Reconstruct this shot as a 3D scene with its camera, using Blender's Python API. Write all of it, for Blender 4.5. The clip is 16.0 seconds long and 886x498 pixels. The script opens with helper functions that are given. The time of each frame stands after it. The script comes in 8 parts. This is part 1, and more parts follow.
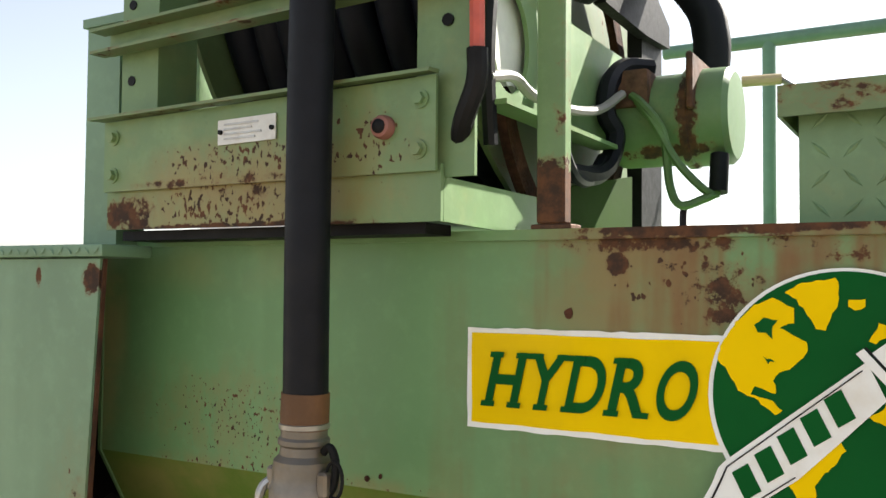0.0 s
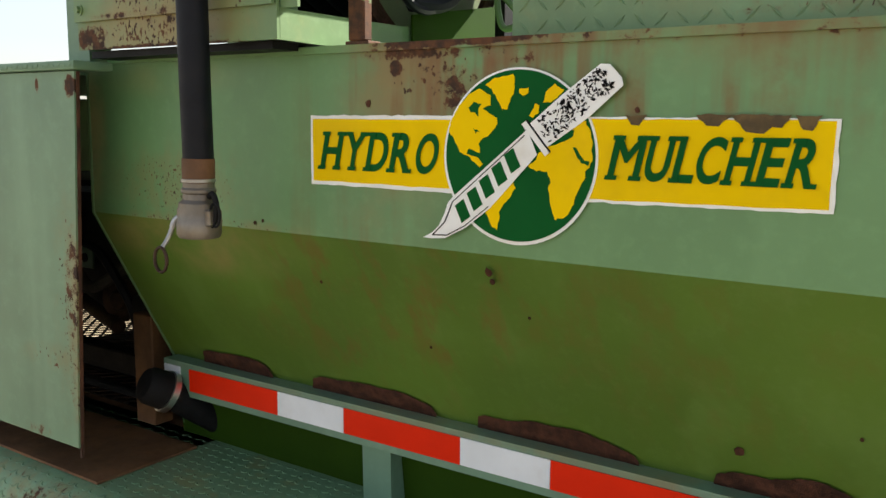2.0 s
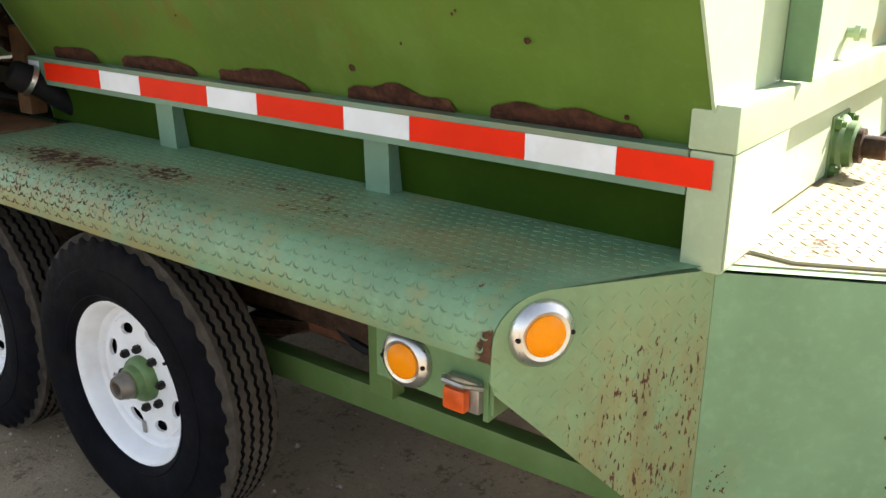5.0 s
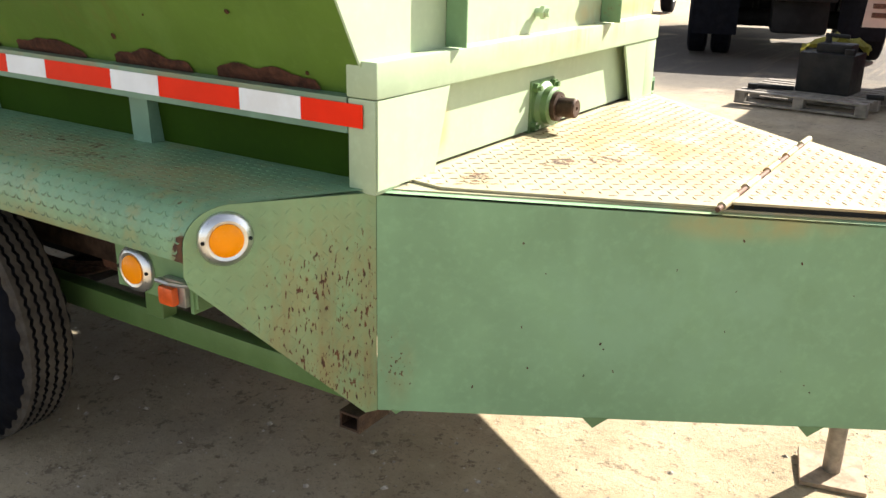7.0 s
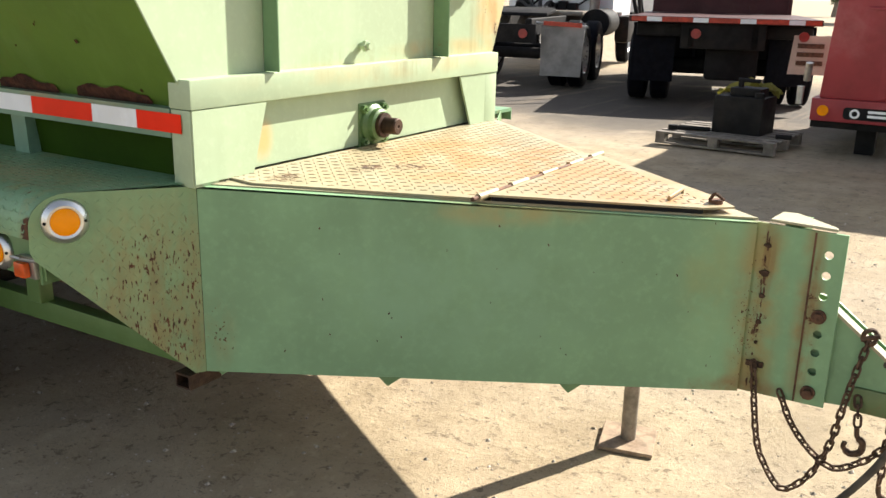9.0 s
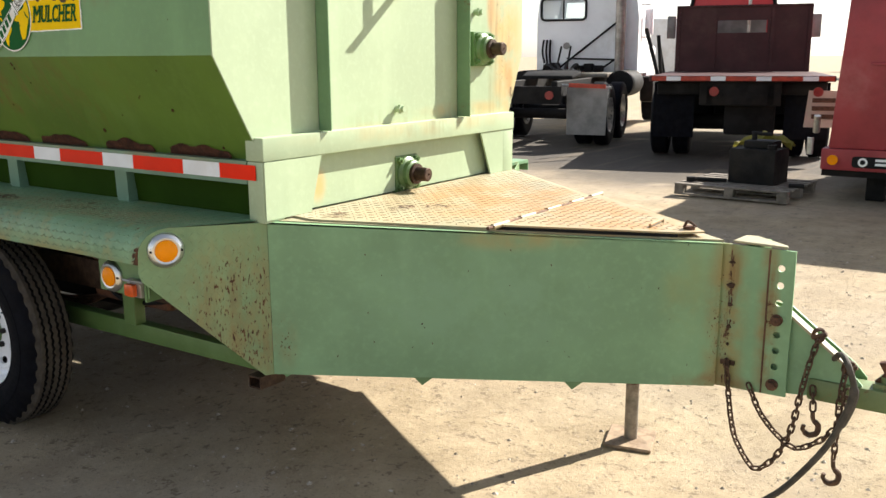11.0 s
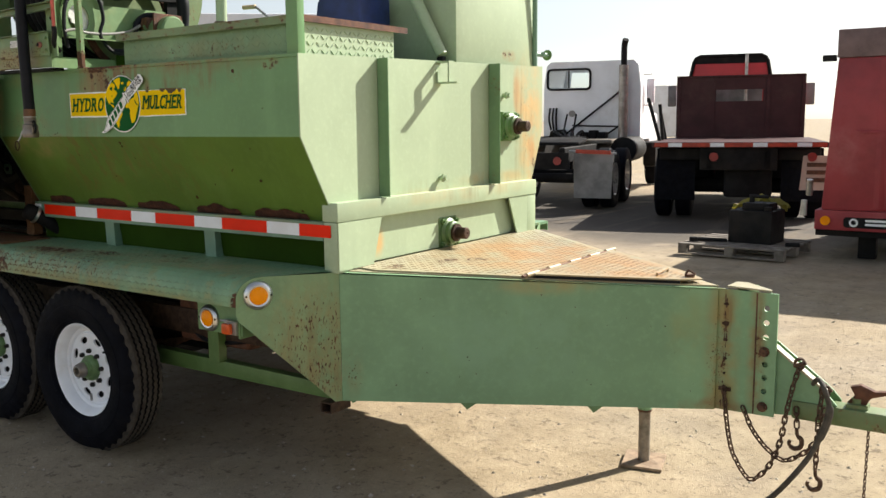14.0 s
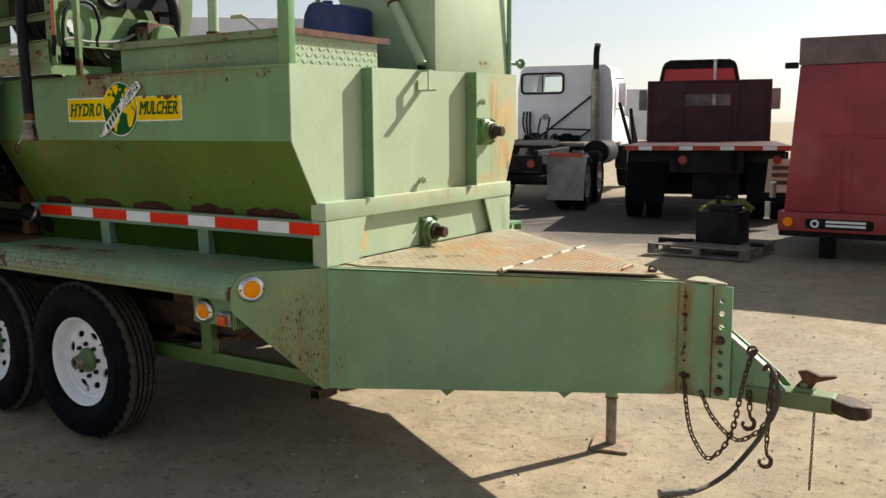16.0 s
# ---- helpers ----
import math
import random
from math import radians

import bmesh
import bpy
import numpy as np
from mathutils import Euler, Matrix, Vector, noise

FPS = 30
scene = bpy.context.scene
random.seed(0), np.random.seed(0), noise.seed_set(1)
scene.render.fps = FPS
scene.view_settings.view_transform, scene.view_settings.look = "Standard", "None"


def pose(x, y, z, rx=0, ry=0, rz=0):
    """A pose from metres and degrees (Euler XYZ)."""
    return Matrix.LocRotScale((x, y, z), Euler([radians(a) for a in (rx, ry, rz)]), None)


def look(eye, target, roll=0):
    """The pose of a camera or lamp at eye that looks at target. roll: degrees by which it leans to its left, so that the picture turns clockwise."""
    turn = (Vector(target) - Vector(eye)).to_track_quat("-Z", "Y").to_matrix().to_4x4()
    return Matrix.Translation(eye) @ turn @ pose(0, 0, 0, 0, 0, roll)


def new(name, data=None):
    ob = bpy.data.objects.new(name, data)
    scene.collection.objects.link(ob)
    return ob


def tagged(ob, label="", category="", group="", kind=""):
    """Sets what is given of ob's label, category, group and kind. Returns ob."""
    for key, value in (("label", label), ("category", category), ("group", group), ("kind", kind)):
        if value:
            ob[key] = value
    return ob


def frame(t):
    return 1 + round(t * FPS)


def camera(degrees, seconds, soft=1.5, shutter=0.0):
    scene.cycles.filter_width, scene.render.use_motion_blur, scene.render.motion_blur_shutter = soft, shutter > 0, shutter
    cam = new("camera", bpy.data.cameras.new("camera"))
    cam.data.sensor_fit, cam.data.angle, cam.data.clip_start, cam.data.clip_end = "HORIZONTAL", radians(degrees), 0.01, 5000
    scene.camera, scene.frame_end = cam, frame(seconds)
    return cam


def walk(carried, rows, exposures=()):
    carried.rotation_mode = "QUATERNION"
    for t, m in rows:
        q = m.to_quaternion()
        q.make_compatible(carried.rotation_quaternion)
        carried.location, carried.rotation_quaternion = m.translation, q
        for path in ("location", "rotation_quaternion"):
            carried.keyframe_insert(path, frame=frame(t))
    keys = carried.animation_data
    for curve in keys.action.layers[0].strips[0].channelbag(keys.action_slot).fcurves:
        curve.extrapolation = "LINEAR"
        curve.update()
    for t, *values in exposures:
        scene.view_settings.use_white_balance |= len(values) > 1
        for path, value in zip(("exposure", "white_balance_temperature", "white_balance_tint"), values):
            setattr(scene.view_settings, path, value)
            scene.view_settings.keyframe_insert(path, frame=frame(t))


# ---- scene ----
cam = camera(53.0, 16.0)
PATH = [
    (0, (-0.99, -1.071, 1.742), (-1.984, 0.663, 1.819), 0.5),
    (0.5, (-0.879, -1.146, 1.739), (-1.876, 0.587, 1.697), 0.5),
    (1, (-0.734, -1.188, 1.715), (-1.787, 0.508, 1.598), 0.4),
    (1.5, (-0.587, -1.199, 1.695), (-1.711, 0.444, 1.506), 0.5),
    (2, (-0.434, -1.263, 1.683), (-1.568, 0.36, 1.399), 0.5),
    (2.5, (-0.289, -1.304, 1.677), (-1.437, 0.29, 1.299), 0.4),
    (3, (-0.129, -1.363, 1.657), (-1.272, 0.206, 1.177), 0.0),
    (3.5, (-0.002, -1.418, 1.632), (-1.118, 0.14, 1.06), 0.1),
    (4, (0.166, -1.434, 1.553), (-0.951, 0.104, 0.931), 0.7),
    (4.2, (0.237, -1.404, 1.517), (-0.903, 0.114, 0.887), 0.5),
    (6.3, (0.915, -1.444, 1.452), (-0.157, 0.101, 0.771), 0.2),
    (6.5, (0.979, -1.455, 1.454), (-0.075, 0.104, 0.778), 0.4),
    (7, (1.16, -1.479, 1.469), (0.141, 0.109, 0.805), 1.2),
    (7.5, (1.357, -1.487, 1.46), (0.351, 0.121, 0.824), 1.5),
    (8, (1.559, -1.492, 1.455), (0.551, 0.123, 0.842), 1.4),
    (10.5, (2.071, -1.976, 1.465), (1.013, -0.34, 1.012), 0.2),
    (11, (2.17, -2.083, 1.48), (1.07, -0.467, 1.057), -0.3),
    (11.5, (2.203, -2.185, 1.491), (1.087, -0.574, 1.095), -0.3),
    (12, (2.209, -2.294, 1.502), (1.09, -0.678, 1.131), -0.3),
    (12.5, (2.223, -2.406, 1.509), (1.103, -0.784, 1.165), -0.3),
    (13, (2.258, -2.495, 1.534), (1.135, -0.873, 1.208), -0.3),
    (13.5, (2.327, -2.586, 1.532), (1.199, -0.962, 1.233), -0.5),
    (14, (2.391, -2.677, 1.539), (1.269, -1.046, 1.256), -0.6),
    (14.5, (2.431, -2.746, 1.556), (1.322, -1.106, 1.276), -0.5),
    (15, (2.488, -2.803, 1.555), (1.384, -1.158, 1.281), -0.7),
    (15.5, (2.505, -2.863, 1.56), (1.417, -1.208, 1.282), -0.5),
    (16, (2.519, -2.913, 1.555), (1.444, -1.249, 1.276), -0.4),
]
STOPS = [(0, 1.7), (1, 1.62), (1.5, 1.6), (2, 1.58), (2.5, 1.7), (4, 2.1), (6.5, 1.98), (7, 1.9), (8, 1.62), (10.5, 1.45), (12.5, 1.35), (14.5, 1.02), (16, 0.8)]
walk(cam, [(t, look(eye, target, roll)) for t, eye, target, roll in PATH], STOPS)

# ---- world, sun ----
SUN_AZ = (0.376, 0.926)
SUN_EL = radians(36)
sun_dir = Vector((SUN_AZ[0] * math.cos(SUN_EL), SUN_AZ[1] * math.cos(SUN_EL), math.sin(SUN_EL)))
world = bpy.data.worlds.new("sky")
scene.world = world
world.use_nodes = True
wn = world.node_tree
sky = wn.nodes.new("ShaderNodeTexSky")
sky.sky_type = "NISHITA"
sky.sun_disc = False
sky.sun_elevation = SUN_EL
sky.sun_rotation = math.atan2(SUN_AZ[0], SUN_AZ[1])
sky.dust_density = 0.9
sky.air_density = 1.0
haze = wn.nodes.new("ShaderNodeHueSaturation")
haze.inputs["Saturation"].default_value = 0.48
wn.links.new(sky.outputs[0], haze.inputs["Color"])
wn.links.new(haze.outputs[0], wn.nodes["Background"].inputs[0])
wn.nodes["Background"].inputs[1].default_value = 0.068
sun = new("sun", bpy.data.lights.new("sun", "SUN"))
sun.data.energy = 4.9
sun.data.angle = radians(0.6)
sun.data.color = (1.0, 0.94, 0.84)
sun.matrix_world = look(sun_dir * 30, (0, 0, 0))

# ---- materials ----
def nodes_of(name):
    m = bpy.data.materials.new(name)
    m.use_nodes = True
    t = m.node_tree
    return m, t, t.nodes["Principled BSDF"]


def put(t, kind, **values):
    n = t.nodes.new(kind)
    for k, v in values.items():
        n.inputs[k.replace("_", " ")].default_value = v
    return n


def rgb(c):
    return (c[0], c[1], c[2], 1.0)


def mix(t, fac, a, b):
    n = t.nodes.new("ShaderNodeMix")
    n.data_type = "RGBA"
    if isinstance(fac, float):
        n.inputs[0].default_value = fac
    else:
        t.links.new(fac, n.inputs[0])
    for i, v in ((6, a), (7, b)):
        if isinstance(v, tuple):
            n.inputs[i].default_value = rgb(v)
        else:
            t.links.new(v, n.inputs[i])
    return n.outputs[2]


def maths(t, op, a, b=0.0, c=None, clamp=False):
    n = t.nodes.new("ShaderNodeMath")
    n.operation = op
    n.use_clamp = clamp
    for i, v in enumerate((a, b, c)):
        if v is None:
            continue
        if isinstance(v, (int, float)):
            n.inputs[i].default_value = v
        else:
            t.links.new(v, n.inputs[i])
    return n.outputs[0]


def ramp(t, value, lo, hi):
    n = t.nodes.new("ShaderNodeMapRange")
    n.interpolation_type = "SMOOTHSTEP"
    t.links.new(value, n.inputs[0])
    n.inputs[1].default_value, n.inputs[2].default_value = lo, hi
    return n.outputs[0]


def place_of(t):
    return t.nodes.new("ShaderNodeNewGeometry").outputs["Position"]


def noise_of(t, scale, detail=4.0, rough=0.55, stretch=None, where=None, shift=0.0):
    src = where or place_of(t)
    if stretch or shift:
        m = t.nodes.new("ShaderNodeMapping")
        m.inputs["Scale"].default_value = stretch or (1, 1, 1)
        m.inputs["Location"].default_value = (shift, shift * 0.7, shift * 1.3)
        t.links.new(src, m.inputs[0])
        src = m.outputs[0]
    n = put(t, "ShaderNodeTexNoise", Scale=scale, Detail=detail, Roughness=rough)
    t.links.new(src, n.inputs["Vector"])
    return n.outputs["Fac"]


def near(t, where, centre, size):
    """1 in the middle of a stain's stretch, 0 outside it."""
    a = t.nodes.new("ShaderNodeVectorMath")
    a.operation = "SUBTRACT"
    t.links.new(where, a.inputs[0])
    a.inputs[1].default_value = centre
    b = t.nodes.new("ShaderNodeVectorMath")
    b.operation = "DIVIDE"
    t.links.new(a.outputs[0], b.inputs[0])
    b.inputs[1].default_value = size
    c = t.nodes.new("ShaderNodeVectorMath")
    c.operation = "LENGTH"
    t.links.new(b.outputs[0], c.inputs[0])
    return ramp(t, c.outputs["Value"], 1.0, 0.25)


def bump_into(t, bsdf, value, strength, distance):
    n = put(t, "ShaderNodeBump", Strength=strength, Distance=distance)
    t.links.new(value, n.inputs["Height"])
    t.links.new(n.outputs[0], bsdf.inputs["Normal"])


RUST = (0.115, 0.046, 0.018)
RUST_DARK = (0.034, 0.017, 0.010)


def paint(name, base, rough=0.45, wash=0.35, specks=0.0, stains=(), streaks=(), dust=(), pits=(), stretch=(1, 1, 1), faded=None, gloss=0.5, mottle=0.0, even=0.78):
    """Old enamel: faded blotches, rust that breaks through where the stains lie, runs below them, pale dust."""
    m, t, b = nodes_of(name)
    p = place_of(t)
    big = noise_of(t, 2.6, 3, where=p)
    fine = noise_of(t, 38, 5, 0.65, where=p)
    pale = faded or tuple(min(1, v * 1.22 + 0.03) for v in base)
    dark = tuple(v * even for v in base)
    col = mix(t, ramp(t, big, 0.35, 0.68), dark, base)
    run = noise_of(t, 9, 3, 0.5, (1, 1, 0.09), p)
    col = mix(t, maths(t, "MULTIPLY", ramp(t, run, 0.5, 0.75), wash), col, pale)
    col = mix(t, maths(t, "MULTIPLY", ramp(t, fine, 0.45, 0.75), 0.25), col, pale)
    if mottle:
        # ochre film in worn patches, and chalky pale ones
        blot = noise_of(t, 11, 6, 0.68, where=p, shift=2.2)
        col = mix(t, maths(t, "MULTIPLY", ramp(t, blot, 0.5, 0.66), mottle), col, (0.30, 0.27, 0.10))
        chalk = noise_of(t, 15, 6, 0.7, where=p, shift=6.6)
        col = mix(t, maths(t, "MULTIPLY", ramp(t, chalk, 0.54, 0.7), mottle * 0.7), col, tuple(min(1, v * 1.3 + 0.05) for v in base))
        grime = noise_of(t, 70, 4, 0.7, where=p, shift=9.1)
        col = mix(t, maths(t, "MULTIPLY", ramp(t, grime, 0.6, 0.7), mottle), col, tuple(v * 0.45 for v in base))
    for centre, size, tint, amount in dust:
        k = maths(t, "MULTIPLY", near(t, p, centre, size), ramp(t, noise_of(t, 7, 5, 0.6, where=p, shift=3.1), 0.3, 0.65))
        col = mix(t, maths(t, "MULTIPLY", k, amount), col, tint)
    for centre, size, amount in streaks:
        k = maths(t, "MULTIPLY", near(t, p, centre, size), ramp(t, noise_of(t, 22, 3, 0.6, (1, 1, 0.07), p, 5.3), 0.44, 0.66))
        k = maths(t, "MULTIPLY", k, ramp(t, noise_of(t, 6, 5, 0.65, None, p, 7.7), 0.34, 0.62))
        col = mix(t, maths(t, "MULTIPLY", k, amount), col, (0.175, 0.083, 0.018))
    total = None
    for centre, size, amount in stains:
        k = maths(t, "MULTIPLY", near(t, p, centre, size), amount)
        total = k if total is None else maths(t, "MAXIMUM", total, k)
    flake = noise_of(t, 46, 6, 0.72, stretch, p, 1.7)
    patch = noise_of(t, 7, 5, 0.6, stretch, p, 8.2)
    both = maths(t, "ADD", maths(t, "MULTIPLY", flake, 0.6), maths(t, "MULTIPLY", patch, 0.4))
    cover = maths(t, "ADD", both, maths(t, "MULTIPLY", total, 0.30) if total is not None else 0.0)
    cover = maths(t, "ADD", cover, specks)
    halo = ramp(t, cover, 0.62, 0.76)
    core = ramp(t, cover, 0.70, 0.745)
    for centre, size, amount, grain in pits:
        speck = noise_of(t, grain * 1.75, 2, 0.5, (stretch[0], stretch[1], 0.72 * stretch[2]), p, 2.9)
        herd = noise_of(t, grain * 0.16, 3, 0.6, None, p, 6.1)
        veil = maths(t, "MULTIPLY", near(t, p, centre, size), ramp(t, noise_of(t, grain * 0.22, 5, 0.7, (1, 1, 0.5), p, 4.4), 0.38, 0.62))
        col = mix(t, maths(t, "MULTIPLY", veil, min(0.75, amount * 0.6)), col, (0.255, 0.195, 0.07))
        k = maths(t, "MULTIPLY_ADD", near(t, p, centre, size), amount * 0.16 + 0.12, speck)
        k = maths(t, "MULTIPLY_ADD", herd, 0.24, maths(t, "SUBTRACT", k, 0.272))
        core = maths(t, "MAXIMUM", core, ramp(t, k, 0.695, 0.725))
        halo = maths(t, "MAXIMUM", halo, maths(t, "MULTIPLY", ramp(t, k, 0.63, 0.72), 0.45))
    col = mix(t, maths(t, "MULTIPLY", halo, 0.6), col, (0.20, 0.115, 0.042))
    rust = mix(t, ramp(t, fine, 0.35, 0.65), RUST_DARK, RUST)
    col = mix(t, core, col, rust)
    b.inputs["Specular IOR Level"].default_value = gloss
    t.links.new(col, b.inputs["Base Color"])
    r = maths(t, "MULTIPLY_ADD", fine, 0.2, rough - 0.08)
    r = maths(t, "MULTIPLY_ADD", core, 0.4, r, clamp=True)
    t.links.new(r, b.inputs["Roughness"])
    h = maths(t, "SUBTRACT", maths(t, "MULTIPLY", fine, 0.25), maths(t, "MULTIPLY", core, 0.6))
    h = maths(t, "MULTIPLY_ADD", big, 1.6, h)
    bump_into(t, b, h, 0.35, 0.004)
    return m


def plain(name, base, rough=0.5, metal=0.0, vary=0.25, scale=14, bump=0.15, dirt=None, gloss=None):
    m, t, b = nodes_of(name)
    p = place_of(t)
    n1 = noise_of(t, scale, 5, 0.6, where=p)
    n2 = noise_of(t, scale * 5.3, 4, 0.6, where=p)
    col = mix(t, ramp(t, n1, 0.3, 0.7), tuple(v * (1 - vary) for v in base), tuple(min(1, v * (1 + vary)) for v in base))
    if dirt:
        col = mix(t, maths(t, "MULTIPLY", ramp(t, noise_of(t, scale * 0.6, 6, 0.7, where=p, shift=4.0), 0.48, 0.68), dirt[3]), col, dirt[:3])
    t.links.new(col, b.inputs["Base Color"])
    b.inputs["Metallic"].default_value = metal
    if max(base) < 0.09:
        b.inputs["Specular IOR Level"].default_value = 0.12 if max(base) < 0.02 else 0.25
    if gloss is not None:
        b.inputs["Specular IOR Level"].default_value = gloss
    t.links.new(maths(t, "MULTIPLY_ADD", n2, 0.3, rough - 0.15, clamp=True), b.inputs["Roughness"])
    if bump:
        bump_into(t, b, n2, bump, 0.004)
    return m


G = (0.145, 0.285, 0.118)
MAT = {}
RIM = [((-0.75, -0.155, 1.81), (0.85, 0.2, 0.09), (0.21, 0.125, 0.03), 0.6), ((-1.22, -0.155, 1.75), (0.26, 0.2, 0.14), (0.21, 0.115, 0.026), 0.8),
    ((-2.11, -0.155, 1.66), (0.07, 0.2, 0.25), (0.37, 0.30, 0.13), 0.9), ((-1.85, -0.155, 1.76), (0.24, 0.2, 0.05), (0.23, 0.26, 0.10), 0.5), ((-1.32, -0.155, 1.62), (0.16, 0.2, 0.25), (0.27, 0.21, 0.08), 0.4)]
MAT["tank"] = paint("tank paint", (0.143, 0.292, 0.118), even=0.86, stains=[((-0.75, -0.155, 1.80), (0.9, 0.2, 0.03), 0.62), ((-1.16, -0.155, 1.745), (0.2, 0.2, 0.085), 0.64), ((-1.2, -0.16, 1.80), (0.26, 0.2, 0.014), 1.2), ((-1.22, -0.155, 1.79), (0.3, 0.2, 0.03), 0.8), ((-1.30, -0.155, 1.763), (0.022, 0.2, 0.022), 1.2), ((-1.188, -0.155, 1.725), (0.045, 0.2, 0.05), 0.95), ((-1.09, -0.155, 1.775), (0.07, 0.2, 0.025), 0.9), ((-0.55, -0.155, 1.785), (0.06, 0.2, 0.03), 0.6),
    ((-0.36, -0.155, 1.72), (0.05, 0.2, 0.04), 0.7), ((-0.16, -0.155, 1.775), (0.1, 0.2, 0.05), 0.6)], dust=RIM,
    streaks=[((-0.85, -0.155, 1.75), (0.75, 0.2, 0.15), 0.85), ((-1.2, -0.155, 1.75), (0.26, 0.2, 0.14), 1.0), ((-1.4, -0.1, 1.5), (0.2, 0.3, 0.45), 0.45), ((-2.1, -0.155, 1.65), (0.06, 0.2, 0.25), 0.6)], specks=-0.03,
    pits=[((-1.22, -0.155, 1.74), (0.2, 0.2, 0.09), 0.42, 60), ((-1.84, -0.155, 1.56), (0.3, 0.2, 0.11), 0.62, 110), ((-1.75, -0.155, 1.49), (0.4, 0.2, 0.02), 0.8, 100)])
# wall green darkened and yellowed: underside shade and ground bounce in the base
MAT["slope"] = paint("shade-toned slope paint", (0.106, 0.193, 0.023), streaks=[((-1.4, -0.1, 1.36), (0.5, 0.3, 0.3), 0.6), ((-0.9, -0.1, 1.36), (0.6, 0.3, 0.3), 0.25)], dust=[((-1.85, -0.15, 1.44), (0.4, 0.2, 0.09), (0.3, 0.24, 0.09), 0.7)], specks=-0.05)
# paler green for the sunward faces, sunlight put into the base colour
MAT["front"] = paint("sunlit front paint", (0.385, 0.475, 0.305), wash=0.18, even=0.9, stains=[((0, 1.69, 1.32), (0.2, 0.05, 0.1), 0.7), ((0, 1.48, 1.72), (0.2, 0.03, 0.12), 0.45), ((0, 1.2, 1.28), (0.2, 0.5, 0.04), 0.4), ((-0.02, 1.44, 1.885), (0.1, 0.09, 0.03), 0.9)],
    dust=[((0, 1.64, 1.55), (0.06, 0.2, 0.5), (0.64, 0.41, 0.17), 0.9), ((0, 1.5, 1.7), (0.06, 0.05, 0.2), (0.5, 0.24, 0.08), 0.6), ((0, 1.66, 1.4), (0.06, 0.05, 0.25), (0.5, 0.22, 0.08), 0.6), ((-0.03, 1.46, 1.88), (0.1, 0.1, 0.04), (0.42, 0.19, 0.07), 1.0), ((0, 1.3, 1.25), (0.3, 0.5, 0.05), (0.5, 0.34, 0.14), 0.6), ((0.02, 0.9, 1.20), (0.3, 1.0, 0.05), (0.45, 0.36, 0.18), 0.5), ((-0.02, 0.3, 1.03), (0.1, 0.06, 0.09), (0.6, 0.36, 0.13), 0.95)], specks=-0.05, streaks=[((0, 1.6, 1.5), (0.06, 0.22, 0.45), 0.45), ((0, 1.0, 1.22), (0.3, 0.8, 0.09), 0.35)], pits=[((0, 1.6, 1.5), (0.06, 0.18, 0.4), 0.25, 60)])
MAT["tread"] = paint("fender paint", (0.185, 0.335, 0.188), mottle=0.5, stains=[((-1.6, -0.22, 0.95), (0.36, 0.12, 0.1), 0.8), ((-1.23, -0.16, 0.95), (0.16, 0.09, 0.1), 0.75), ((-2.0, -0.31, 0.87), (0.45, 0.12, 0.12), 0.75), ((-0.75, -0.12, 0.95), (0.75, 0.2, 0.06), 0.5), ((-1.45, -0.2, 0.95), (0.6, 0.14, 0.1), 0.62), ((-0.3, -0.24, 0.93), (0.25, 0.12, 0.1), 0.5), ((-0.2, -0.33, 0.85), (0.05, 0.05, 0.06), 1.2)],
    dust=[((-0.65, -0.14, 0.95), (0.8, 0.16, 0.1), (0.33, 0.315, 0.15), 0.7), ((-1.4, -0.345, 0.82), (1.9, 0.05, 0.06), (0.24, 0.20, 0.065), 0.85), ((-1.6, -0.22, 0.95), (0.36, 0.12, 0.1), (0.20, 0.115, 0.05), 0.8), ((-1.23, -0.16, 0.95), (0.2, 0.1, 0.1), (0.21, 0.13, 0.055), 0.7), ((-2.3, -0.1, 0.95), (0.5, 0.3, 0.05), (0.25, 0.15, 0.08), 0.9)],
    specks=0.0, pits=[((-1.5, -0.3, 0.9), (1.1, 0.12, 0.12), 0.85, 75), ((-0.6, -0.2, 0.93), (0.6, 0.16, 0.12), 0.34, 75)])
MAT["corner"] = paint("corner plate paint", (0.20, 0.32, 0.155), mottle=0.2, stretch=(1, 1, 0.42), stains=[((-0.03, -0.06, 0.5), (0.16, 0.22, 0.16), 0.3)], streaks=[((-0.03, -0.06, 0.6), (0.2, 0.3, 0.3), 0.5)], dust=[((-0.05, -0.1, 0.6), (0.2, 0.3, 0.35), (0.30, 0.30, 0.13), 0.4)], pits=[((-0.03, -0.07, 0.62), (0.27, 0.36, 0.46), 0.74, 92), ((-0.02, -0.04, 0.5), (0.15, 0.2, 0.17), 0.45, 90)], specks=-0.02)
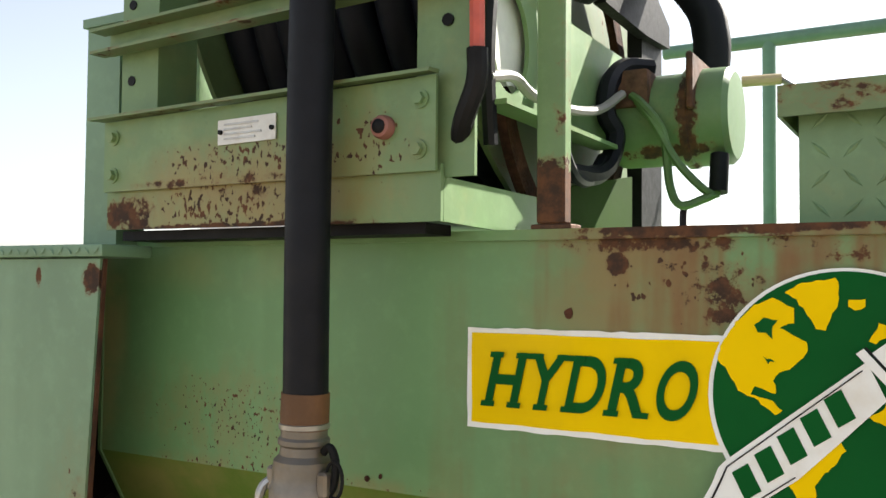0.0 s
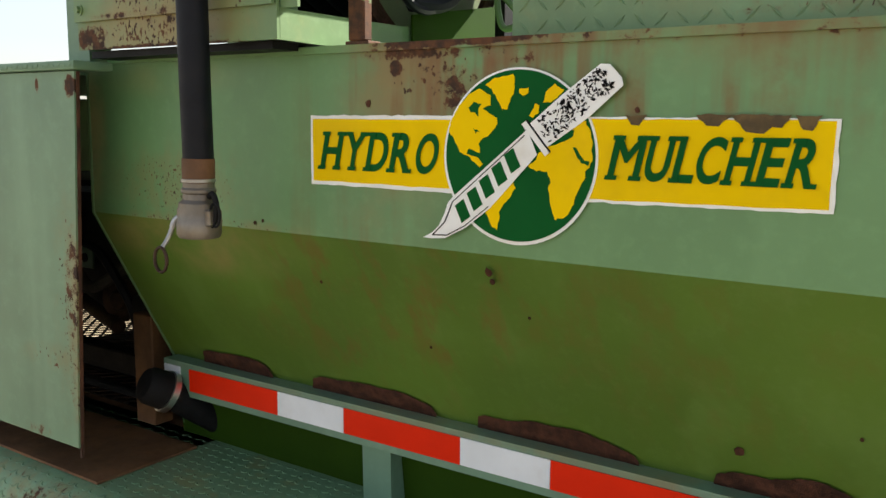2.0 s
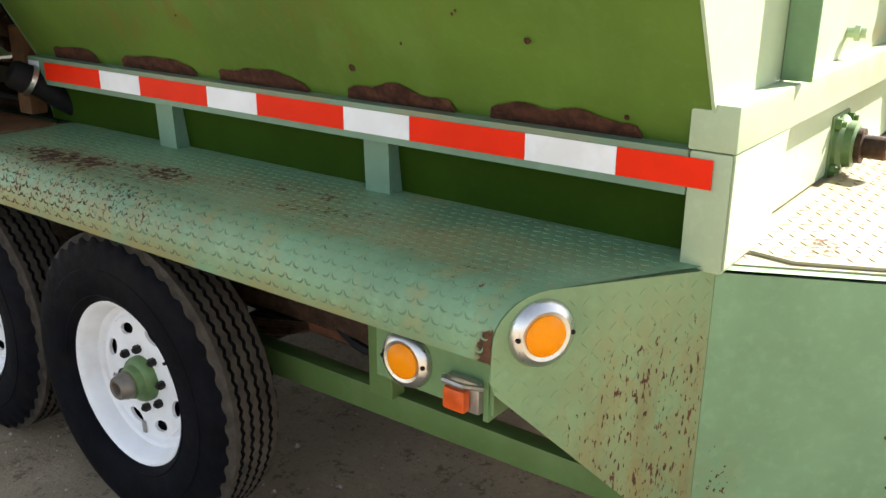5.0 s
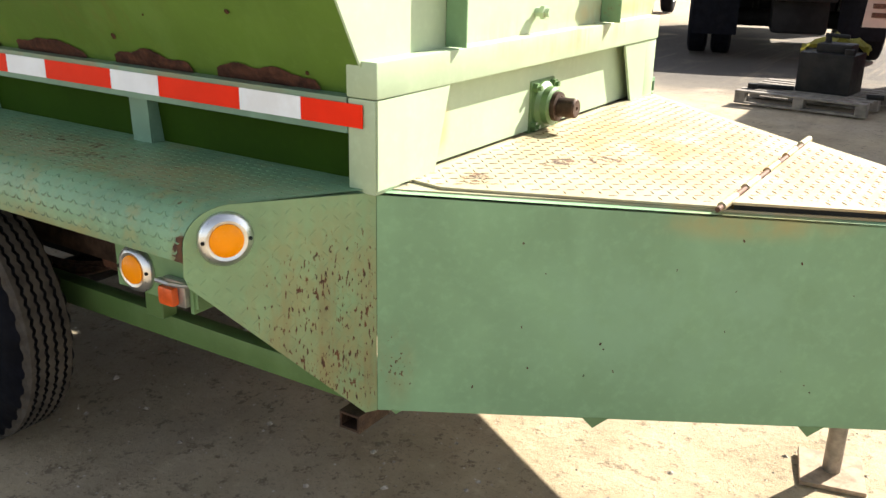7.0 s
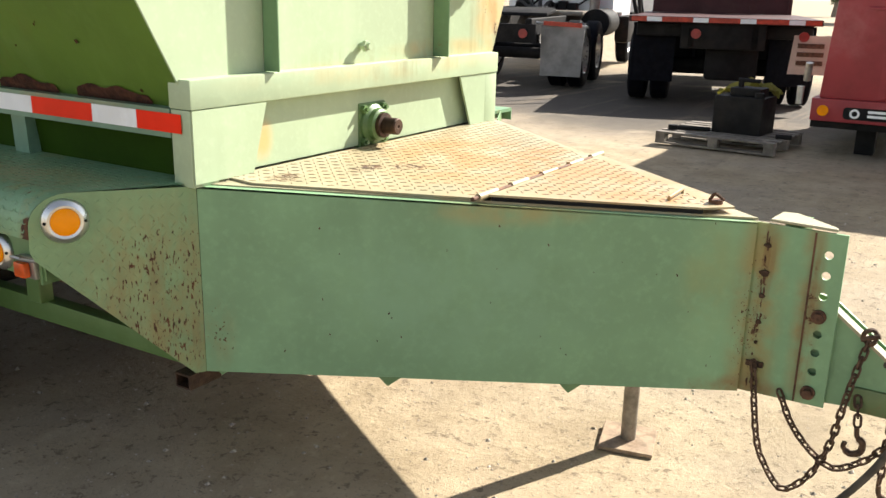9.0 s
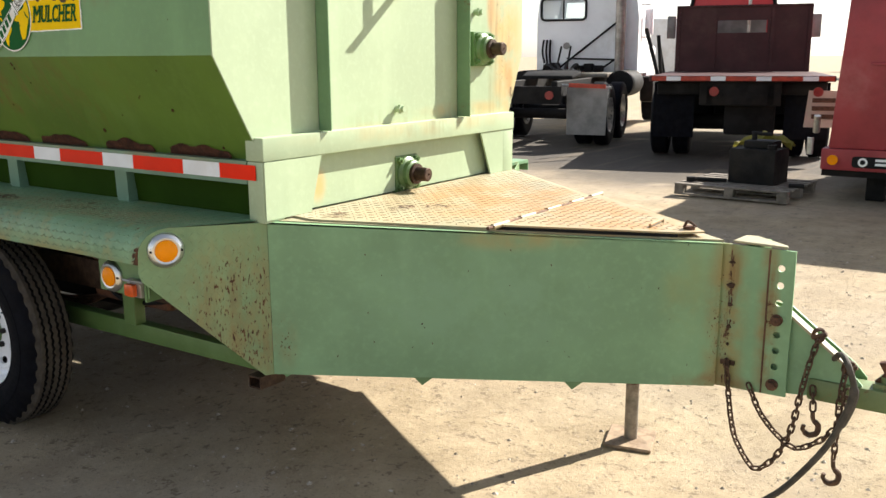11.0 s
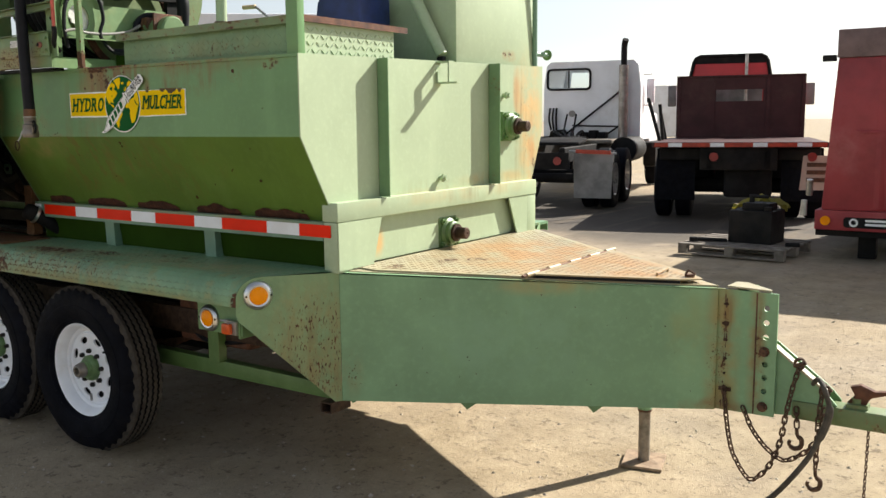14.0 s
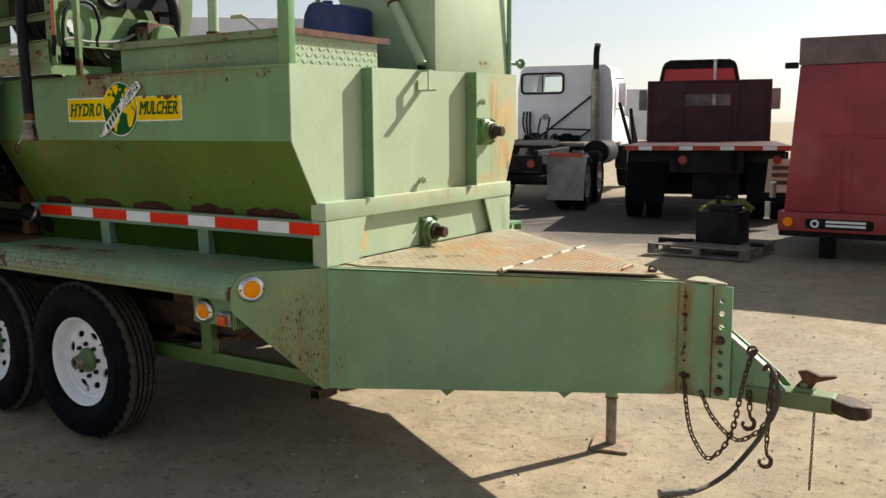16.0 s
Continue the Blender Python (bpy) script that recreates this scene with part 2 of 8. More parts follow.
MAT["tongue"] = paint("tongue paint", (0.205, 0.365, 0.195), stains=[((1.335, 0.87, 0.62), (0.045, 0.12, 0.42), 0.62), ((1.47, 0.88, 0.6), (0.03, 0.12, 0.4), 0.6), ((1.2, 0.8, 0.37), (0.06, 0.1, 0.05), 0.5)],
    dust=[((1.33, 0.86, 0.6), (0.09, 0.17, 0.5), (0.29, 0.22, 0.07), 0.95), ((1.46, 0.88, 0.6), (0.05, 0.12, 0.45), (0.27, 0.17, 0.055), 0.9), ((1.3, 0.86, 0.37), (0.2, 0.15, 0.05), (0.22, 0.12, 0.04), 0.85), ((1.2, 0.8, 0.7), (0.12, 0.12, 0.25), (0.25, 0.29, 0.11), 0.5), ((0.72, 0.47, 0.88), (0.3, 0.3, 0.06), (0.36, 0.27, 0.09), 0.75), ((0.6, 0.4, 0.65), (0.7, 0.5, 0.3), (0.20, 0.35, 0.21), 0.7)], specks=-0.04,
    streaks=[((1.33, 0.86, 0.6), (0.07, 0.12, 0.45), 0.8), ((1.47, 0.88, 0.6), (0.035, 0.1, 0.4), 0.7)], pits=[((0.06, 0.045, 0.52), (0.06, 0.1, 0.15), 0.5, 88), ((1.31, 0.855, 0.55), (0.07, 0.1, 0.42), 0.5, 95)])
MAT["deck"] = paint("deck paint", (0.37, 0.335, 0.215), stains=[((0.45, 0.95, 0.94), (0.5, 0.5, 0.1), 0.3), ((0.14, 0.24, 0.94), (0.07, 0.12, 0.1), 0.8), ((0.22, 0.5, 0.94), (0.06, 0.14, 0.1), 0.75), ((0.3, 0.62, 0.94), (0.07, 0.12, 0.1), 0.65)],
    dust=[((0.5, 0.85, 0.94), (0.85, 0.95, 0.2), (0.39, 0.275, 0.145), 0.8), ((0.42, 0.95, 0.94), (0.55, 0.6, 0.2), (0.37, 0.195, 0.065), 0.95), ((0.95, 0.86, 0.92), (0.42, 0.38, 0.2), (0.37, 0.20, 0.07), 0.9)])
MAT["stiffener"] = paint("stiffener paint", (0.17, 0.30, 0.15), specks=-0.02, stains=[((0.03, 1.22, 1.26), (0.1, 0.05, 0.06), 0.7), ((0.03, 1.22, 1.7), (0.1, 0.05, 0.1), 0.5)])
MAT["frame"] = paint("frame paint", (0.14, 0.25, 0.105), specks=-0.01)
MAT["rail"] = paint("rail paint", (0.165, 0.29, 0.20), dust=[((-1, 0, 1.135), (1.4, 0.1, 0.02), (0.25, 0.2, 0.1), 0.7)], specks=-0.02)
MAT["door"] = paint("door paint", (0.18, 0.31, 0.19), stains=[((-2.01, -0.27, 1.3), (0.05, 0.1, 0.42), 0.72), ((-1.99, -0.27, 1.745), (0.03, 0.1, 0.035), 1.1), ((-2.1, -0.27, 1.745), (0.012, 0.1, 0.03), 1.0), ((-2.2, -0.27, 1.03), (0.3, 0.1, 0.04), 0.5)],
    dust=[((-1.99, -0.27, 1.2), (0.05, 0.1, 0.4), (0.36, 0.26, 0.1), 0.7)], pits=[((-2.03, -0.27, 1.3), (0.07, 0.1, 0.35), 0.6, 80), ((-2.1, -0.27, 1.2), (0.14, 0.1, 0.04), 0.6, 85)], specks=-0.03)
MAT["panel"] = paint("control panel paint", (0.175, 0.29, 0.125), stains=[((-1.96, -0.24, 1.83), (0.09, 0.1, 0.05), 0.9), ((-1.78, -0.24, 1.808), (0.36, 0.1, 0.014), 0.95), ((-1.78, -0.24, 1.868), (0.3, 0.1, 0.012), 0.6), ((-1.76, -0.24, 1.86), (0.14, 0.1, 0.05), 0.5)],
    dust=[((-1.78, -0.24, 1.838), (0.36, 0.1, 0.06), (0.30, 0.235, 0.085), 1.0), ((-1.7, -0.24, 2.06), (0.3, 0.1, 0.05), (0.36, 0.3, 0.12), 0.5), ((-1.74, -0.24, 1.885), (0.27, 0.1, 0.045), (0.29, 0.23, 0.08), 0.8), ((-1.57, -0.24, 1.925), (0.03, 0.1, 0.06), (0.24, 0.17, 0.05), 0.7)],
    pits=[((-1.76, -0.24, 1.888), (0.24, 0.1, 0.05), 1.0, 95), ((-1.76, -0.24, 1.838), (0.3, 0.1, 0.05), 1.1, 85), ((-1.56, -0.24, 1.9), (0.12, 0.1, 0.08), 0.7, 85)], mottle=0.18)
MAT["hatch"] = paint("hatch paint", (0.185, 0.31, 0.155), mottle=0.15, stains=[((-0.55, -0.12, 1.955), (0.7, 0.03, 0.02), 0.85), ((-0.0, 0.25, 1.965), (0.05, 0.5, 0.02), 0.85), ((-0.55, -0.1, 1.825), (0.6, 0.2, 0.014), 0.55)], pits=[((-0.6, -0.1, 1.85), (0.6, 0.2, 0.06), 0.45, 70)], specks=-0.03)
MAT["lug"] = paint("fender lug paint", (0.168, 0.30, 0.165), mottle=0.2, specks=0.0, stains=[((-1.75, -0.33, 0.88), (0.8, 0.07, 0.09), 0.9), ((-1.6, -0.22, 0.95), (0.36, 0.12, 0.1), 0.8)],
    dust=[((-1.5, -0.29, 0.93), (0.95, 0.075, 0.05), (0.045, 0.062, 0.055), 1.0), ((-1.4, -0.335, 0.86), (1.4, 0.05, 0.09), (0.10, 0.095, 0.045), 0.9)])
MAT["decklug"] = paint("deck lug paint", (0.175, 0.125, 0.062), stains=[((0.5, 0.9, 0.94), (0.6, 0.6, 0.2), 0.35)], dust=[((0.5, 0.9, 0.94), (0.8, 0.8, 0.2), (0.19, 0.09, 0.035), 0.9)])
MAT["pole"] = paint("pole paint", (0.17, 0.285, 0.12), stains=[((-1.37, -0.155, 1.83), (0.2, 0.2, 0.085), 1.25), ((-1.36, -0.155, 2.0), (0.02, 0.2, 0.3), 0.5)])
# near-white so the sprocket looks sunlit; the sun's brightness is in the colour
MAT["sprocket"] = plain("sun-bright steel", (0.72, 0.71, 0.68), 0.45, 0.2, vary=0.12)
MAT["chassis"] = paint("chassis paint", (0.11, 0.195, 0.055), specks=0.0)
MAT["dustycable"] = plain("dusty cable", (0.075, 0.066, 0.054), 0.7, vary=0.3, scale=20)
MAT["darkiron"] = plain("dark greasy iron", (0.06, 0.036, 0.024), 0.6, 0.4, vary=0.4, scale=30, bump=0.4)
MAT["rustbrown"] = plain("rust brown steel", (0.10, 0.038, 0.018), 0.8, vary=0.5, scale=16, bump=0.4, dirt=(0.04, 0.02, 0.013, 0.6))
MAT["dustplate"] = plain("dust covered steel", (0.30, 0.215, 0.14), 0.8, vary=0.3, scale=20, dirt=(0.13, 0.075, 0.04, 0.6))
MAT["lidrim"] = paint("rusted lid rim", (0.16, 0.24, 0.10), specks=0.15, stretch=(0.6, 0.6, 1))
MAT["motor"] = paint("motor paint", (0.14, 0.235, 0.10), specks=0.0, mottle=0.2, stains=[((-1.33, 0.31, 2.0), (0.03, 0.2, 0.2), 0.9), ((-1.42, 0.3, 2.05), (0.06, 0.2, 0.06), 0.9), ((-1.36, 0.31, 1.945), (0.12, 0.2, 0.02), 0.95)])
MAT["flange"] = paint("rusty green flange", (0.14, 0.2, 0.08), specks=0.1)
MAT["rust"] = plain("rust scab", (0.068, 0.027, 0.016), 0.9, vary=0.5, scale=40, bump=0.9, dirt=(0.025, 0.011, 0.008, 0.7))
MAT["rusty"] = plain("rusty iron", (0.12, 0.06, 0.035), 0.75, 0.3, vary=0.5, scale=30, bump=0.4)
MAT["chain"] = plain("rusty chain", (0.10, 0.058, 0.036), 0.7, 0.4, vary=0.5, scale=60, bump=0.4)
MAT["steel"] = plain("grey steel", (0.42, 0.41, 0.39), 0.4, 0.8, dirt=(0.2, 0.14, 0.09, 0.6))
MAT["oldsteel"] = plain("worn grey brown steel", (0.22, 0.195, 0.165), 0.5, 0.5, vary=0.35, scale=20, dirt=(0.1, 0.065, 0.04, 0.6))
MAT["chrome"] = plain("chrome", (0.66, 0.66, 0.65), 0.32, 1.0, vary=0.08, bump=0.03)
MAT["alloy"] = plain("cast aluminium", (0.23, 0.205, 0.175), 0.5, 0.6, dirt=(0.22, 0.16, 0.1, 0.5))
MAT["rubber"] = plain("hose rubber", (0.0055, 0.0065, 0.0105), 0.55, vary=0.35, scale=9, bump=0.12, gloss=0.22, dirt=(0.016, 0.015, 0.0145, 0.35))
MAT["tyre"] = plain("tyre rubber", (0.0045, 0.005, 0.008), 0.7, vary=0.35, scale=12, bump=0.2, dirt=(0.014, 0.012, 0.011, 0.4), gloss=0.07)
MAT["treadrub"] = plain("worn tread rubber", (0.06, 0.051, 0.042), 0.85, vary=0.35, scale=16, bump=0.3, dirt=(0.075, 0.06, 0.045, 0.6))
MAT["white"] = plain("white wheel paint", (0.90, 0.91, 0.94), 0.35, vary=0.04, scale=8, bump=0.05, dirt=(0.5, 0.42, 0.33, 0.18))
MAT["lugnut"] = plain("dark lug nut", (0.03, 0.026, 0.024), 0.5, 0.5, vary=0.3)
MAT["hub"] = plain("green hub paint", (0.10, 0.18, 0.06), 0.45, vary=0.25)
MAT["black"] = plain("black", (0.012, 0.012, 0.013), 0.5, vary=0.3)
MAT["tapered"] = plain("red reflective film", (0.80, 0.022, 0.001), 0.4, gloss=0.15, vary=0.06, scale=6, bump=0.03)
MAT["tapewhite"] = plain("white reflective film", (0.80, 0.83, 0.88), 0.35, vary=0.05, scale=6, bump=0.03, dirt=(0.55, 0.52, 0.5, 0.3))
MAT["amber"] = plain("amber lens", (0.95, 0.30, 0.0), 0.25, gloss=0.2, vary=0.08, bump=0.05)
MAT["redlens"] = plain("red lens", (0.62, 0.09, 0.012), 0.2, vary=0.2, scale=30, bump=0.2)
MAT["yellow"] = plain("sign yellow", (0.90, 0.60, 0.0), 0.5, gloss=0.04, vary=0.06, scale=5, bump=0.02, dirt=(0.55, 0.36, 0.03, 0.22))
MAT["tear"] = plain("bare olive brown wall", (0.11, 0.07, 0.022), 0.7, vary=0.35, scale=40)
MAT["signgreen"] = plain("sign green", (0.002, 0.088, 0.016), 0.5, gloss=0.08, vary=0.12, scale=5, bump=0.02)
MAT["signwhite"] = plain("sign white", (0.88, 0.89, 0.88), 0.45, vary=0.04, scale=9, bump=0.03, dirt=(0.6, 0.5, 0.35, 0.3))
MAT["brown"] = plain("brown primer", (0.16, 0.075, 0.03), 0.7, vary=0.3)
# deep green with the shade under the rail put into the colour
MAT["darkgreen"] = paint("shade-dark panel paint", (0.024, 0.06, 0.003), 0.8, wash=0.1, faded=(0.032, 0.075, 0.006), specks=-0.06, gloss=0.1)
MAT["plate"] = plain("data plate", (0.62, 0.6, 0.56), 0.4, 0.3, vary=0.1, dirt=(0.3, 0.2, 0.12, 0.5))
MAT["pink"] = plain("faded red rubber", (0.24, 0.10, 0.08), 0.6)
MAT["redhose"] = plain("red hose", (0.5, 0.09, 0.06), 0.5)


def ground_material():
    m, t, b = nodes_of("dry dirt")
    p = place_of(t)
    big = noise_of(t, 0.35, 5, 0.6, where=p)
    mid = noise_of(t, 3.2, 6, 0.65, where=p)
    fine = noise_of(t, 55, 5, 0.7, where=p)
    grit = noise_of(t, 180, 2, 0.6, where=p)
    clod = noise_of(t, 17, 8, 0.78, where=p, shift=1.3)
    col = mix(t, ramp(t, mid, 0.3, 0.7), (0.275, 0.212, 0.128), (0.395, 0.313, 0.200))
    col = mix(t, maths(t, "MULTIPLY", ramp(t, big, 0.4, 0.62), 0.5), col, (0.29, 0.25, 0.205))
    col = mix(t, maths(t, "MULTIPLY", ramp(t, fine, 0.55, 0.72), 0.6), col, (0.135, 0.10, 0.064))
    col = mix(t, maths(t, "MULTIPLY", ramp(t, clod, 0.55, 0.62), 0.85), col, (0.145, 0.108, 0.068))
    col = mix(t, maths(t, "MULTIPLY", ramp(t, clod, 0.44, 0.34), 0.45), col, (0.47, 0.385, 0.25))
    col = mix(t, maths(t, "MULTIPLY", ramp(t, grit, 0.64, 0.72), 0.5), col, (0.43, 0.385, 0.32))
    crumb = noise_of(t, 95, 3, 0.7, where=p, shift=5.7)
    col = mix(t, maths(t, "MULTIPLY", ramp(t, crumb, 0.62, 0.68), 0.65), col, (0.095, 0.07, 0.045))
    # darker, noise-broken ground patches where the trucks are parked
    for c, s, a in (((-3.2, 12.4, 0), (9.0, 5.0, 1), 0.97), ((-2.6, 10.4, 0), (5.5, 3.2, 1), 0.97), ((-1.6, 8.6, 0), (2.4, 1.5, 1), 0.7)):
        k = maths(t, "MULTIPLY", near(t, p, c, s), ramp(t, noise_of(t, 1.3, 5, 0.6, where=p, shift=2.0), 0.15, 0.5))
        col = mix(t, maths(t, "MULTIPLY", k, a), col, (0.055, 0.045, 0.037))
    track = noise_of(t, 1.1, 4, 0.6, (3.2, 0.22, 1), p, 9.0)
    col = mix(t, maths(t, "MULTIPLY", ramp(t, track, 0.52, 0.66), 0.35), col, (0.215, 0.165, 0.11))
    t.links.new(col, b.inputs["Base Color"])
    b.inputs["Roughness"].default_value = 0.95
    h = maths(t, "MULTIPLY_ADD", fine, 0.35, maths(t, "MULTIPLY", mid, 1.0))
    h = maths(t, "MULTIPLY_ADD", grit, 0.12, h)
    h = maths(t, "MULTIPLY_ADD", clod, 0.7, h)
    bump_into(t, b, h, 0.7, 0.014)
    return m


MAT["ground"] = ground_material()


# ---- building helpers ----
def box(bm, x0, x1, y0, y1, z0, z1):
    vs = [bm.verts.new((x, y, z)) for z in (z0, z1) for y in (y0, y1) for x in (x0, x1)]
    for f in ((0, 2, 3, 1), (4, 5, 7, 6), (0, 1, 5, 4), (2, 6, 7, 3), (0, 4, 6, 2), (1, 3, 7, 5)):
        bm.faces.new([vs[i] for i in f])
    return vs


def obox(bm, m, sx, sy, sz):
    """A box of those sizes about the middle of the pose m."""
    vs = box(bm, -sx / 2, sx / 2, -sy / 2, sy / 2, -sz / 2, sz / 2)
    for v in vs:
        v.co = m @ v.co


def prism(bm, pts, vec):
    """A plate: a flat outline and its thickness."""
    vec = Vector(vec)
    a = [bm.verts.new(p) for p in pts]
    b = [bm.verts.new(Vector(p) + vec) for p in pts]
    bm.faces.new(a)
    bm.faces.new(b[::-1])
    for i in range(len(a)):
        j = (i + 1) % len(a)
        bm.faces.new((a[j], a[i], b[i], b[j]))


def basis(d):
    d = Vector(d).normalized()
    u = d.cross(Vector((0, 0, 1)))
    if u.length < 1e-3:
        u = Vector((1, 0, 0))
    u.normalize()
    return d, u, d.cross(u)


def lathe(bm, origin, axis, profile, seg=24):
    """A turned body: rows of (radius, distance along the axis)."""
    d, u, v = basis(axis)
    o = Vector(origin)
    rings = []
    for r, h in profile:
        if r < 1e-5:
            rings.append([bm.verts.new(o + d * h)])
        else:
            rings.append([bm.verts.new(o + d * h + u * (r * math.cos(2 * math.pi * i / seg)) + v * (r * math.sin(2 * math.pi * i / seg))) for i in range(seg)])
    for a, b in zip(rings, rings[1:]):
        for i in range(seg):
            j = (i + 1) % seg
            q = [a[i % len(a)], a[j % len(a)], b[j % len(b)], b[i % len(b)]]
            q = [x for n, x in enumerate(q) if x not in q[:n]]
            if len(q) > 2:
                bm.faces.new(q)


def rod(bm, a, b, r, seg=14, r2=None):
    d = Vector(b) - Vector(a)
    lathe(bm, a, d, [(0, 0), (r, 0), (r if r2 is None else r2, d.length), (0, d.length)], seg)


def tube(bm, pts, r, seg=10, loop=False):
    pts = [Vector(p) for p in pts]
    n = len(pts)
    rings = []
    u = None
    for i, p in enumerate(pts):
        a = pts[(i - 1) % n] if loop or i else p
        b = pts[(i + 1) % n] if loop or i < n - 1 else p
        d = (b - a).normalized()
        if u is None:
            _, u, _ = basis(d)
        u = (u - d * u.dot(d)).normalized()
        v = d.cross(u)
        rr = r[i] if isinstance(r, (list, tuple)) else r
        rings.append([bm.verts.new(p + u * (rr * math.cos(2 * math.pi * k / seg)) + v * (rr * math.sin(2 * math.pi * k / seg))) for k in range(seg)])
    for i in range(n if loop else n - 1):
        a, b = rings[i], rings[(i + 1) % n]
        for k in range(seg):
            l = (k + 1) % seg
            bm.faces.new((a[k], a[l], b[l], b[k]))
    if not loop:
        bm.faces.new(rings[0][::-1])
        bm.faces.new(rings[-1])


def smooth_line(pts, steps=8):
    """A Catmull-Rom line through the points."""
    p = [Vector(q) for q in pts]
    p = [2 * p[0] - p[1]] + p + [2 * p[-1] - p[-2]]
    out = []
    for a, b, c, d in zip(p, p[1:], p[2:], p[3:]):
        for s in range(steps):
            t = s / steps
            out.append(0.5 * ((2 * b) + (c - a) * t + (2 * a - 5 * b + 4 * c - d) * t * t + (3 * b - a - 3 * c + d) * t ** 3))
    out.append(p[-2])
    return out


def bevel(bm, w, seg=2):
    bm.normal_update()
    es = [e for e in bm.edges if len(e.link_faces) == 2 and e.calc_face_angle(0) > 0.6]
    bmesh.ops.bevel(bm, geom=es, offset=w, segments=seg, affect="EDGES", profile=0.6)


def mesh_of(bm, name, mat, origin, sharp=35):
    bmesh.ops.recalc_face_normals(bm, faces=bm.faces)
    me = bpy.data.meshes.new(name)
    if origin is not None:
        bm.transform(Matrix.Translation(-Vector(origin)))
    bm.to_mesh(me)
    bm.free()
    me.materials.append(mat if not isinstance(mat, str) else MAT[mat])
    me.shade_smooth()
    me.set_sharp_from_angle(angle=radians(sharp))
    return me


def thing(name, at, label, category, group="", kind=""):
    ob = new(name)
    ob.empty_display_size = 0.1
    ob.location = at
    return tagged(ob, label, category, group, kind)


def base_of(ob):
    v = Vector(ob.location)
    while ob.parent:
        ob = ob.parent
        v = v + Vector(ob.location)
    return v


def part(name, bm, mat, parent, label="", kind=""):
    """Links a bmesh, built in world places, as one mesh under a thing or a part."""
    ob = new(name, mesh_of(bm, name, mat, base_of(parent)))
    ob.parent = parent
    return tagged(ob, label, kind=kind)


def solo(name, bm, mat, label, category, at=(0, 0, 0), group="", kind=""):
    ob = new(name, mesh_of(bm, name, mat, at))
    ob.location = at
    return tagged(ob, label, category, group, kind)


def piece(build, name, mat, parent, label="", kind=""):
    bm = bmesh.new()
    build(bm)
    return part(name, bm, mat, parent, label, kind)


# ---- ground ----
bm = bmesh.new()
bmesh.ops.create_grid(bm, x_segments=180, y_segments=180, size=1.0)
for v in bm.verts:
    x, y = v.co.x, v.co.y
    # dense round the trailer, wide towards the horizon
    v.co.x = 0.5 + 9 * x + 1500 * x ** 9
    v.co.y = 3 + 9 * y + 1500 * y ** 9
    far = math.hypot(v.co.x, v.co.y - 3)
    dip = 0.045 * math.exp(-((v.co.x - 0.9) ** 2 + (v.co.y - 1.2) ** 2) / 0.6)
    v.co.z = 0.012 * noise.noise(Vector((v.co.x * 0.8, v.co.y * 0.8, 0))) + 0.02 * noise.noise(Vector((v.co.x * 0.25, v.co.y * 0.25, 4))) - 0.016 - dip if far < 60 else 0
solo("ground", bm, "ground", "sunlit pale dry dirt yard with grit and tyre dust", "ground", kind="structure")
MAT["tan"] = plain("pale wood", (0.55, 0.42, 0.25), 0.6)
MAT["blue"] = plain("blue plastic", (0.015, 0.03, 0.14), 0.45)
MAT["blackpaint"] = plain("dull black paint", (0.013, 0.0125, 0.013), 0.65, vary=0.4, scale=4, dirt=(0.032, 0.027, 0.022, 0.5))
MAT["alloyrim"] = plain("polished rim", (0.7, 0.68, 0.64), 0.3, 0.7, vary=0.15, scale=4)
MAT["flapgrey"] = plain("grey rubber flap", (0.22, 0.21, 0.2), 0.6, vary=0.25, scale=4)
MAT["cabwhite"] = plain("truck white", (0.74, 0.75, 0.78), 0.35, vary=0.05, scale=2, dirt=(0.45, 0.42, 0.4, 0.35))
MAT["stack"] = plain("sooty steel", (0.30, 0.27, 0.24), 0.5, 0.4, vary=0.3, scale=5, dirt=(0.14, 0.08, 0.05, 0.6))
MAT["wine"] = plain("wine red paint", (0.052, 0.017, 0.018), 0.55, vary=0.25, scale=2.5, dirt=(0.09, 0.05, 0.04, 0.4))
MAT["truckred"] = plain("truck red", (0.55, 0.02, 0.025), 0.35, vary=0.1, scale=2)
MAT["vanred"] = plain("faded red paint", (0.28, 0.027, 0.034), 0.5, vary=0.25, scale=1.6, dirt=(0.42, 0.13, 0.125, 0.5))
MAT["vangrey"] = plain("weathered grey board", (0.16, 0.105, 0.105), 0.7, vary=0.25, scale=4)
MAT["cream"] = plain("faded cream board", (0.52, 0.42, 0.34), 0.6, vary=0.12, scale=4)
MAT["oldwood"] = plain("weathered wood", (0.17, 0.145, 0.12), 0.8, vary=0.35, scale=9, bump=0.4)
MAT["ragyellow"] = plain("yellow cloth", (0.36, 0.33, 0.075), 0.8, vary=0.2, scale=8)
MAT["shedpink"] = plain("pinkish wall", (0.55, 0.45, 0.43), 0.7, vary=0.1, scale=1)
MAT["leaf"] = plain("hazy leaves", (0.085, 0.11, 0.06), 0.7, vary=0.3, scale=2, bump=0)
MAT["stone"] = plain("grit stones", (0.36, 0.31, 0.25), 0.85, vary=0.5, scale=60)


def glass_material():
    m, t, b = nodes_of("window glass")
    b.inputs["Base Color"].default_value = (0.75, 0.82, 0.84, 1)
    b.inputs["Roughness"].default_value = 0.03
    b.inputs["Transmission Weight"].default_value = 1.0
    b.inputs["IOR"].default_value = 1.1
    return m


MAT["glass"] = glass_material()

# ---- the trailer ----
YC = 0.86  # centre line
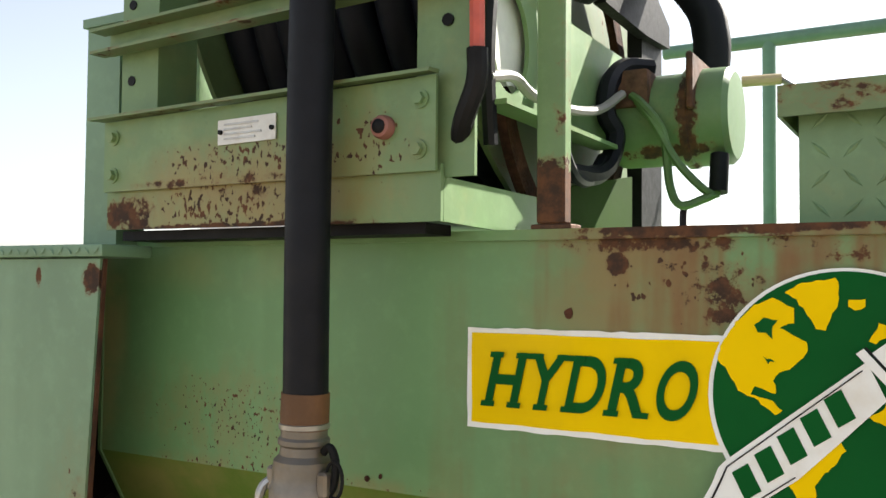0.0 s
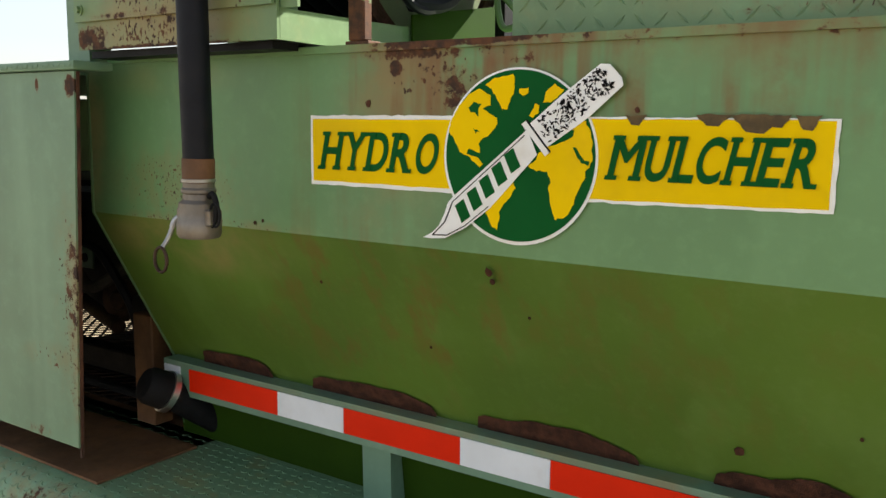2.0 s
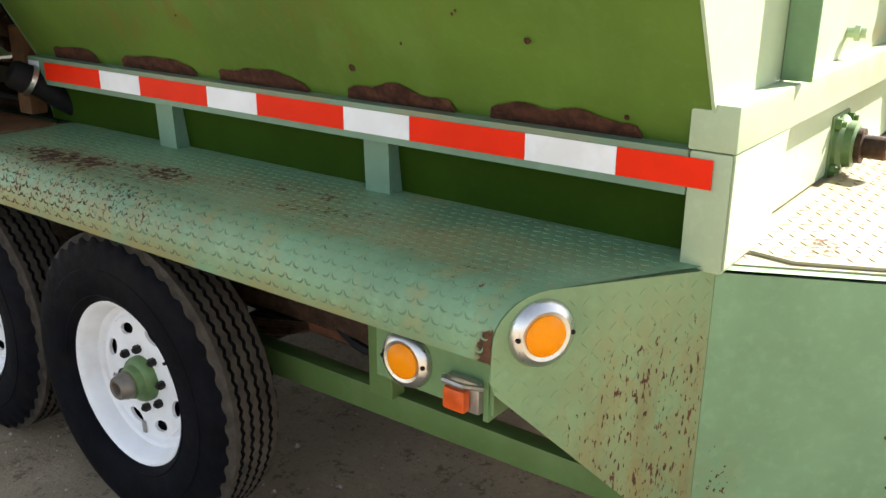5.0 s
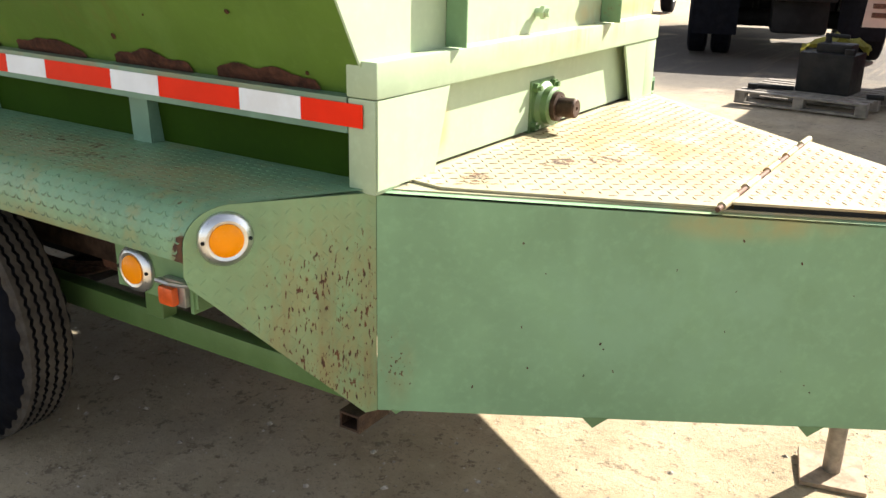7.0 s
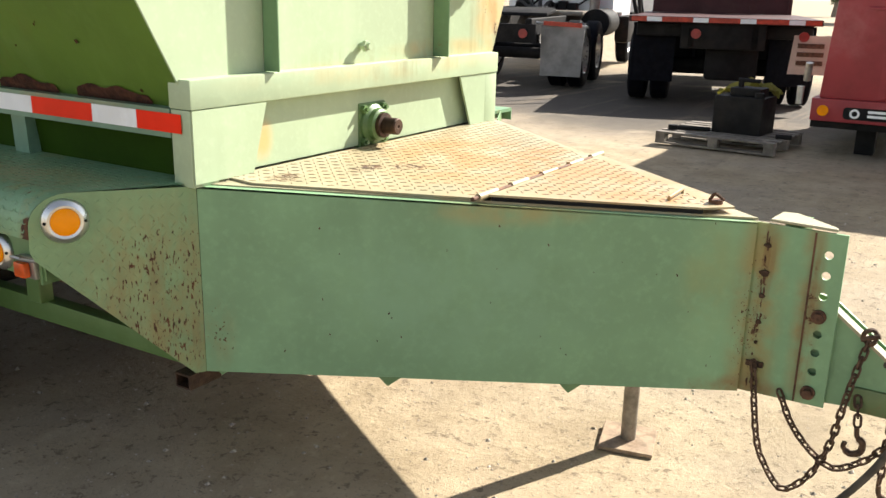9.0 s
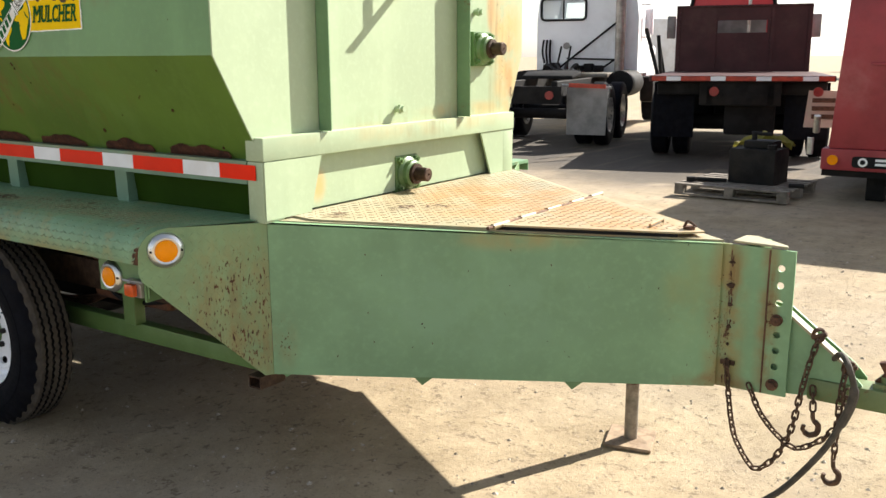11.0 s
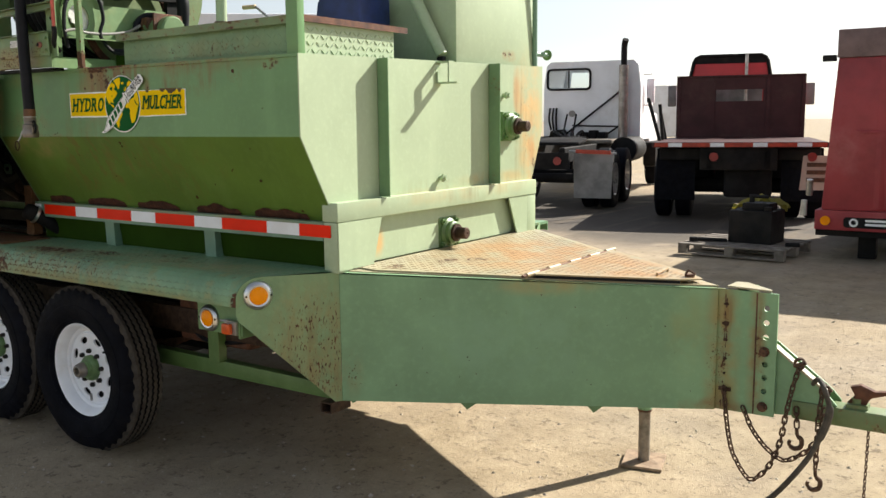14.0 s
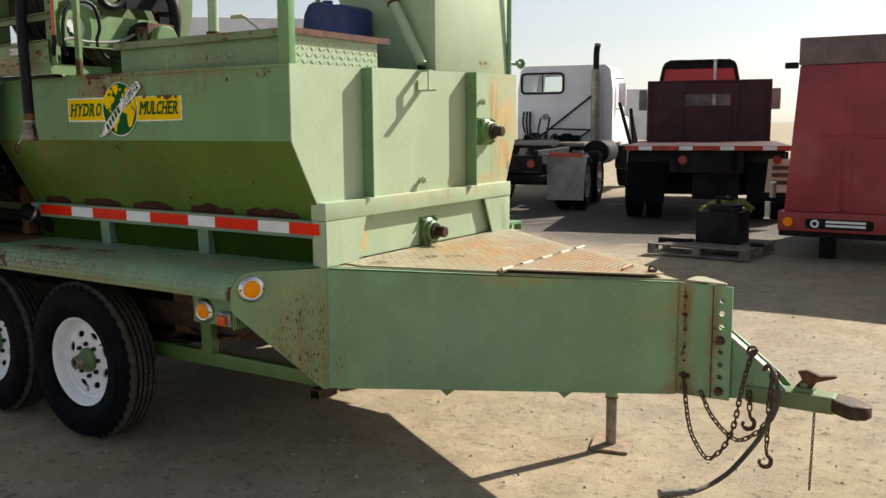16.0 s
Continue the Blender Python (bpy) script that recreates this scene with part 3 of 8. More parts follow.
trailer = thing("hydroseeding_trailer", (0, YC, 0), "faded green steel hydroseeding tank trailer with rusty edges on dirt", "trailer")


def tank_side(bm):
    prism(bm, [(-2.11, -0.155, 1.488), (-0.004, -0.155, 1.488), (-0.004, -0.155, 1.800), (-2.11, -0.155, 1.800)], (0, 0.006, 0))
    prism(bm, [(-2.11, -0.162, 1.791), (-0.004, -0.162, 1.791), (-0.004, -0.162, 1.803), (-2.11, -0.162, 1.803)], (0, 0.05, 0))


piece(tank_side, "tank_side", "tank", trailer, "upright green tank wall, rust running down from the rim")
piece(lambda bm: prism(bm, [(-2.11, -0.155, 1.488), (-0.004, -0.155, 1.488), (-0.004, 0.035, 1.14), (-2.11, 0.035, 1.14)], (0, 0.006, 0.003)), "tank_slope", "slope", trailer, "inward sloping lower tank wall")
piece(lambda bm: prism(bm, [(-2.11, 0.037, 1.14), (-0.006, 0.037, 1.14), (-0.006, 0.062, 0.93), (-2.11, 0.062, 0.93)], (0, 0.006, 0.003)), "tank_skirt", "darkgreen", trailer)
FRONT = [(-0.158, 1.803), (-0.158, 1.488), (0.033, 1.14), (0.06, 0.95), (1.60, 0.95), (1.635, 1.14), (1.79, 1.488), (1.79, 1.838)]
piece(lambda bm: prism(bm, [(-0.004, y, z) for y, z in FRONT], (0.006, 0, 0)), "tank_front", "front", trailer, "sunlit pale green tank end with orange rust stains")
piece(lambda bm: prism(bm, [(-2.11, y, z) for y, z in FRONT], (0.006, 0, 0)), "tank_back", "frame", trailer)


def tank_far(bm):
    prism(bm, [(-2.1, 1.782, 1.488), (-0.004, 1.782, 1.488), (-0.004, 1.782, 1.834), (-2.1, 1.782, 1.834)], (0, 0.006, 0))
    prism(bm, [(-2.1, 1.782, 1.488), (-0.004, 1.782, 1.488), (-0.004, 1.56, 0.92), (-2.1, 1.56, 0.92)], (0, -0.006, 0))
    prism(bm, [(-2.1, 0.16, 0.92), (-0.004, 0.16, 0.92), (-0.004, 1.56, 0.92), (-2.1, 1.56, 0.92)], (0, 0, -0.006))


piece(tank_far, "tank_shell", "frame", trailer)
piece(lambda bm: prism(bm, [(-2.1, -0.14, 1.788), (-0.004, -0.14, 1.788), (-0.004, 1.78, 1.824), (-2.1, 1.78, 1.824)], (0, 0, 0.006)), "tank_top", "frame", trailer)


def fin(bm, y, top, d):
    """An angle iron on the tank's front: one leg stands out, the other lies on the plate."""
    box(bm, 0.003, d, y, y + 0.006, 1.224, top)
    box(bm, 0.003, 0.008, y + 0.006, y + 0.05, 1.224, top)
    bevel(bm, 0.0015, 1)


for y, top, d in ((0.316, 1.808, 0.06), (1.215, 1.826, 0.07)):
    piece(lambda bm: fin(bm, y, top, d), "stiffener", "stiffener", trailer)

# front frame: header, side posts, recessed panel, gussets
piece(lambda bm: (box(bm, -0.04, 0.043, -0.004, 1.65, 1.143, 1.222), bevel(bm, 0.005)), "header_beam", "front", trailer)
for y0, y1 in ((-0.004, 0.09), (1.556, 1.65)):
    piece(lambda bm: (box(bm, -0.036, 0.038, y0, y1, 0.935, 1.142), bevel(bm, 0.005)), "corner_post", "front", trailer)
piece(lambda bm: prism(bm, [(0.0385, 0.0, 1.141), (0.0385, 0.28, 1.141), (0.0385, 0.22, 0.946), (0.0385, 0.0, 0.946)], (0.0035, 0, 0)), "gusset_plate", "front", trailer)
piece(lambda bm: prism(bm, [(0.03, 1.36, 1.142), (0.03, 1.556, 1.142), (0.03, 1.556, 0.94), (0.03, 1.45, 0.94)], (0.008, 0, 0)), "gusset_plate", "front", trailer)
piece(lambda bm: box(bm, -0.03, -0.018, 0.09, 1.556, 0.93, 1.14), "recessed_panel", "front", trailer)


# side rail with reflective film
def rail(bm):
    prism(bm, [(-2.09, -0.006, 1.065), (-0.037, -0.006, 1.065), (-0.037, -0.006, 1.142), (-2.09, -0.006, 1.142)], (0, 0.006, 0))
    prism(bm, [(-2.09, 0, 1.136), (-0.037, 0, 1.136), (-0.037, 0.05, 1.136), (-2.09, 0.05, 1.136)], (0, 0, 0.006))


piece(rail, "side_rail", "rail", trailer, "angle iron rail along the tank")
EDGES = [-2.0, -1.723, -1.543, -1.27, -1.09, -0.814, -0.631, -0.353, -0.165, 0.008]
for n, (a, b) in enumerate(zip(EDGES, EDGES[1:])):
    y = -0.009
    piece(lambda bm: prism(bm, [(a + 0.0005, y, 1.080), (b - 0.0005, y, 1.080), (b - 0.0005, y, 1.1305), (a + 0.0005, y, 1.1305)], (0, 0.002, 0)), "reflective_strip", "tapewhite" if n % 2 else "tapered", trailer)
piece(lambda bm: prism(bm, [(-2.085, -0.009, 1.082), (-2.03, -0.009, 1.082), (-2.03, -0.009, 1.131), (-2.085, -0.009, 1.131)], (0, 0.002, 0)), "reflective_strip", "tapewhite", trailer)
for a in (-1.515, -0.778):
    def post(bm):
        prism(bm, [(a, 0.018, 0.94), (a + 0.07, 0.018, 0.94), (a + 0.07, 0.012, 1.136), (a, 0.012, 1.136)], (0, 0.006, 0))
        prism(bm, [(a + 0.064, 0.0245, 0.94), (a + 0.07, 0.0245, 0.94), (a + 0.07, 0.0185, 1.134), (a + 0.064, 0.0185, 1.134)], (0, 0.04, 0))
    piece(post, "rail_post", "rail", trailer)


# rust scabs that have crept up from the rail
def scab(bm, x0, x1, seed):
    n = 46
    rnd = random.Random(seed)
    up, low = [], []
    for i in range(n + 1):
        u = i / n
        x = x0 + (x1 - x0) * u
        h = (0.008 + 0.05 * (u * (1 - u) * 4) ** 0.3 * (0.9 + 0.1 * math.sin(7 * u + seed))) * (0.85 + 0.3 * noise.noise(Vector((x * 14, seed, 0)))) + rnd.uniform(-0.0012, 0.0012)
        up.append((x, h))
        low.append((x, -0.002 + rnd.uniform(-0.001, 0.001)))
    def at(x, h, out):
        return (x, 0.031 - 0.493 * h - out, 1.144 + 0.87 * h - out * 0.5)
    top = [bm.verts.new(at(x, h, 0.002)) for x, h in up]
    mid = [bm.verts.new(at(x, h * 0.5, 0.0045 + 0.002 * rnd.random())) for x, h in up]
    bot = [bm.verts.new(at(x, h, 0.003)) for x, h in low]
    for i in range(n):
        bm.faces.new((top[i], top[i + 1], mid[i + 1], mid[i]))
        bm.faces.new((mid[i], mid[i + 1], bot[i + 1], bot[i]))


for n, (a, b) in enumerate(((-1.985, -1.77), (-1.655, -1.345), (-1.255, -0.95), (-0.83, -0.54), (-0.455, -0.135))):
    piece(lambda bm: scab(bm, a, b, n + 2), "rust_scab", "rust", trailer, "dark brown flaking rust")

def chip(bm, x, z, r, y=None):
    y = (-0.155 + (1.475 - z) * 0.567 if z < 1.475 else -0.155) if y is None else y
    n = Vector((0, -0.87, -0.49)) if z < 1.475 else Vector((0, -1, 0))
    u, v = Vector((1, 0, 0)), n.cross(Vector((1, 0, 0)))
    k = [0.7 + 0.6 * abs(noise.noise(Vector((x * 31, z * 31, i * 0.9)))) for i in range(11)]
    prism(bm, [Vector((x, y, z)) + n * 0.0018 + (u * math.cos(6.283 * i / 11) + v * math.sin(6.283 * i / 11) * 1.2) * r * k[i] for i in range(11)], n * -0.0012)


for x, z, r in ((-0.785, 1.215, 0.009), (-0.325, 1.305, 0.007), (-0.47, 1.345, 0.0035), (-0.46, 1.352, 0.003), (-1.13, 1.46, 0.008), (-1.128, 1.445, 0.006), (-1.08, 1.39, 0.003), (-0.62, 1.28, 0.003), (-1.3, 1.30, 0.003), (-1.5, 1.40, 0.0035), (-0.16, 1.18, 0.006), (-1.355, 1.71, 0.0065), (-0.36, 1.75, 0.009), (-1.62, 1.5, 0.004), (-1.60, 1.505, 0.003), (-0.9, 1.70, 0.004), (-0.2, 1.6, 0.0025), (-0.3, 1.44, 0.003)):
    piece(lambda bm: chip(bm, x, z, r), "rust_chip", "rust", trailer)

# ---- fender with raised tread ----
FZ, FR, FY, FI = 0.945, 0.085, -0.34, 0.075


def fender_at(s):
    """Place and outward direction across the fender, s metres from its inner edge."""
    flat = FI - (FY + FR)
    if s < flat:
        return FI - s, FZ, 0.0, 1.0
    a = (s - flat) / FR
    if a < math.pi / 2:
        return FY + FR - FR * math.sin(a), FZ - FR + FR * math.cos(a), -math.sin(a), math.cos(a)
    return FY, FZ - FR - (s - flat - FR * math.pi / 2), -1.0, 0.0


FLEN = FI - (FY + FR) + FR * math.pi / 2 + 0.03
FX0 = -3.25


def fender_end(y):
    return 0.02 + (min(y, 0.02) - 0.02) * 0.61


def fender(bm):
    n = 26
    rows = []
    for i in range(n + 1):
        y, z, ny, nz = fender_at(FLEN * i / n)
        xs = [FX0 + (fender_end(y) - FX0) * k / 30 for k in range(31)]
        rows.append(([bm.verts.new((x, y, z)) for x in xs], [bm.verts.new((x, y - ny * 0.005, z - nz * 0.005)) for x in xs]))
    for (a, a2), (b, b2) in zip(rows, rows[1:]):
        for k in range(30):
            bm.faces.new((a[k], a[k + 1], b[k + 1], b[k]))
            bm.faces.new((b2[k], b2[k + 1], a2[k + 1], a2[k]))
    (a, a2), (b, b2) = rows[0], rows[-1]
    for k in range(30):
        bm.faces.new((a2[k], a2[k + 1], a[k + 1], a[k]))
        bm.faces.new((b[k], b[k + 1], b2[k + 1], b2[k]))


piece(fender, "fender", "tread", trailer, "long green tread plate fender with rust patches")


def lugs(name, mat, parent, at, us, vs, pitch, inside=None, size=(0.0195, 0.0052, 0.0011)):
    """Raised tread: at(u, v) gives place, along u, along v and outward."""
    verts, faces = [], []
    L, W, H = size
    i = 0
    u = us[0] + pitch / 2
    while u < us[1]:
        j = 0
        v = vs[0] + pitch / 2
        while v < vs[1]:
            if inside is None or inside(u, v):
                o, du, dv, n = at(u, v)
                s = 1 if (i + j) % 2 else -1
                a = (du + dv * s).normalized()
                b = n.cross(a)
                k = len(verts)
                for p in (a * L / 2, b * W / 2, -a * L / 2, -b * W / 2):
                    verts.append(o + p + n * 0.0002)
                verts += [o + a * L * 0.28 + n * H, o - a * L * 0.28 + n * H]
                faces += [(k, k + 1, k + 4), (k, k + 4, k + 3), (k + 1, k + 2, k + 5, k + 4), (k + 2, k + 3, k + 5), (k + 3, k + 4, k + 5)]
            v += pitch
            j += 1
        u += pitch
        i += 1
    me = bpy.data.meshes.new(name)
    off = base_of(parent)
    me.from_pydata([p - off for p in verts], [], faces)
    me.materials.append(MAT[mat])
    ob = new(name, me)
    ob.parent = parent
    return tagged(ob, kind="stuff")


def crescents(name, mat, parent, at, us, vs, pitch, inside, r=0.0095, w=0.0044, h=0.0013):
    """Raised crescents in alternate turns; at(u, v) gives place, along u, along v and outward."""
    verts, faces = [], []
    n = 5
    for i in range(int((us[1] - us[0]) / pitch)):
        for j in range(int((vs[1] - vs[0]) / pitch)):
            u, v = us[0] + pitch * (i + 0.5 + 0.5 * (j % 2)), vs[0] + pitch * (j + 0.5)
            if not inside(u, v):
                continue
            o, du, dv, up = at(u, v)
            mid = -1.571 + (0.5 if (i + j) % 2 else -0.5)
            k = len(verts)
            for q in range(n):
                a = mid - 1.25 + 2.5 * q / (n - 1)
                d = du * math.cos(a) + dv * math.sin(a)
                c = o + dv * (r * 0.5)
                t = w * (0.25, 0.8, 1.0, 0.8, 0.25)[q]
                verts += [c + d * (r - t / 2) + up * 0.0002, c + d * r + up * (h * (0.3, 0.9, 1, 0.9, 0.3)[q]), c + d * (r + t / 2) + up * 0.0002]
            for q in range(n - 1):
                b = k + 3 * q
                faces += [(b, b + 1, b + 4, b + 3), (b + 1, b + 2, b + 5, b + 4)]
    me = bpy.data.meshes.new(name)
    off = base_of(parent)
    me.from_pydata([p - off for p in verts], [], faces)
    me.materials.append(MAT[mat])
    ob = new(name, me)
    ob.parent = parent
    return tagged(ob, kind="stuff")


def fender_lug(u, v):
    y, z, ny, nz = fender_at(v)
    n = Vector((0, ny, nz))
    du = Vector((1, 0, 0))
    return Vector((u, y, z)), du, n.cross(du), n


crescents("raised_tread", "lug", trailer, fender_lug, (FX0, 0.0), (0.02, FLEN), 0.0245, lambda u, v: u < fender_end(fender_at(v)[0]) - 0.012)

# the plate that closes the fender's front end
CDIR = Vector((-0.61, -1, 0)).normalized()  # from the frame corner outwards


def corner_at(s, z):
    return Vector((0.022, 0.018, z)) + CDIR * s


S_OUT = 0.36 * math.hypot(0.61, 1)


def corner_outline():
    pts = [corner_at(0, 0.937), corner_at(0, 0.398), corner_at(0.03, 0.398)]
    pts += [corner_at(S_OUT * 0.98, 0.775), corner_at(S_OUT, 0.80)]
    k = math.hypot(0.61, 1)
    for i in range(9):
        a = math.pi / 2 * (1 - i / 8)
        y = FY + FR - FR * math.sin(a)
        pts.append(corner_at((0.018 - y) * k, FZ - FR + FR * math.cos(a)))
    return pts


piece(lambda bm: prism(bm, corner_outline(), Vector((0.853, -0.52, 0)) * -0.006), "corner_plate", "corner", trailer, "diagonal tread plate with streaks of pinhole rust")
CN = Vector((0.853, -0.52, 0)).normalized()
lugs("raised_tread", "corner", trailer, lambda u, v: (corner_at(u, v), CDIR, Vector((0, 0, 1)), CN), (0.0, S_OUT), (0.4, 0.94), 0.0265,
     lambda u, v: v > 0.41 + (u - 0.02) * 0.92 and (u < S_OUT - 0.03 or v < 0.86) and math.hypot(u - 0.333, v - 0.873) > 0.068, (0.02, 0.005, 0.0012))


# ---- lamps ----
def marker_lamp(centre, out, mat, r=0.045):
    lamp_ring = bmesh.new()
    lathe(lamp_ring, centre, out, [(r * 0.7, 0.004), (r * 0.72, 0.016), (r * 0.86, 0.018), (r * 1.08, 0.012), (r * 1.18, 0.003), (r * 1.18, 0.0)], 32)
    ring = part("lamp_ring", lamp_ring, "chrome", trailer, "chrome bezel round an amber lamp")
    def lens(bm):
        lathe(bm, centre, out, [(r * 0.73, 0.006), (r * 0.71, 0.018), (r * 0.55, 0.024), (r * 0.3, 0.0275), (0, 0.0285)], 32)
    piece(lens, "lens", mat, ring, "amber lens")
    d, u, v = basis(out)
    for s in (1, -1):
        piece(lambda bm: rod(bm, Vector(centre) + u * (s * r * 0.98) + d * 0.008, Vector(centre) + u * (s * r * 0.98) + d * 0.0175, 0.0042, 8), "screw", "black", ring)


marker_lamp(corner_at(0.333, 0.873), CN, "amber", 0.05)
# bracket behind the fender's lip with a second lamp and a clearance light
piece(lambda bm: (box(bm, -0.49, -0.228, -0.285, -0.278, 0.70, 0.9), bevel(bm, 0.002, 1)), "lamp_bracket", "frame", trailer)
piece(lambda bm: box(bm, -0.245, -0.235, -0.29, -0.2, 0.69, 0.86), "lamp_bracket", "frame", trailer)
marker_lamp((-0.414, -0.286, 0.757), (0, -1, 0), "amber", 0.047)


def clearance(bm):
    prism(bm, [(-0.315, -0.286, 0.705), (-0.245, -0.286, 0.705), (-0.245, -0.286, 0.765), (-0.315, -0.286, 0.765)], (0, -0.018, 0))
    bevel(bm, 0.004)


lamp = piece(clearance, "clearance_lamp", "steel", trailer, "small clearance lamp under the fender")
piece(lambda bm: (prism(bm, [(-0.308, -0.304, 0.71), (-0.262, -0.304, 0.71), (-0.262, -0.304, 0.752), (-0.308, -0.304, 0.752)], (0, -0.02, 0)), bevel(bm, 0.006)), "lens", "redlens", lamp, "orange red lens")
piece(lambda bm: tube(bm, [(-0.322, -0.3, 0.757), (-0.3, -0.33, 0.768), (-0.26, -0.33, 0.768), (-0.24, -0.3, 0.757)], 0.005, 6), "visor", "steel", lamp)

# ---- wheels ----
def tyre_mesh(bm, c, out, band, W=0.232, R=0.406):
    """Ribbed tyre with zigzag grooves; out is -1 where the outer side faces the near side."""
    seg = 168
    prof = [(0.21, 0.040, 0, 0), (0.226, 0.028, 0, 0), (0.234, 0.014, 0, 0), (0.246, 0.007, 0, 0), (0.249, 0.0085, 0, 0), (0.254, 0.0055, 0, 0), (0.30, 0.0, 0, 0), (0.318, 0.0005, 0, 0), (0.3205, 0.003, 0, 0), (0.345, 0.005, 0, 0), (0.378, 0.014, 0, 0), (0.396, 0.026, 0, 1), (R - 0.003, 0.036, 0, 1)]
    n, gw = 5, 0.0105
    rib = (W - 0.072 - gw * (n - 1)) / n
    y = 0.036
    for k in range(n):
        if k:
            prof.append((R, y, 1, 0))
        else:
            prof.append((R, y + 0.004, 0, 0))
        y += rib
        if k < n - 1:
            prof += [(R, y, 1, 0), (R - 0.014, y + 0.001, 1, 0), (R - 0.014, y + gw - 0.001, 1, 0)]
            y += gw
    prof += [(R, y - 0.004, 0, 0), (R - 0.003, W - 0.036, 0, 1), (0.396, W - 0.026, 0, 1), (0.345, W - 0.004, 0, 0), (0.30, W, 0, 0), (0.262, W - 0.006, 0, 0), (0.215, W - 0.04, 0, 0)]
    rings = []
    for r, h, zig, cut in prof:
        ring = []
        for i in range(seg):
            a = 2 * math.pi * i / seg
            dz = (0.0032 if i % 2 else -0.0032) if zig else 0
            rr = r - (0.011 if cut and i % 4 < 2 else 0)
            # a slight bulge where it stands on the ground
            ring.append(bm.verts.new((c[0] + rr * math.cos(a), c[1] + out * (W / 2 - h - dz), max(c[2] + rr * math.sin(a), 0.004))))
        rings.append(ring)
    first, last = 11, len(rings) - 6
    bands = list(zip(rings, rings[1:]))
    for n, (a, b) in enumerate(bands):
        if (first <= n < last) != band:
            continue
        for i in range(seg):
            j = (i + 1) % seg
            f = bm.faces.new((a[i], a[j], b[j], b[i]))
            # groove faces take the black slot, deepening their shade by colour
            if prof[n][2] and (prof[n][0] < R - 0.01 or prof[n + 1][0] < R - 0.01):
                f.material_index = 1
    bmesh.ops.delete(bm, geom=[v for v in bm.verts if not v.link_faces], context="VERTS")


def disc_with_holes(bm, c, out, face, r_out, r_in, holes, depth):
    """A flat wheel disc with real openings."""
    def ring(cx, cz, r, n, h):
        far = math.hypot(cx, cz)
        u = Vector((cx, cz)) / far if far else Vector((1, 0))
        v = Vector((-u.y, u.x)) * (1.75 if far else 1.0)
        return [bm.verts.new((c[0] + cx + r * (u.x * math.cos(q) + v.x * math.sin(q)), face + h, c[2] + cz + r * (u.y * math.cos(q) + v.y * math.sin(q)))) for q in (2 * math.pi * i / n for i in range(n))]
    loops = [ring(0, 0, r_out, 64, 0), ring(0, 0, r_in, 32, 0)] + [ring(x, z, r, 16, 0) for x, z, r in holes]
    edges = [bm.edges.new((l[i], l[(i + 1) % len(l)])) for l in loops for i in range(len(l))]
    bmesh.ops.triangle_fill(bm, use_beauty=True, use_dissolve=False, edges=edges)
    for (x, z, r), l in zip(holes, loops[2:]):
        back = ring(x, z, r * 0.96, 16, -out * depth)
        for i in range(16):
            j = (i + 1) % 16
            bm.faces.new((l[i], l[j], back[j], back[i]))


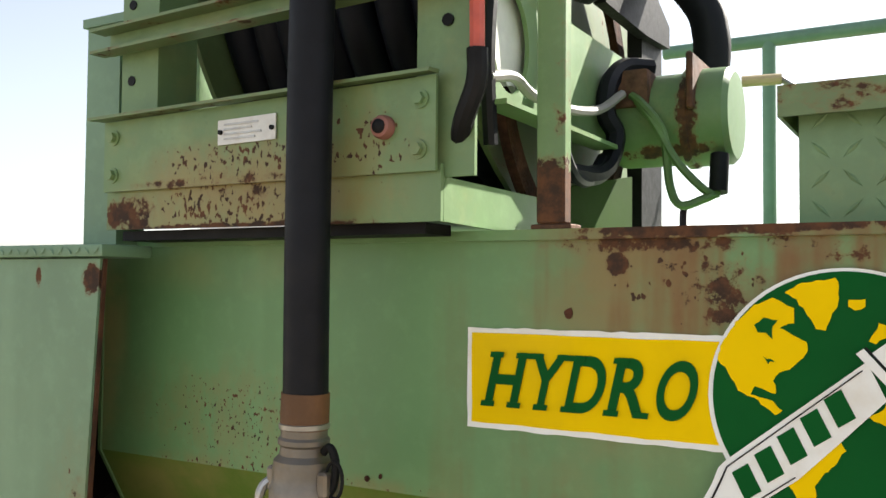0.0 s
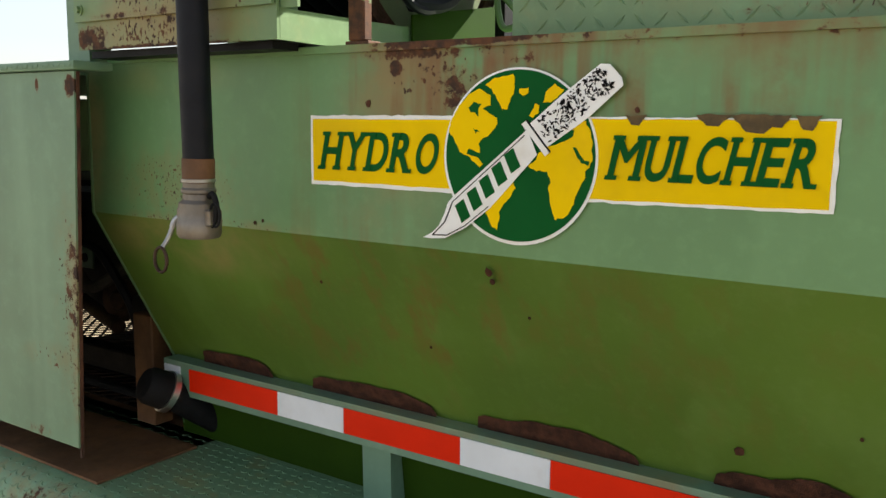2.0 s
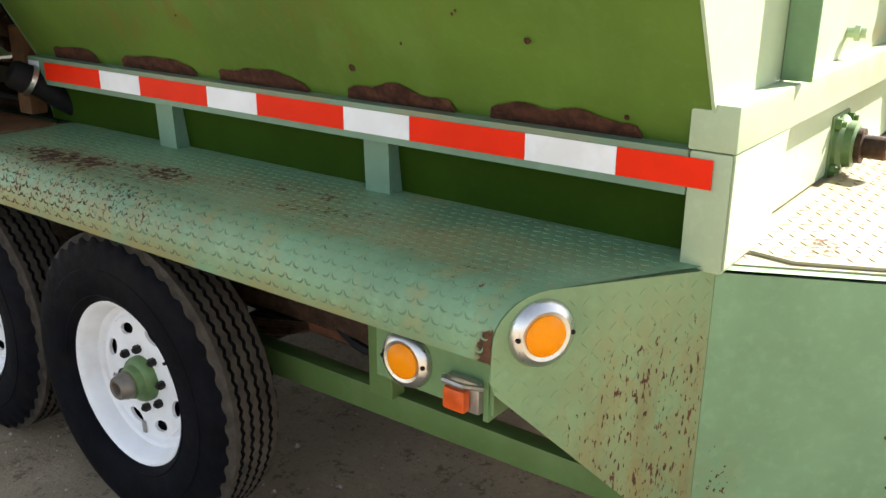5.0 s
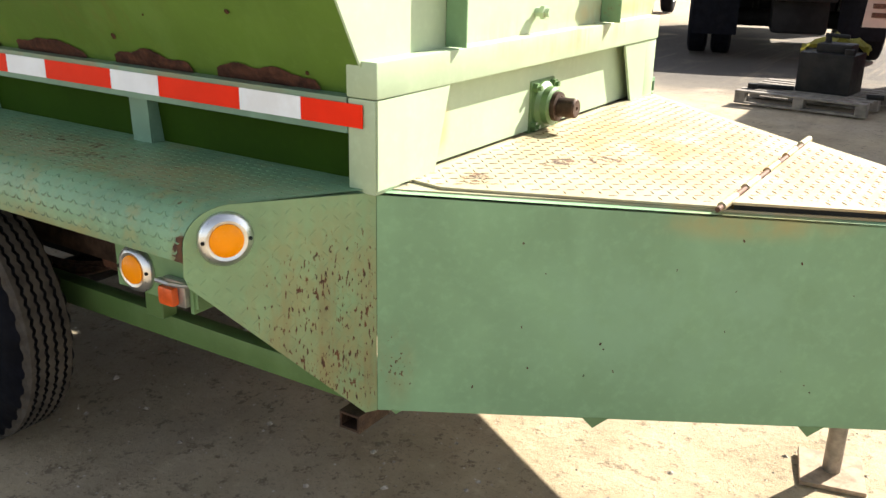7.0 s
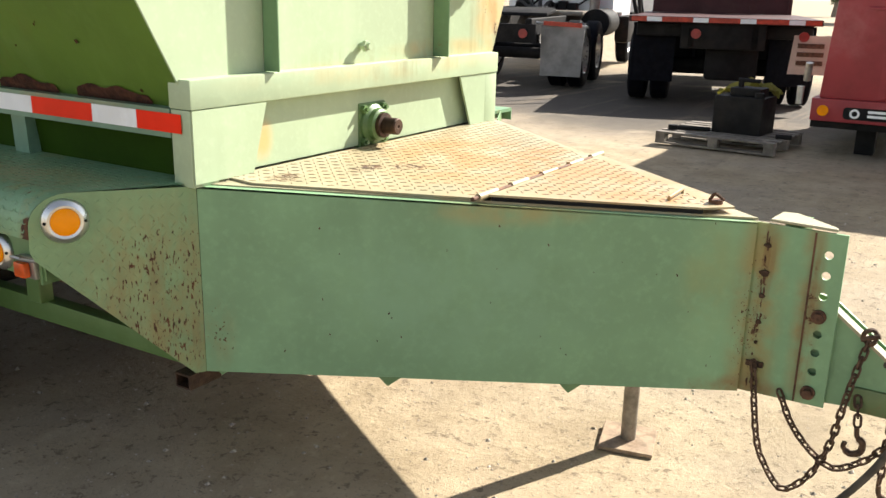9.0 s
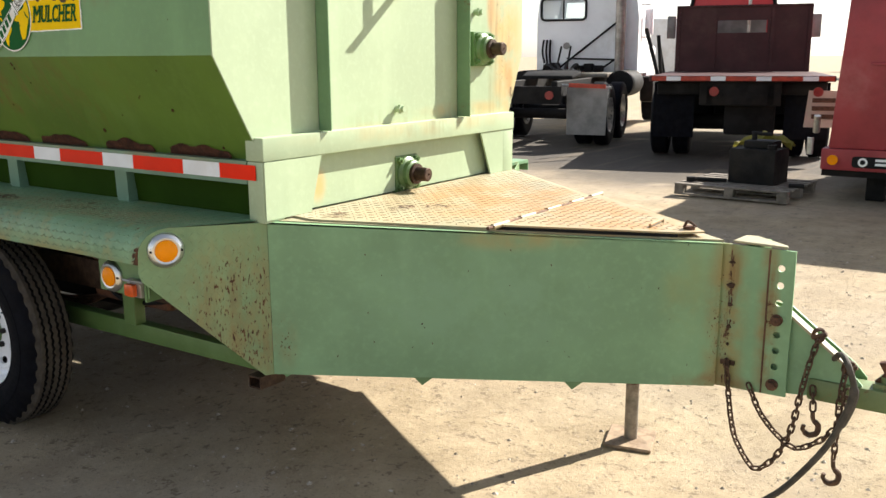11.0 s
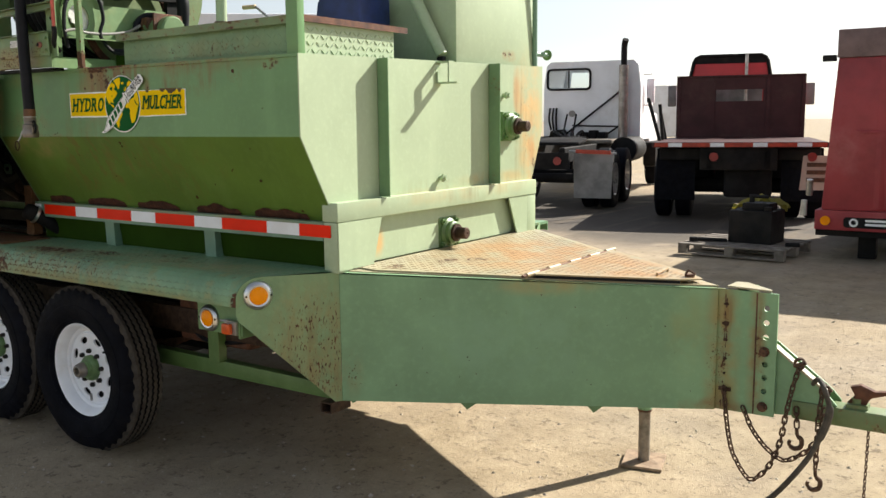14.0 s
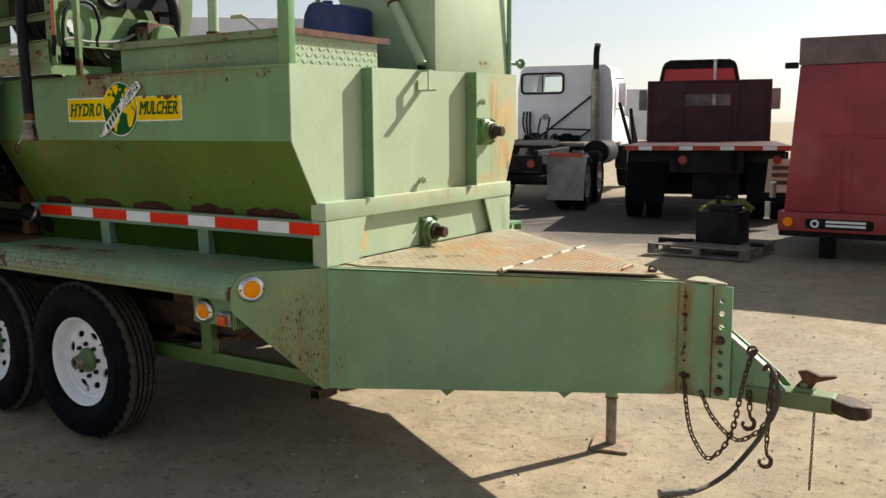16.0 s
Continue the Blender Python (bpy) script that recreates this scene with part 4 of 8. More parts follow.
def wheel(cx, side):
    out = -1 if side < 0 else 1
    yc = -0.176 if side < 0 else 1.896
    H = 0.382
    c = (cx, yc, H)
    edge = yc + out * 0.076  # plane of the rim's lip
    bm = bmesh.new()
    d = (0, out, 0)
    # lip, barrel wall, ledge and the groove round the pressed disc
    lathe(bm, (cx, edge, H), d, [(0.219, -0.022), (0.226, -0.012), (0.2285, 0.001), (0.225, 0.003), (0.218, 0.0), (0.212, -0.007), (0.206, -0.018), (0.2, -0.034), (0.197, -0.046), (0.186, -0.05), (0.181, -0.062), (0.176, -0.064), (0.172, -0.056), (0.168, -0.05)], 72)
    holes = [(0.137 * math.cos(a), 0.137 * math.sin(a), 0.0165) for a in (2 * math.pi * (i + 0.5) / 8 for i in range(8))]
    disc_with_holes(bm, c, out, edge - out * 0.05, 0.168, 0.062, holes, 0.008)
    rim = part("wheel", bm, "white", trailer, "white painted steel wheel with oval hand holes")
    tm = bmesh.new()
    tyre_mesh(tm, c, out, False, 0.208)
    part("tyre", tm, "tyre", rim, "worn black ribbed tyre")
    tm = bmesh.new()
    tyre_mesh(tm, c, out, True, 0.208)
    part("tread", tm, "treadrub", rim, "dusty zigzag ribbed tread").data.materials.append(MAT["black"])
    piece(lambda b: lathe(b, (cx, edge, H), d, [(0, -0.075), (0.165, -0.075), (0.165, -0.14), (0, -0.14)], 32), "brake_drum", "black", rim)
    hub_ob = piece(lambda b: lathe(b, (cx, edge, H), d, [(0.063, -0.056), (0.062, -0.036), (0.058, -0.028), (0.047, -0.022), (0.044, -0.012), (0.042, -0.006), (0.036, -0.003), (0.0, -0.003)], 32), "hub", "hub", rim, "green painted hub")
    piece(lambda b: lathe(b, (cx, edge, H), d, [(0.034, -0.004), (0.0365, 0.0), (0.0365, 0.012), (0.034, 0.016), (0.031, 0.03), (0.027, 0.034), (0.019, 0.034), (0.017, 0.03), (0.0165, 0.012)], 28), "hub_cap", "alloy", hub_ob, "dull grey open hub cap")
    # black disc paints the shaded hollow of the open cap
    piece(lambda b: lathe(b, (cx, edge, H), d, [(0, 0.0135), (0.0168, 0.0135), (0.0168, 0.009), (0, 0.009)], 20), "cap_hollow", "black", hub_ob)
    for i in range(8):
        a = 2 * math.pi * (i + 0.1) / 8
        p = Vector((cx + 0.0826 * math.cos(a), edge - out * 0.051, H + 0.0826 * math.sin(a)))
        piece(lambda b: (rod(b, p, p + Vector((0, out * 0.016, 0)), 0.0115, 6), rod(b, p + Vector((0, out * 0.015, 0)), p + Vector((0, out * 0.021, 0)), 0.0065, 8)), "lug_nut", "lugnut", rim)
    v = Vector((cx + 0.15, edge - out * 0.035, H + 0.10))
    piece(lambda b: rod(b, v, v + Vector((0.012, out * 0.03, 0.006)), 0.005, 8), "valve_stem", "black", rim)
    w = [Vector((cx - 0.02 + 0.15 * math.sin(k), edge - out * 0.0475, H - 0.168 * math.cos(k))) for k in (-0.03, 0.06)]
    piece(lambda b: prism(b, [w[0], w[1], w[1] + Vector((0, 0, 0.035)), w[0] + Vector((0, 0, 0.035))], (0, out * 0.004, 0)), "balance_weight", "steel", rim)


AXLES = (-1.378, -2.2)
for cx in AXLES:
    for side in (-1, 1):
        wheel(cx, side)
    piece(lambda bm: rod(bm, (cx, -0.05, 0.382), (cx, 1.77, 0.382), 0.055), "axle", "black", trailer)
    for y in (0.12, 1.6):
        piece(lambda bm: [tube(bm, smooth_line([(cx - 0.38, y, 0.52), (cx - 0.15, y, 0.47 - 0.012 * k), (cx, y, 0.455 - 0.012 * k), (cx + 0.15, y, 0.47 - 0.012 * k), (cx + 0.38, y, 0.52)]), 0.007, 4) for k in range(4)], "leaf_spring", "rusty", trailer)

# ---- chassis below ----
# rails in dark iron, not green: shade under the tank put into colour
for y, z in ((0.03, 0.56), (1.63, 0.65)):
    piece(lambda bm: (box(bm, -3.3, -0.02, y, y + 0.07, z, z + 0.12), bevel(bm, 0.004)), "frame_rail", "darkiron", trailer)
piece(lambda bm: (prism(bm, [(-1.3, -0.008, 0.398), (0.01, 0.03, 0.39), (0.01, 0.03, 0.452), (-1.3, -0.008, 0.474)], (0, 0.05, 0)), bevel(bm, 0.003)), "lower_rail", "chassis", trailer)
piece(lambda bm: (box(bm, -0.755, -0.685, -0.015, 0.035, 0.462, 0.93), bevel(bm, 0.003, 1)), "rail_strut", "chassis", trailer)


def end_tube(bm):
    w = 0.006
    box(bm, -0.055, 0.005, -0.03, 0.09, 0.35, 0.35 + w)
    box(bm, -0.055, 0.005, -0.03, 0.09, 0.395 - w, 0.395)
    box(bm, -0.055, -0.055 + w, -0.03, 0.09, 0.35 + w, 0.395 - w)
    box(bm, 0.005 - w, 0.005, -0.03, 0.09, 0.35 + w, 0.395 - w)


piece(end_tube, "cross_tube", "darkiron", trailer, "rusty open ended square tube")
for x in (-0.5, -1.72, -2.6):
    piece(lambda bm: box(bm, x, x + 0.06, 0.1, 1.62, 0.57, 0.66), "cross_member", "chassis", trailer)
piece(lambda bm: lathe(bm, (-1.02, 0.52, 0.70), (1, 0, 0), [(0, 0), (0.23, 0), (0.24, 0.01), (0.24, 0.62), (0.23, 0.63), (0, 0.63)], 32), "sump", "brown", trailer, "rusty brown round sump below the tank")
# made-up black boxes that keep light out from under the tank
piece(lambda bm: (box(bm, -1.95, -0.98, 0.22, 0.95, 0.42, 0.92), bevel(bm, 0.02)), "shade_box", "black", trailer, "added black box that keeps the underside dark")
piece(lambda bm: (box(bm, -3.2, -2.0, 0.16, 0.85, 0.36, 0.92), bevel(bm, 0.02)), "shade_box", "black", trailer)
piece(lambda bm: [tube(bm, smooth_line([(-1.0, 0.06 + 0.03 * k, 0.62), (-0.8, 0.03 + 0.04 * k, 0.54 + 0.02 * k), (-0.5, 0.05 + 0.03 * k, 0.58), (-0.25, 0.1, 0.66 + 0.03 * k), (-0.1, 0.2, 0.7)], 6), 0.011, 6) for k in range(3)], "brake_line", "black", trailer)

piece(lambda bm: (box(bm, -1.02, -0.55, 0.04, 0.5, 0.52, 0.92), bevel(bm, 0.03, 3)), "pump_case", "rustbrown", trailer, "rusty brown pump case behind the wheel")
# unseen black sheet and mirrored rail, added against light from the far side
piece(lambda bm: box(bm, -3.25, -0.62, 1.60, 1.62, 0.24, 0.93), "far_light_shield", "black", trailer)
piece(lambda bm: (prism(bm, [(-1.3, 1.66, 0.398), (-0.5, 1.645, 0.394), (-0.5, 1.645, 0.46), (-1.3, 1.66, 0.474)], (0, 0.05, 0)), bevel(bm, 0.003)), "lower_rail", "chassis", trailer)

# the far side, and boxes added between the rails to block light
piece(lambda bm: box(bm, -3.25, -0.1, 1.72, 2.06, 0.93, 0.945), "fender", "tread", trailer)
piece(lambda bm: box(bm, -3.25, -0.1, 2.055, 2.06, 0.89, 0.93), "fender_lip", "tread", trailer)
piece(lambda bm: prism(bm, [(-0.15, 2.05, 0.94), (0.02, 1.70, 0.94), (0.02, 1.70, 0.64), (-0.15, 2.05, 0.915)], (0.006, 0, 0)), "corner_plate", "corner", trailer)
piece(lambda bm: (box(bm, -1.28, -0.1, 1.1, 1.5, 0.47, 0.92), bevel(bm, 0.02)), "shade_box", "brown", trailer, "brown box added under the tank to block light")
# unseen block that closes a light leak behind the header
piece(lambda bm: box(bm, -0.06, 0.016, 0.03, 1.70, 0.64, 0.934), "leak_block", "frame", trailer)
piece(lambda bm: (box(bm, -3.2, -2.62, 0.9, 1.62, 0.42, 0.92), bevel(bm, 0.02)), "shade_box", "brown", trailer)
# ---- front tongue ----
TIP = (1.305, 0.862)


def tongue_side(bm):
    a, b = (0.022, 0.02), TIP
    prism(bm, [(a[0], a[1], 0.398), (b[0], b[1], 0.355), (b[0], b[1], 0.862), (a[0], a[1], 0.937)], Vector((-0.55, 0.835, 0)) * 0.008)
    # folded top edge
    prism(bm, [(a[0], a[1], 0.937), (b[0], b[1], 0.862), (b[0] - 0.02, b[1] + 0.03, 0.863), (a[0] - 0.02, a[1] + 0.03, 0.938)], (0, 0, -0.006))


piece(tongue_side, "tongue_side", "tongue", trailer, "smooth green side plate of the drawbar")
TU, TN = Vector((0.836, 0.549, 0)), Vector((0.549, -0.836, 0))
rnd = random.Random(31)
for k in range(26):
    s, z, r = rnd.uniform(0.06, 1.45), rnd.uniform(0.42, 0.86), rnd.uniform(0.0012, 0.0031)
    q = Vector((0.022, 0.02, z)) + TU * s
    piece(lambda bm: prism(bm, [q + TU * (r * math.cos(a) * (0.7 + 0.5 * math.sin(2 * a + k))) + Vector((0, 0, 1.3 * r * math.sin(a))) for a in (6.283 * i / 8 for i in range(8))], TN * 0.0015), "rust_chip", "rust", trailer)
piece(lambda bm: prism(bm, [(0.022, 1.70, 0.62), (1.27, 0.90, 0.60), (1.27, 0.90, 0.8685), (0.022, 1.70, 0.9365)], Vector((-0.55, -0.835, 0)) * 0.008), "tongue_side", "frame", trailer)
for u, k in ((0.02, 0.4), (0.312, 0.9), (0.645, 0.9)):
    p = Vector((0.022, 0.02, 0.4)).lerp(Vector((1.335, 0.88, 0.355)), u)
    d = Vector((1.128, 0.745, 0)).normalized()
    piece(lambda bm: prism(bm, [p, p + d * (0.075 * k), p + d * (0.03 * k) + Vector((0, 0, -0.032 * k))], Vector((-0.55, 0.835, 0)) * 0.02), "bracket_tab", "frame", trailer)


def deck_z(x):
    return 0.938 - 0.072 * (x - 0.02) / 1.315


def deck_plate(bm, pts, dz=0.0, th=0.006):
    prism(bm, [(x, y, deck_z(x) + dz) for x, y in pts], (0, 0, th))


piece(lambda bm: deck_plate(bm, [(-0.02, 0.06), (0.04, 0.06), (1.30, 0.885), (1.27, 0.90), (0.04, 1.68), (-0.02, 1.68)], -0.004), "deck_border", "deck", trailer)


def tri_y(x):
    return 0.035 + 0.66 * (x - 0.02), 1.685 - 0.66 * (x - 0.02)


REAR = [(0.02, 0.13), (0.12, 0.13), (0.655, 0.462), (0.655, 1.262), (0.12, 1.6), (0.02, 1.6)]
rear = piece(lambda bm: deck_plate(bm, REAR, 0.003), "deck_plate", "deck", trailer, "sunlit tread plate deck with orange rust haze")
LID = [(0.672, 0.472), (1.17, 0.80), (1.235, 0.88), (1.16, 0.96), (0.672, 1.262)]
# solid black strip drawn where the lid's edge leaves a shadow line
piece(lambda bm: prism(bm, [(x, y, deck_z(x) + 0.003) for x, y in ((0.675, 0.478), (1.168, 0.803), (1.162, 0.811), (0.675, 0.488))], (0, 0, 0.0105)), "lid_shadow_strip", "black", trailer, "black strip for the shadow gap under the raised lid")
lid = piece(lambda bm: deck_plate(bm, LID, 0.0150, 0.006), "deck_lid", "deck", trailer, "hinged tread plate lid, slightly raised")


def inside_deck(x, y):
    a, b = tri_y(x)
    return a + 0.045 < y < b - 0.045


lugs("raised_tread", "decklug", rear, lambda u, v: (Vector((u, v, deck_z(u) + 0.009)), Vector((1, 0, -0.032)), Vector((0, 1, 0)), Vector((0.032, 0, 1)).normalized()), (0.03, 0.65), (0.1, 1.62), 0.03, inside_deck, (0.024, 0.006, 0.0016))
lugs("raised_tread", "decklug", lid, lambda u, v: (Vector((u, v, deck_z(u) + 0.021)), Vector((1, 0, -0.032)), Vector((0, 1, 0)), Vector((0.032, 0, 1)).normalized()), (0.68, 1.2), (0.4, 1.3), 0.03, inside_deck, (0.024, 0.006, 0.0016))
hinge = piece(lambda bm: rod(bm, (0.66, 0.40, deck_z(0.66) + 0.018), (0.664, 1.30, deck_z(0.66) + 0.018), 0.006, 10), "hinge_pin", "rusty", trailer)
for y in (0.43, 0.62, 0.82, 1.02, 1.2):
    piece(lambda bm: (rod(bm, (0.66, y, deck_z(0.66) + 0.018), (0.661, y + 0.1, deck_z(0.66) + 0.018), 0.0105, 12)), "hinge_knuckle", "deck", hinge)
piece(lambda bm: tube(bm, [(1.07, 0.80, deck_z(1.07) + 0.02), (1.07, 0.80, deck_z(1.07) + 0.03), (1.07, 0.92, deck_z(1.07) + 0.034), (1.07, 0.92, deck_z(1.07) + 0.02)], 0.005, 8), "lid_handle", "deck", lid)
piece(lambda bm: (rod(bm, (1.18, 0.88, deck_z(1.18) + 0.02), (1.18, 0.88, deck_z(1.18) + 0.032), 0.02, 16), tube(bm, smooth_line([(1.165, 0.87, deck_z(1.18) + 0.03), (1.18, 0.87, deck_z(1.18) + 0.05), (1.2, 0.89, deck_z(1.18) + 0.03)], 4), 0.005, 6)), "lid_latch", "rusty", lid)


# nose channel with its row of holes
def plate_with_holes(bm, y, outline, holes, th):
    def at(x, z, h):
        return bm.verts.new((x, y + h, z))
    for h in (0.0, th):
        loops = [[at(x, z, h) for x, z in outline]] + [[at(x + r * math.cos(2 * math.pi * i / 14), z + r * math.sin(2 * math.pi * i / 14), h) for i in range(14)] for x, z, r in holes]
        es = [bm.edges.new((l[i], l[(i + 1) % len(l)])) for l in loops for i in range(len(l))]
        bmesh.ops.triangle_fill(bm, use_beauty=True, edges=es)
        if h == 0:
            first = loops
    for a, b in zip(first, loops):
        for i in range(len(a)):
            j = (i + 1) % len(a)
            bm.faces.new((a[i], a[j], b[j], b[i]))


NZ = [0.797, 0.739, 0.68, 0.57, 0.515, 0.459]
nose = piece(lambda bm: plate_with_holes(bm, 0.874, [(1.30, 0.356), (1.538, 0.36), (1.538, 0.858), (1.30, 0.861)], [(1.496, z, 0.0118) for z in NZ], 0.01), "nose_plate", "tongue", trailer, "rust streaked end plate with a row of holes")
piece(lambda bm: box(bm, 1.37, 1.42, 0.897, 1.04, 0.36, 0.858), "nose_block", "frame", trailer)
piece(lambda bm: (prism(bm, [(1.335, 0.871, 0.868), (1.51, 0.881, 0.862), (1.505, 0.905, 0.862), (1.385, 1.0, 0.866), (1.345, 0.985, 0.868)], (0, 0, 0.007)), bevel(bm, 0.002, 1)), "nose_cap", "deck", trailer, "sunlit cap plate on the drawbar nose")
piece(lambda bm: box(bm, 1.455, 1.460, 0.8705, 0.8735, 0.362, 0.855), "weld_seam", "rusty", nose)
rnd = random.Random(12)
for z, w, h in ((0.80, 0.011, 0.006), (0.719, 0.014, 0.0095), (0.652, 0.009, 0.007), (0.575, 0.008, 0.007), (0.512, 0.005, 0.006)):
    q = Vector((1.338, 0.872, z))
    piece(lambda bm: (prism(bm, [q + Vector((w * math.cos(a) * (1 + 0.25 * math.sin(3 * a + z * 60)), 0, h * math.sin(a))) for a in (6.283 * i / 11 for i in range(11))], (0, -0.005, 0)), bevel(bm, 0.0015, 1)), "weld_blob", "darkiron", nose)
for k in range(34):
    z, x = rnd.uniform(0.37, 0.84), 1.336 + rnd.gauss(0, 0.005)
    w, h = rnd.uniform(0.0012, 0.003), rnd.uniform(0.004, 0.016)
    q = Vector((x, 0.8735, z))
    piece(lambda bm: prism(bm, [q + Vector((w * math.cos(a) * (1 + 0.3 * math.sin(3 * a + k)), 0, h * math.sin(a))) for a in (6.283 * i / 8 for i in range(8))], (0, -0.0016, 0)), "rust_scar", "rusty", nose)
piece(lambda bm: (rod(bm, (1.342, 0.874, 0.447), (1.342, 0.856, 0.447), 0.011, 8), box(bm, 1.318, 1.366, 0.866, 0.873, 0.439, 0.455)), "chain_bolt", "darkiron", nose)
for z in (0.622, 0.396):
    piece(lambda bm: (rod(bm, (1.493, 0.874, z), (1.493, 0.851, z), 0.015, 6), rod(bm, (1.493, 0.874, z), (1.493, 0.866, z), 0.02, 16)), "bolt", "rusty", nose)

# coupler
COUP = [(1.45, 0.655), (1.515, 0.645), (1.725, 0.483), (1.765, 0.44), (1.765, 0.385), (1.45, 0.36)]
coupler = piece(lambda bm: prism(bm, [(x, 0.898, z) for x, z in COUP], (0, 0.01, 0)), "coupler_bracket", "tongue", trailer, "triangular green coupler bracket")
piece(lambda bm: prism(bm, [(1.505, 0.888, 0.654), (1.73, 0.888, 0.481), (1.73, 0.93, 0.481), (1.505, 0.93, 0.654)], (0.005, 0, 0.007)), "bracket_flange", "deck", coupler)
piece(lambda bm: prism(bm, [(x, 0.99, z) for x, z in COUP], (0, 0.01, 0)), "bracket_cheek", "frame", coupler)
piece(lambda bm: (box(bm, 1.60, 1.96, 0.888, 0.985, 0.362, 0.437), bevel(bm, 0.012)), "coupler_tube", "flange", coupler)


def head(bm):
    prism(bm, [(1.945, 0.880, 0.375), (2.020, 0.865, 0.355), (2.080, 0.900, 0.355), (2.092, 0.940, 0.355), (2.080, 0.980, 0.355), (2.020, 1.015, 0.355), (1.945, 1.000, 0.375)], (0, 0, 0.058))
    bevel(bm, 0.016, 3)


piece(head, "coupler_head", "darkiron", coupler, "brown rusty ball coupler")


def latch(bm):
    prism(bm, [(1.792, 0.925, 0.448), (1.862, 0.925, 0.448), (1.877, 0.925, 0.479), (1.957, 0.925, 0.509), (1.952, 0.925, 0.519), (1.892, 0.925, 0.509), (1.842, 0.925, 0.528), (1.802, 0.925, 0.517), (1.822, 0.925, 0.483)], (0, 0.03, 0))
    bevel(bm, 0.006)


piece(lambda bm: (box(bm, 1.795, 1.872, 0.905, 0.965, 0.436, 0.452), rod(bm, (1.83, 0.94, 0.45), (1.83, 0.94, 0.472), 0.022, 12)), "latch_seat", "flange", coupler)
piece(latch, "coupler_latch", "rustbrown", coupler)

# jack leg
jack = piece(lambda bm: rod(bm, (0.905, 1.12, 0.215), (0.905, 1.12, 0.86), 0.031), "jack_sleeve", "tongue", trailer)
piece(lambda bm: rod(bm, (0.905, 1.12, -0.05), (0.905, 1.12, 0.30), 0.0265), "jack_leg", "oldsteel", jack, "bare steel jack leg")
piece(lambda bm: rod(bm, (0.905, 1.12, 0.205), (0.905, 1.12, 0.2145), 0.0325), "jack_collar", "rusty", jack)
piece(lambda bm: (obox(bm, pose(0.905, 1.12, -0.037, 3, 1, 14), 0.185, 0.185, 0.014), bevel(bm, 0.002, 1)), "jack_foot", "dustplate", jack, "dusty square jack foot on the dirt")


# ---- bearings on the front ----
def bearing(y, z, x=0.0):
    plate = piece(lambda bm: (box(bm, x, x + 0.025, y - 0.075, y + 0.075, z - 0.075, z + 0.075), bevel(bm, 0.006)), "bearing_plate", "hub", trailer, "green flange bearing with a rusty shaft")
    o = (x + 0.022, y, z)
    piece(lambda bm: lathe(bm, o, (1, 0, 0), [(0.07, 0), (0.068, 0.012), (0.056, 0.022), (0.054, 0.04), (0.046, 0.045), (0.03, 0.044)], 28), "bearing_housing", "hub", plate)
    piece(lambda bm: lathe(bm, o, (1, 0, 0), [(0.042, 0.04), (0.042, 0.058), (0.03, 0.06)], 24), "collar", "darkiron", plate)
    piece(lambda bm: lathe(bm, o, (1, 0, 0), [(0.028, 0.03), (0.028, 0.108), (0.024, 0.112), (0.006, 0.112), (0.004, 0.108), (0, 0.108)], 24), "shaft", "darkiron", plate, "rusty shaft end")
    for dy in (-0.055, 0.055):
        for dz in (-0.055, 0.055):
            p = Vector((x + 0.025, y + dy, z + dz))
            piece(lambda bm: (rod(bm, p, p + Vector((0.014, 0, 0)), 0.014, 6), rod(bm, p + Vector((0.013, 0, 0)), p + Vector((0.024, 0, 0)), 0.007, 8)), "bolt", "hub", plate)


bearing(0.835, 1.015, -0.018)
bearing(1.388, 1.513, 0.004)
# U-shaped step on the tank front, two small plugs
piece(lambda bm: [box(bm, 0.004, 0.074, 0.755, 0.797, 1.809, 1.817), box(bm, 0.066, 0.074, 0.755, 0.797, 1.722, 1.809), box(bm, 0.012, 0.116, 0.755, 0.797, 1.714, 1.722), box(bm, 0.004, 0.012, 0.755, 0.797, 1.714, 1.77)], "step_bracket", "front", trailer, "bent flat bar step at the rim")
for y, z in ((0.775, 1.278), (1.362, 1.672)):
    piece(lambda bm: (rod(bm, (0, y, z), (0.045, y, z), 0.012, 10), rod(bm, (0.02, y, z), (0.032, y, z), 0.02, 6)), "drain_plug", "front", trailer)

# ---- sign on the tank ----
SY = -0.1562
sign = thing("sign", (-1.065, SY, 1.63), "torn yellow sign with a green globe and white knife", "sign")


def flat(bm, pts, depth, th=0.0012):
    """A sheet in the wall's plane: outline of (x, z), its face depth metres proud."""
    prism(bm, [(x, SY - depth, z) for x, z in pts], (0, th, 0))


def ragged(pts, amount, step, seed):
    """The outline with its edges broken up as torn film."""
    out = []
    for n, (a, b) in enumerate(zip(pts, pts[1:] + pts[:1])):
        a, b = Vector(a), Vector(b)
        k = max(1, int((b - a).length / step))
        for i in range(k):
            p = a.lerp(b, i / k)
            w = amount if i else 0.0
            q = Vector((p.x * 90, p.y * 90, seed))
            out.append((p.x + w * noise.noise(q), p.y + w * noise.noise(q + Vector((7, 3, 1)))))
    return out


XL, XR, GX, GZ, GR = -1.479, -0.652, -1.077, 1.6345, 0.122
piece(lambda bm: flat(bm, ragged([(XL, 1.577), (-1.1, 1.576), (-1.1, 1.692), (XL, 1.6915)], 0.0022, 0.012, 1), 0.0015), "backing", "signwhite", sign)
piece(lambda bm: flat(bm, ragged([(-1.05, 1.574), (XR, 1.580), (XR + 0.002, 1.690), (-1.05, 1.691)], 0.003, 0.012, 2), 0.0015), "backing", "signwhite", sign)
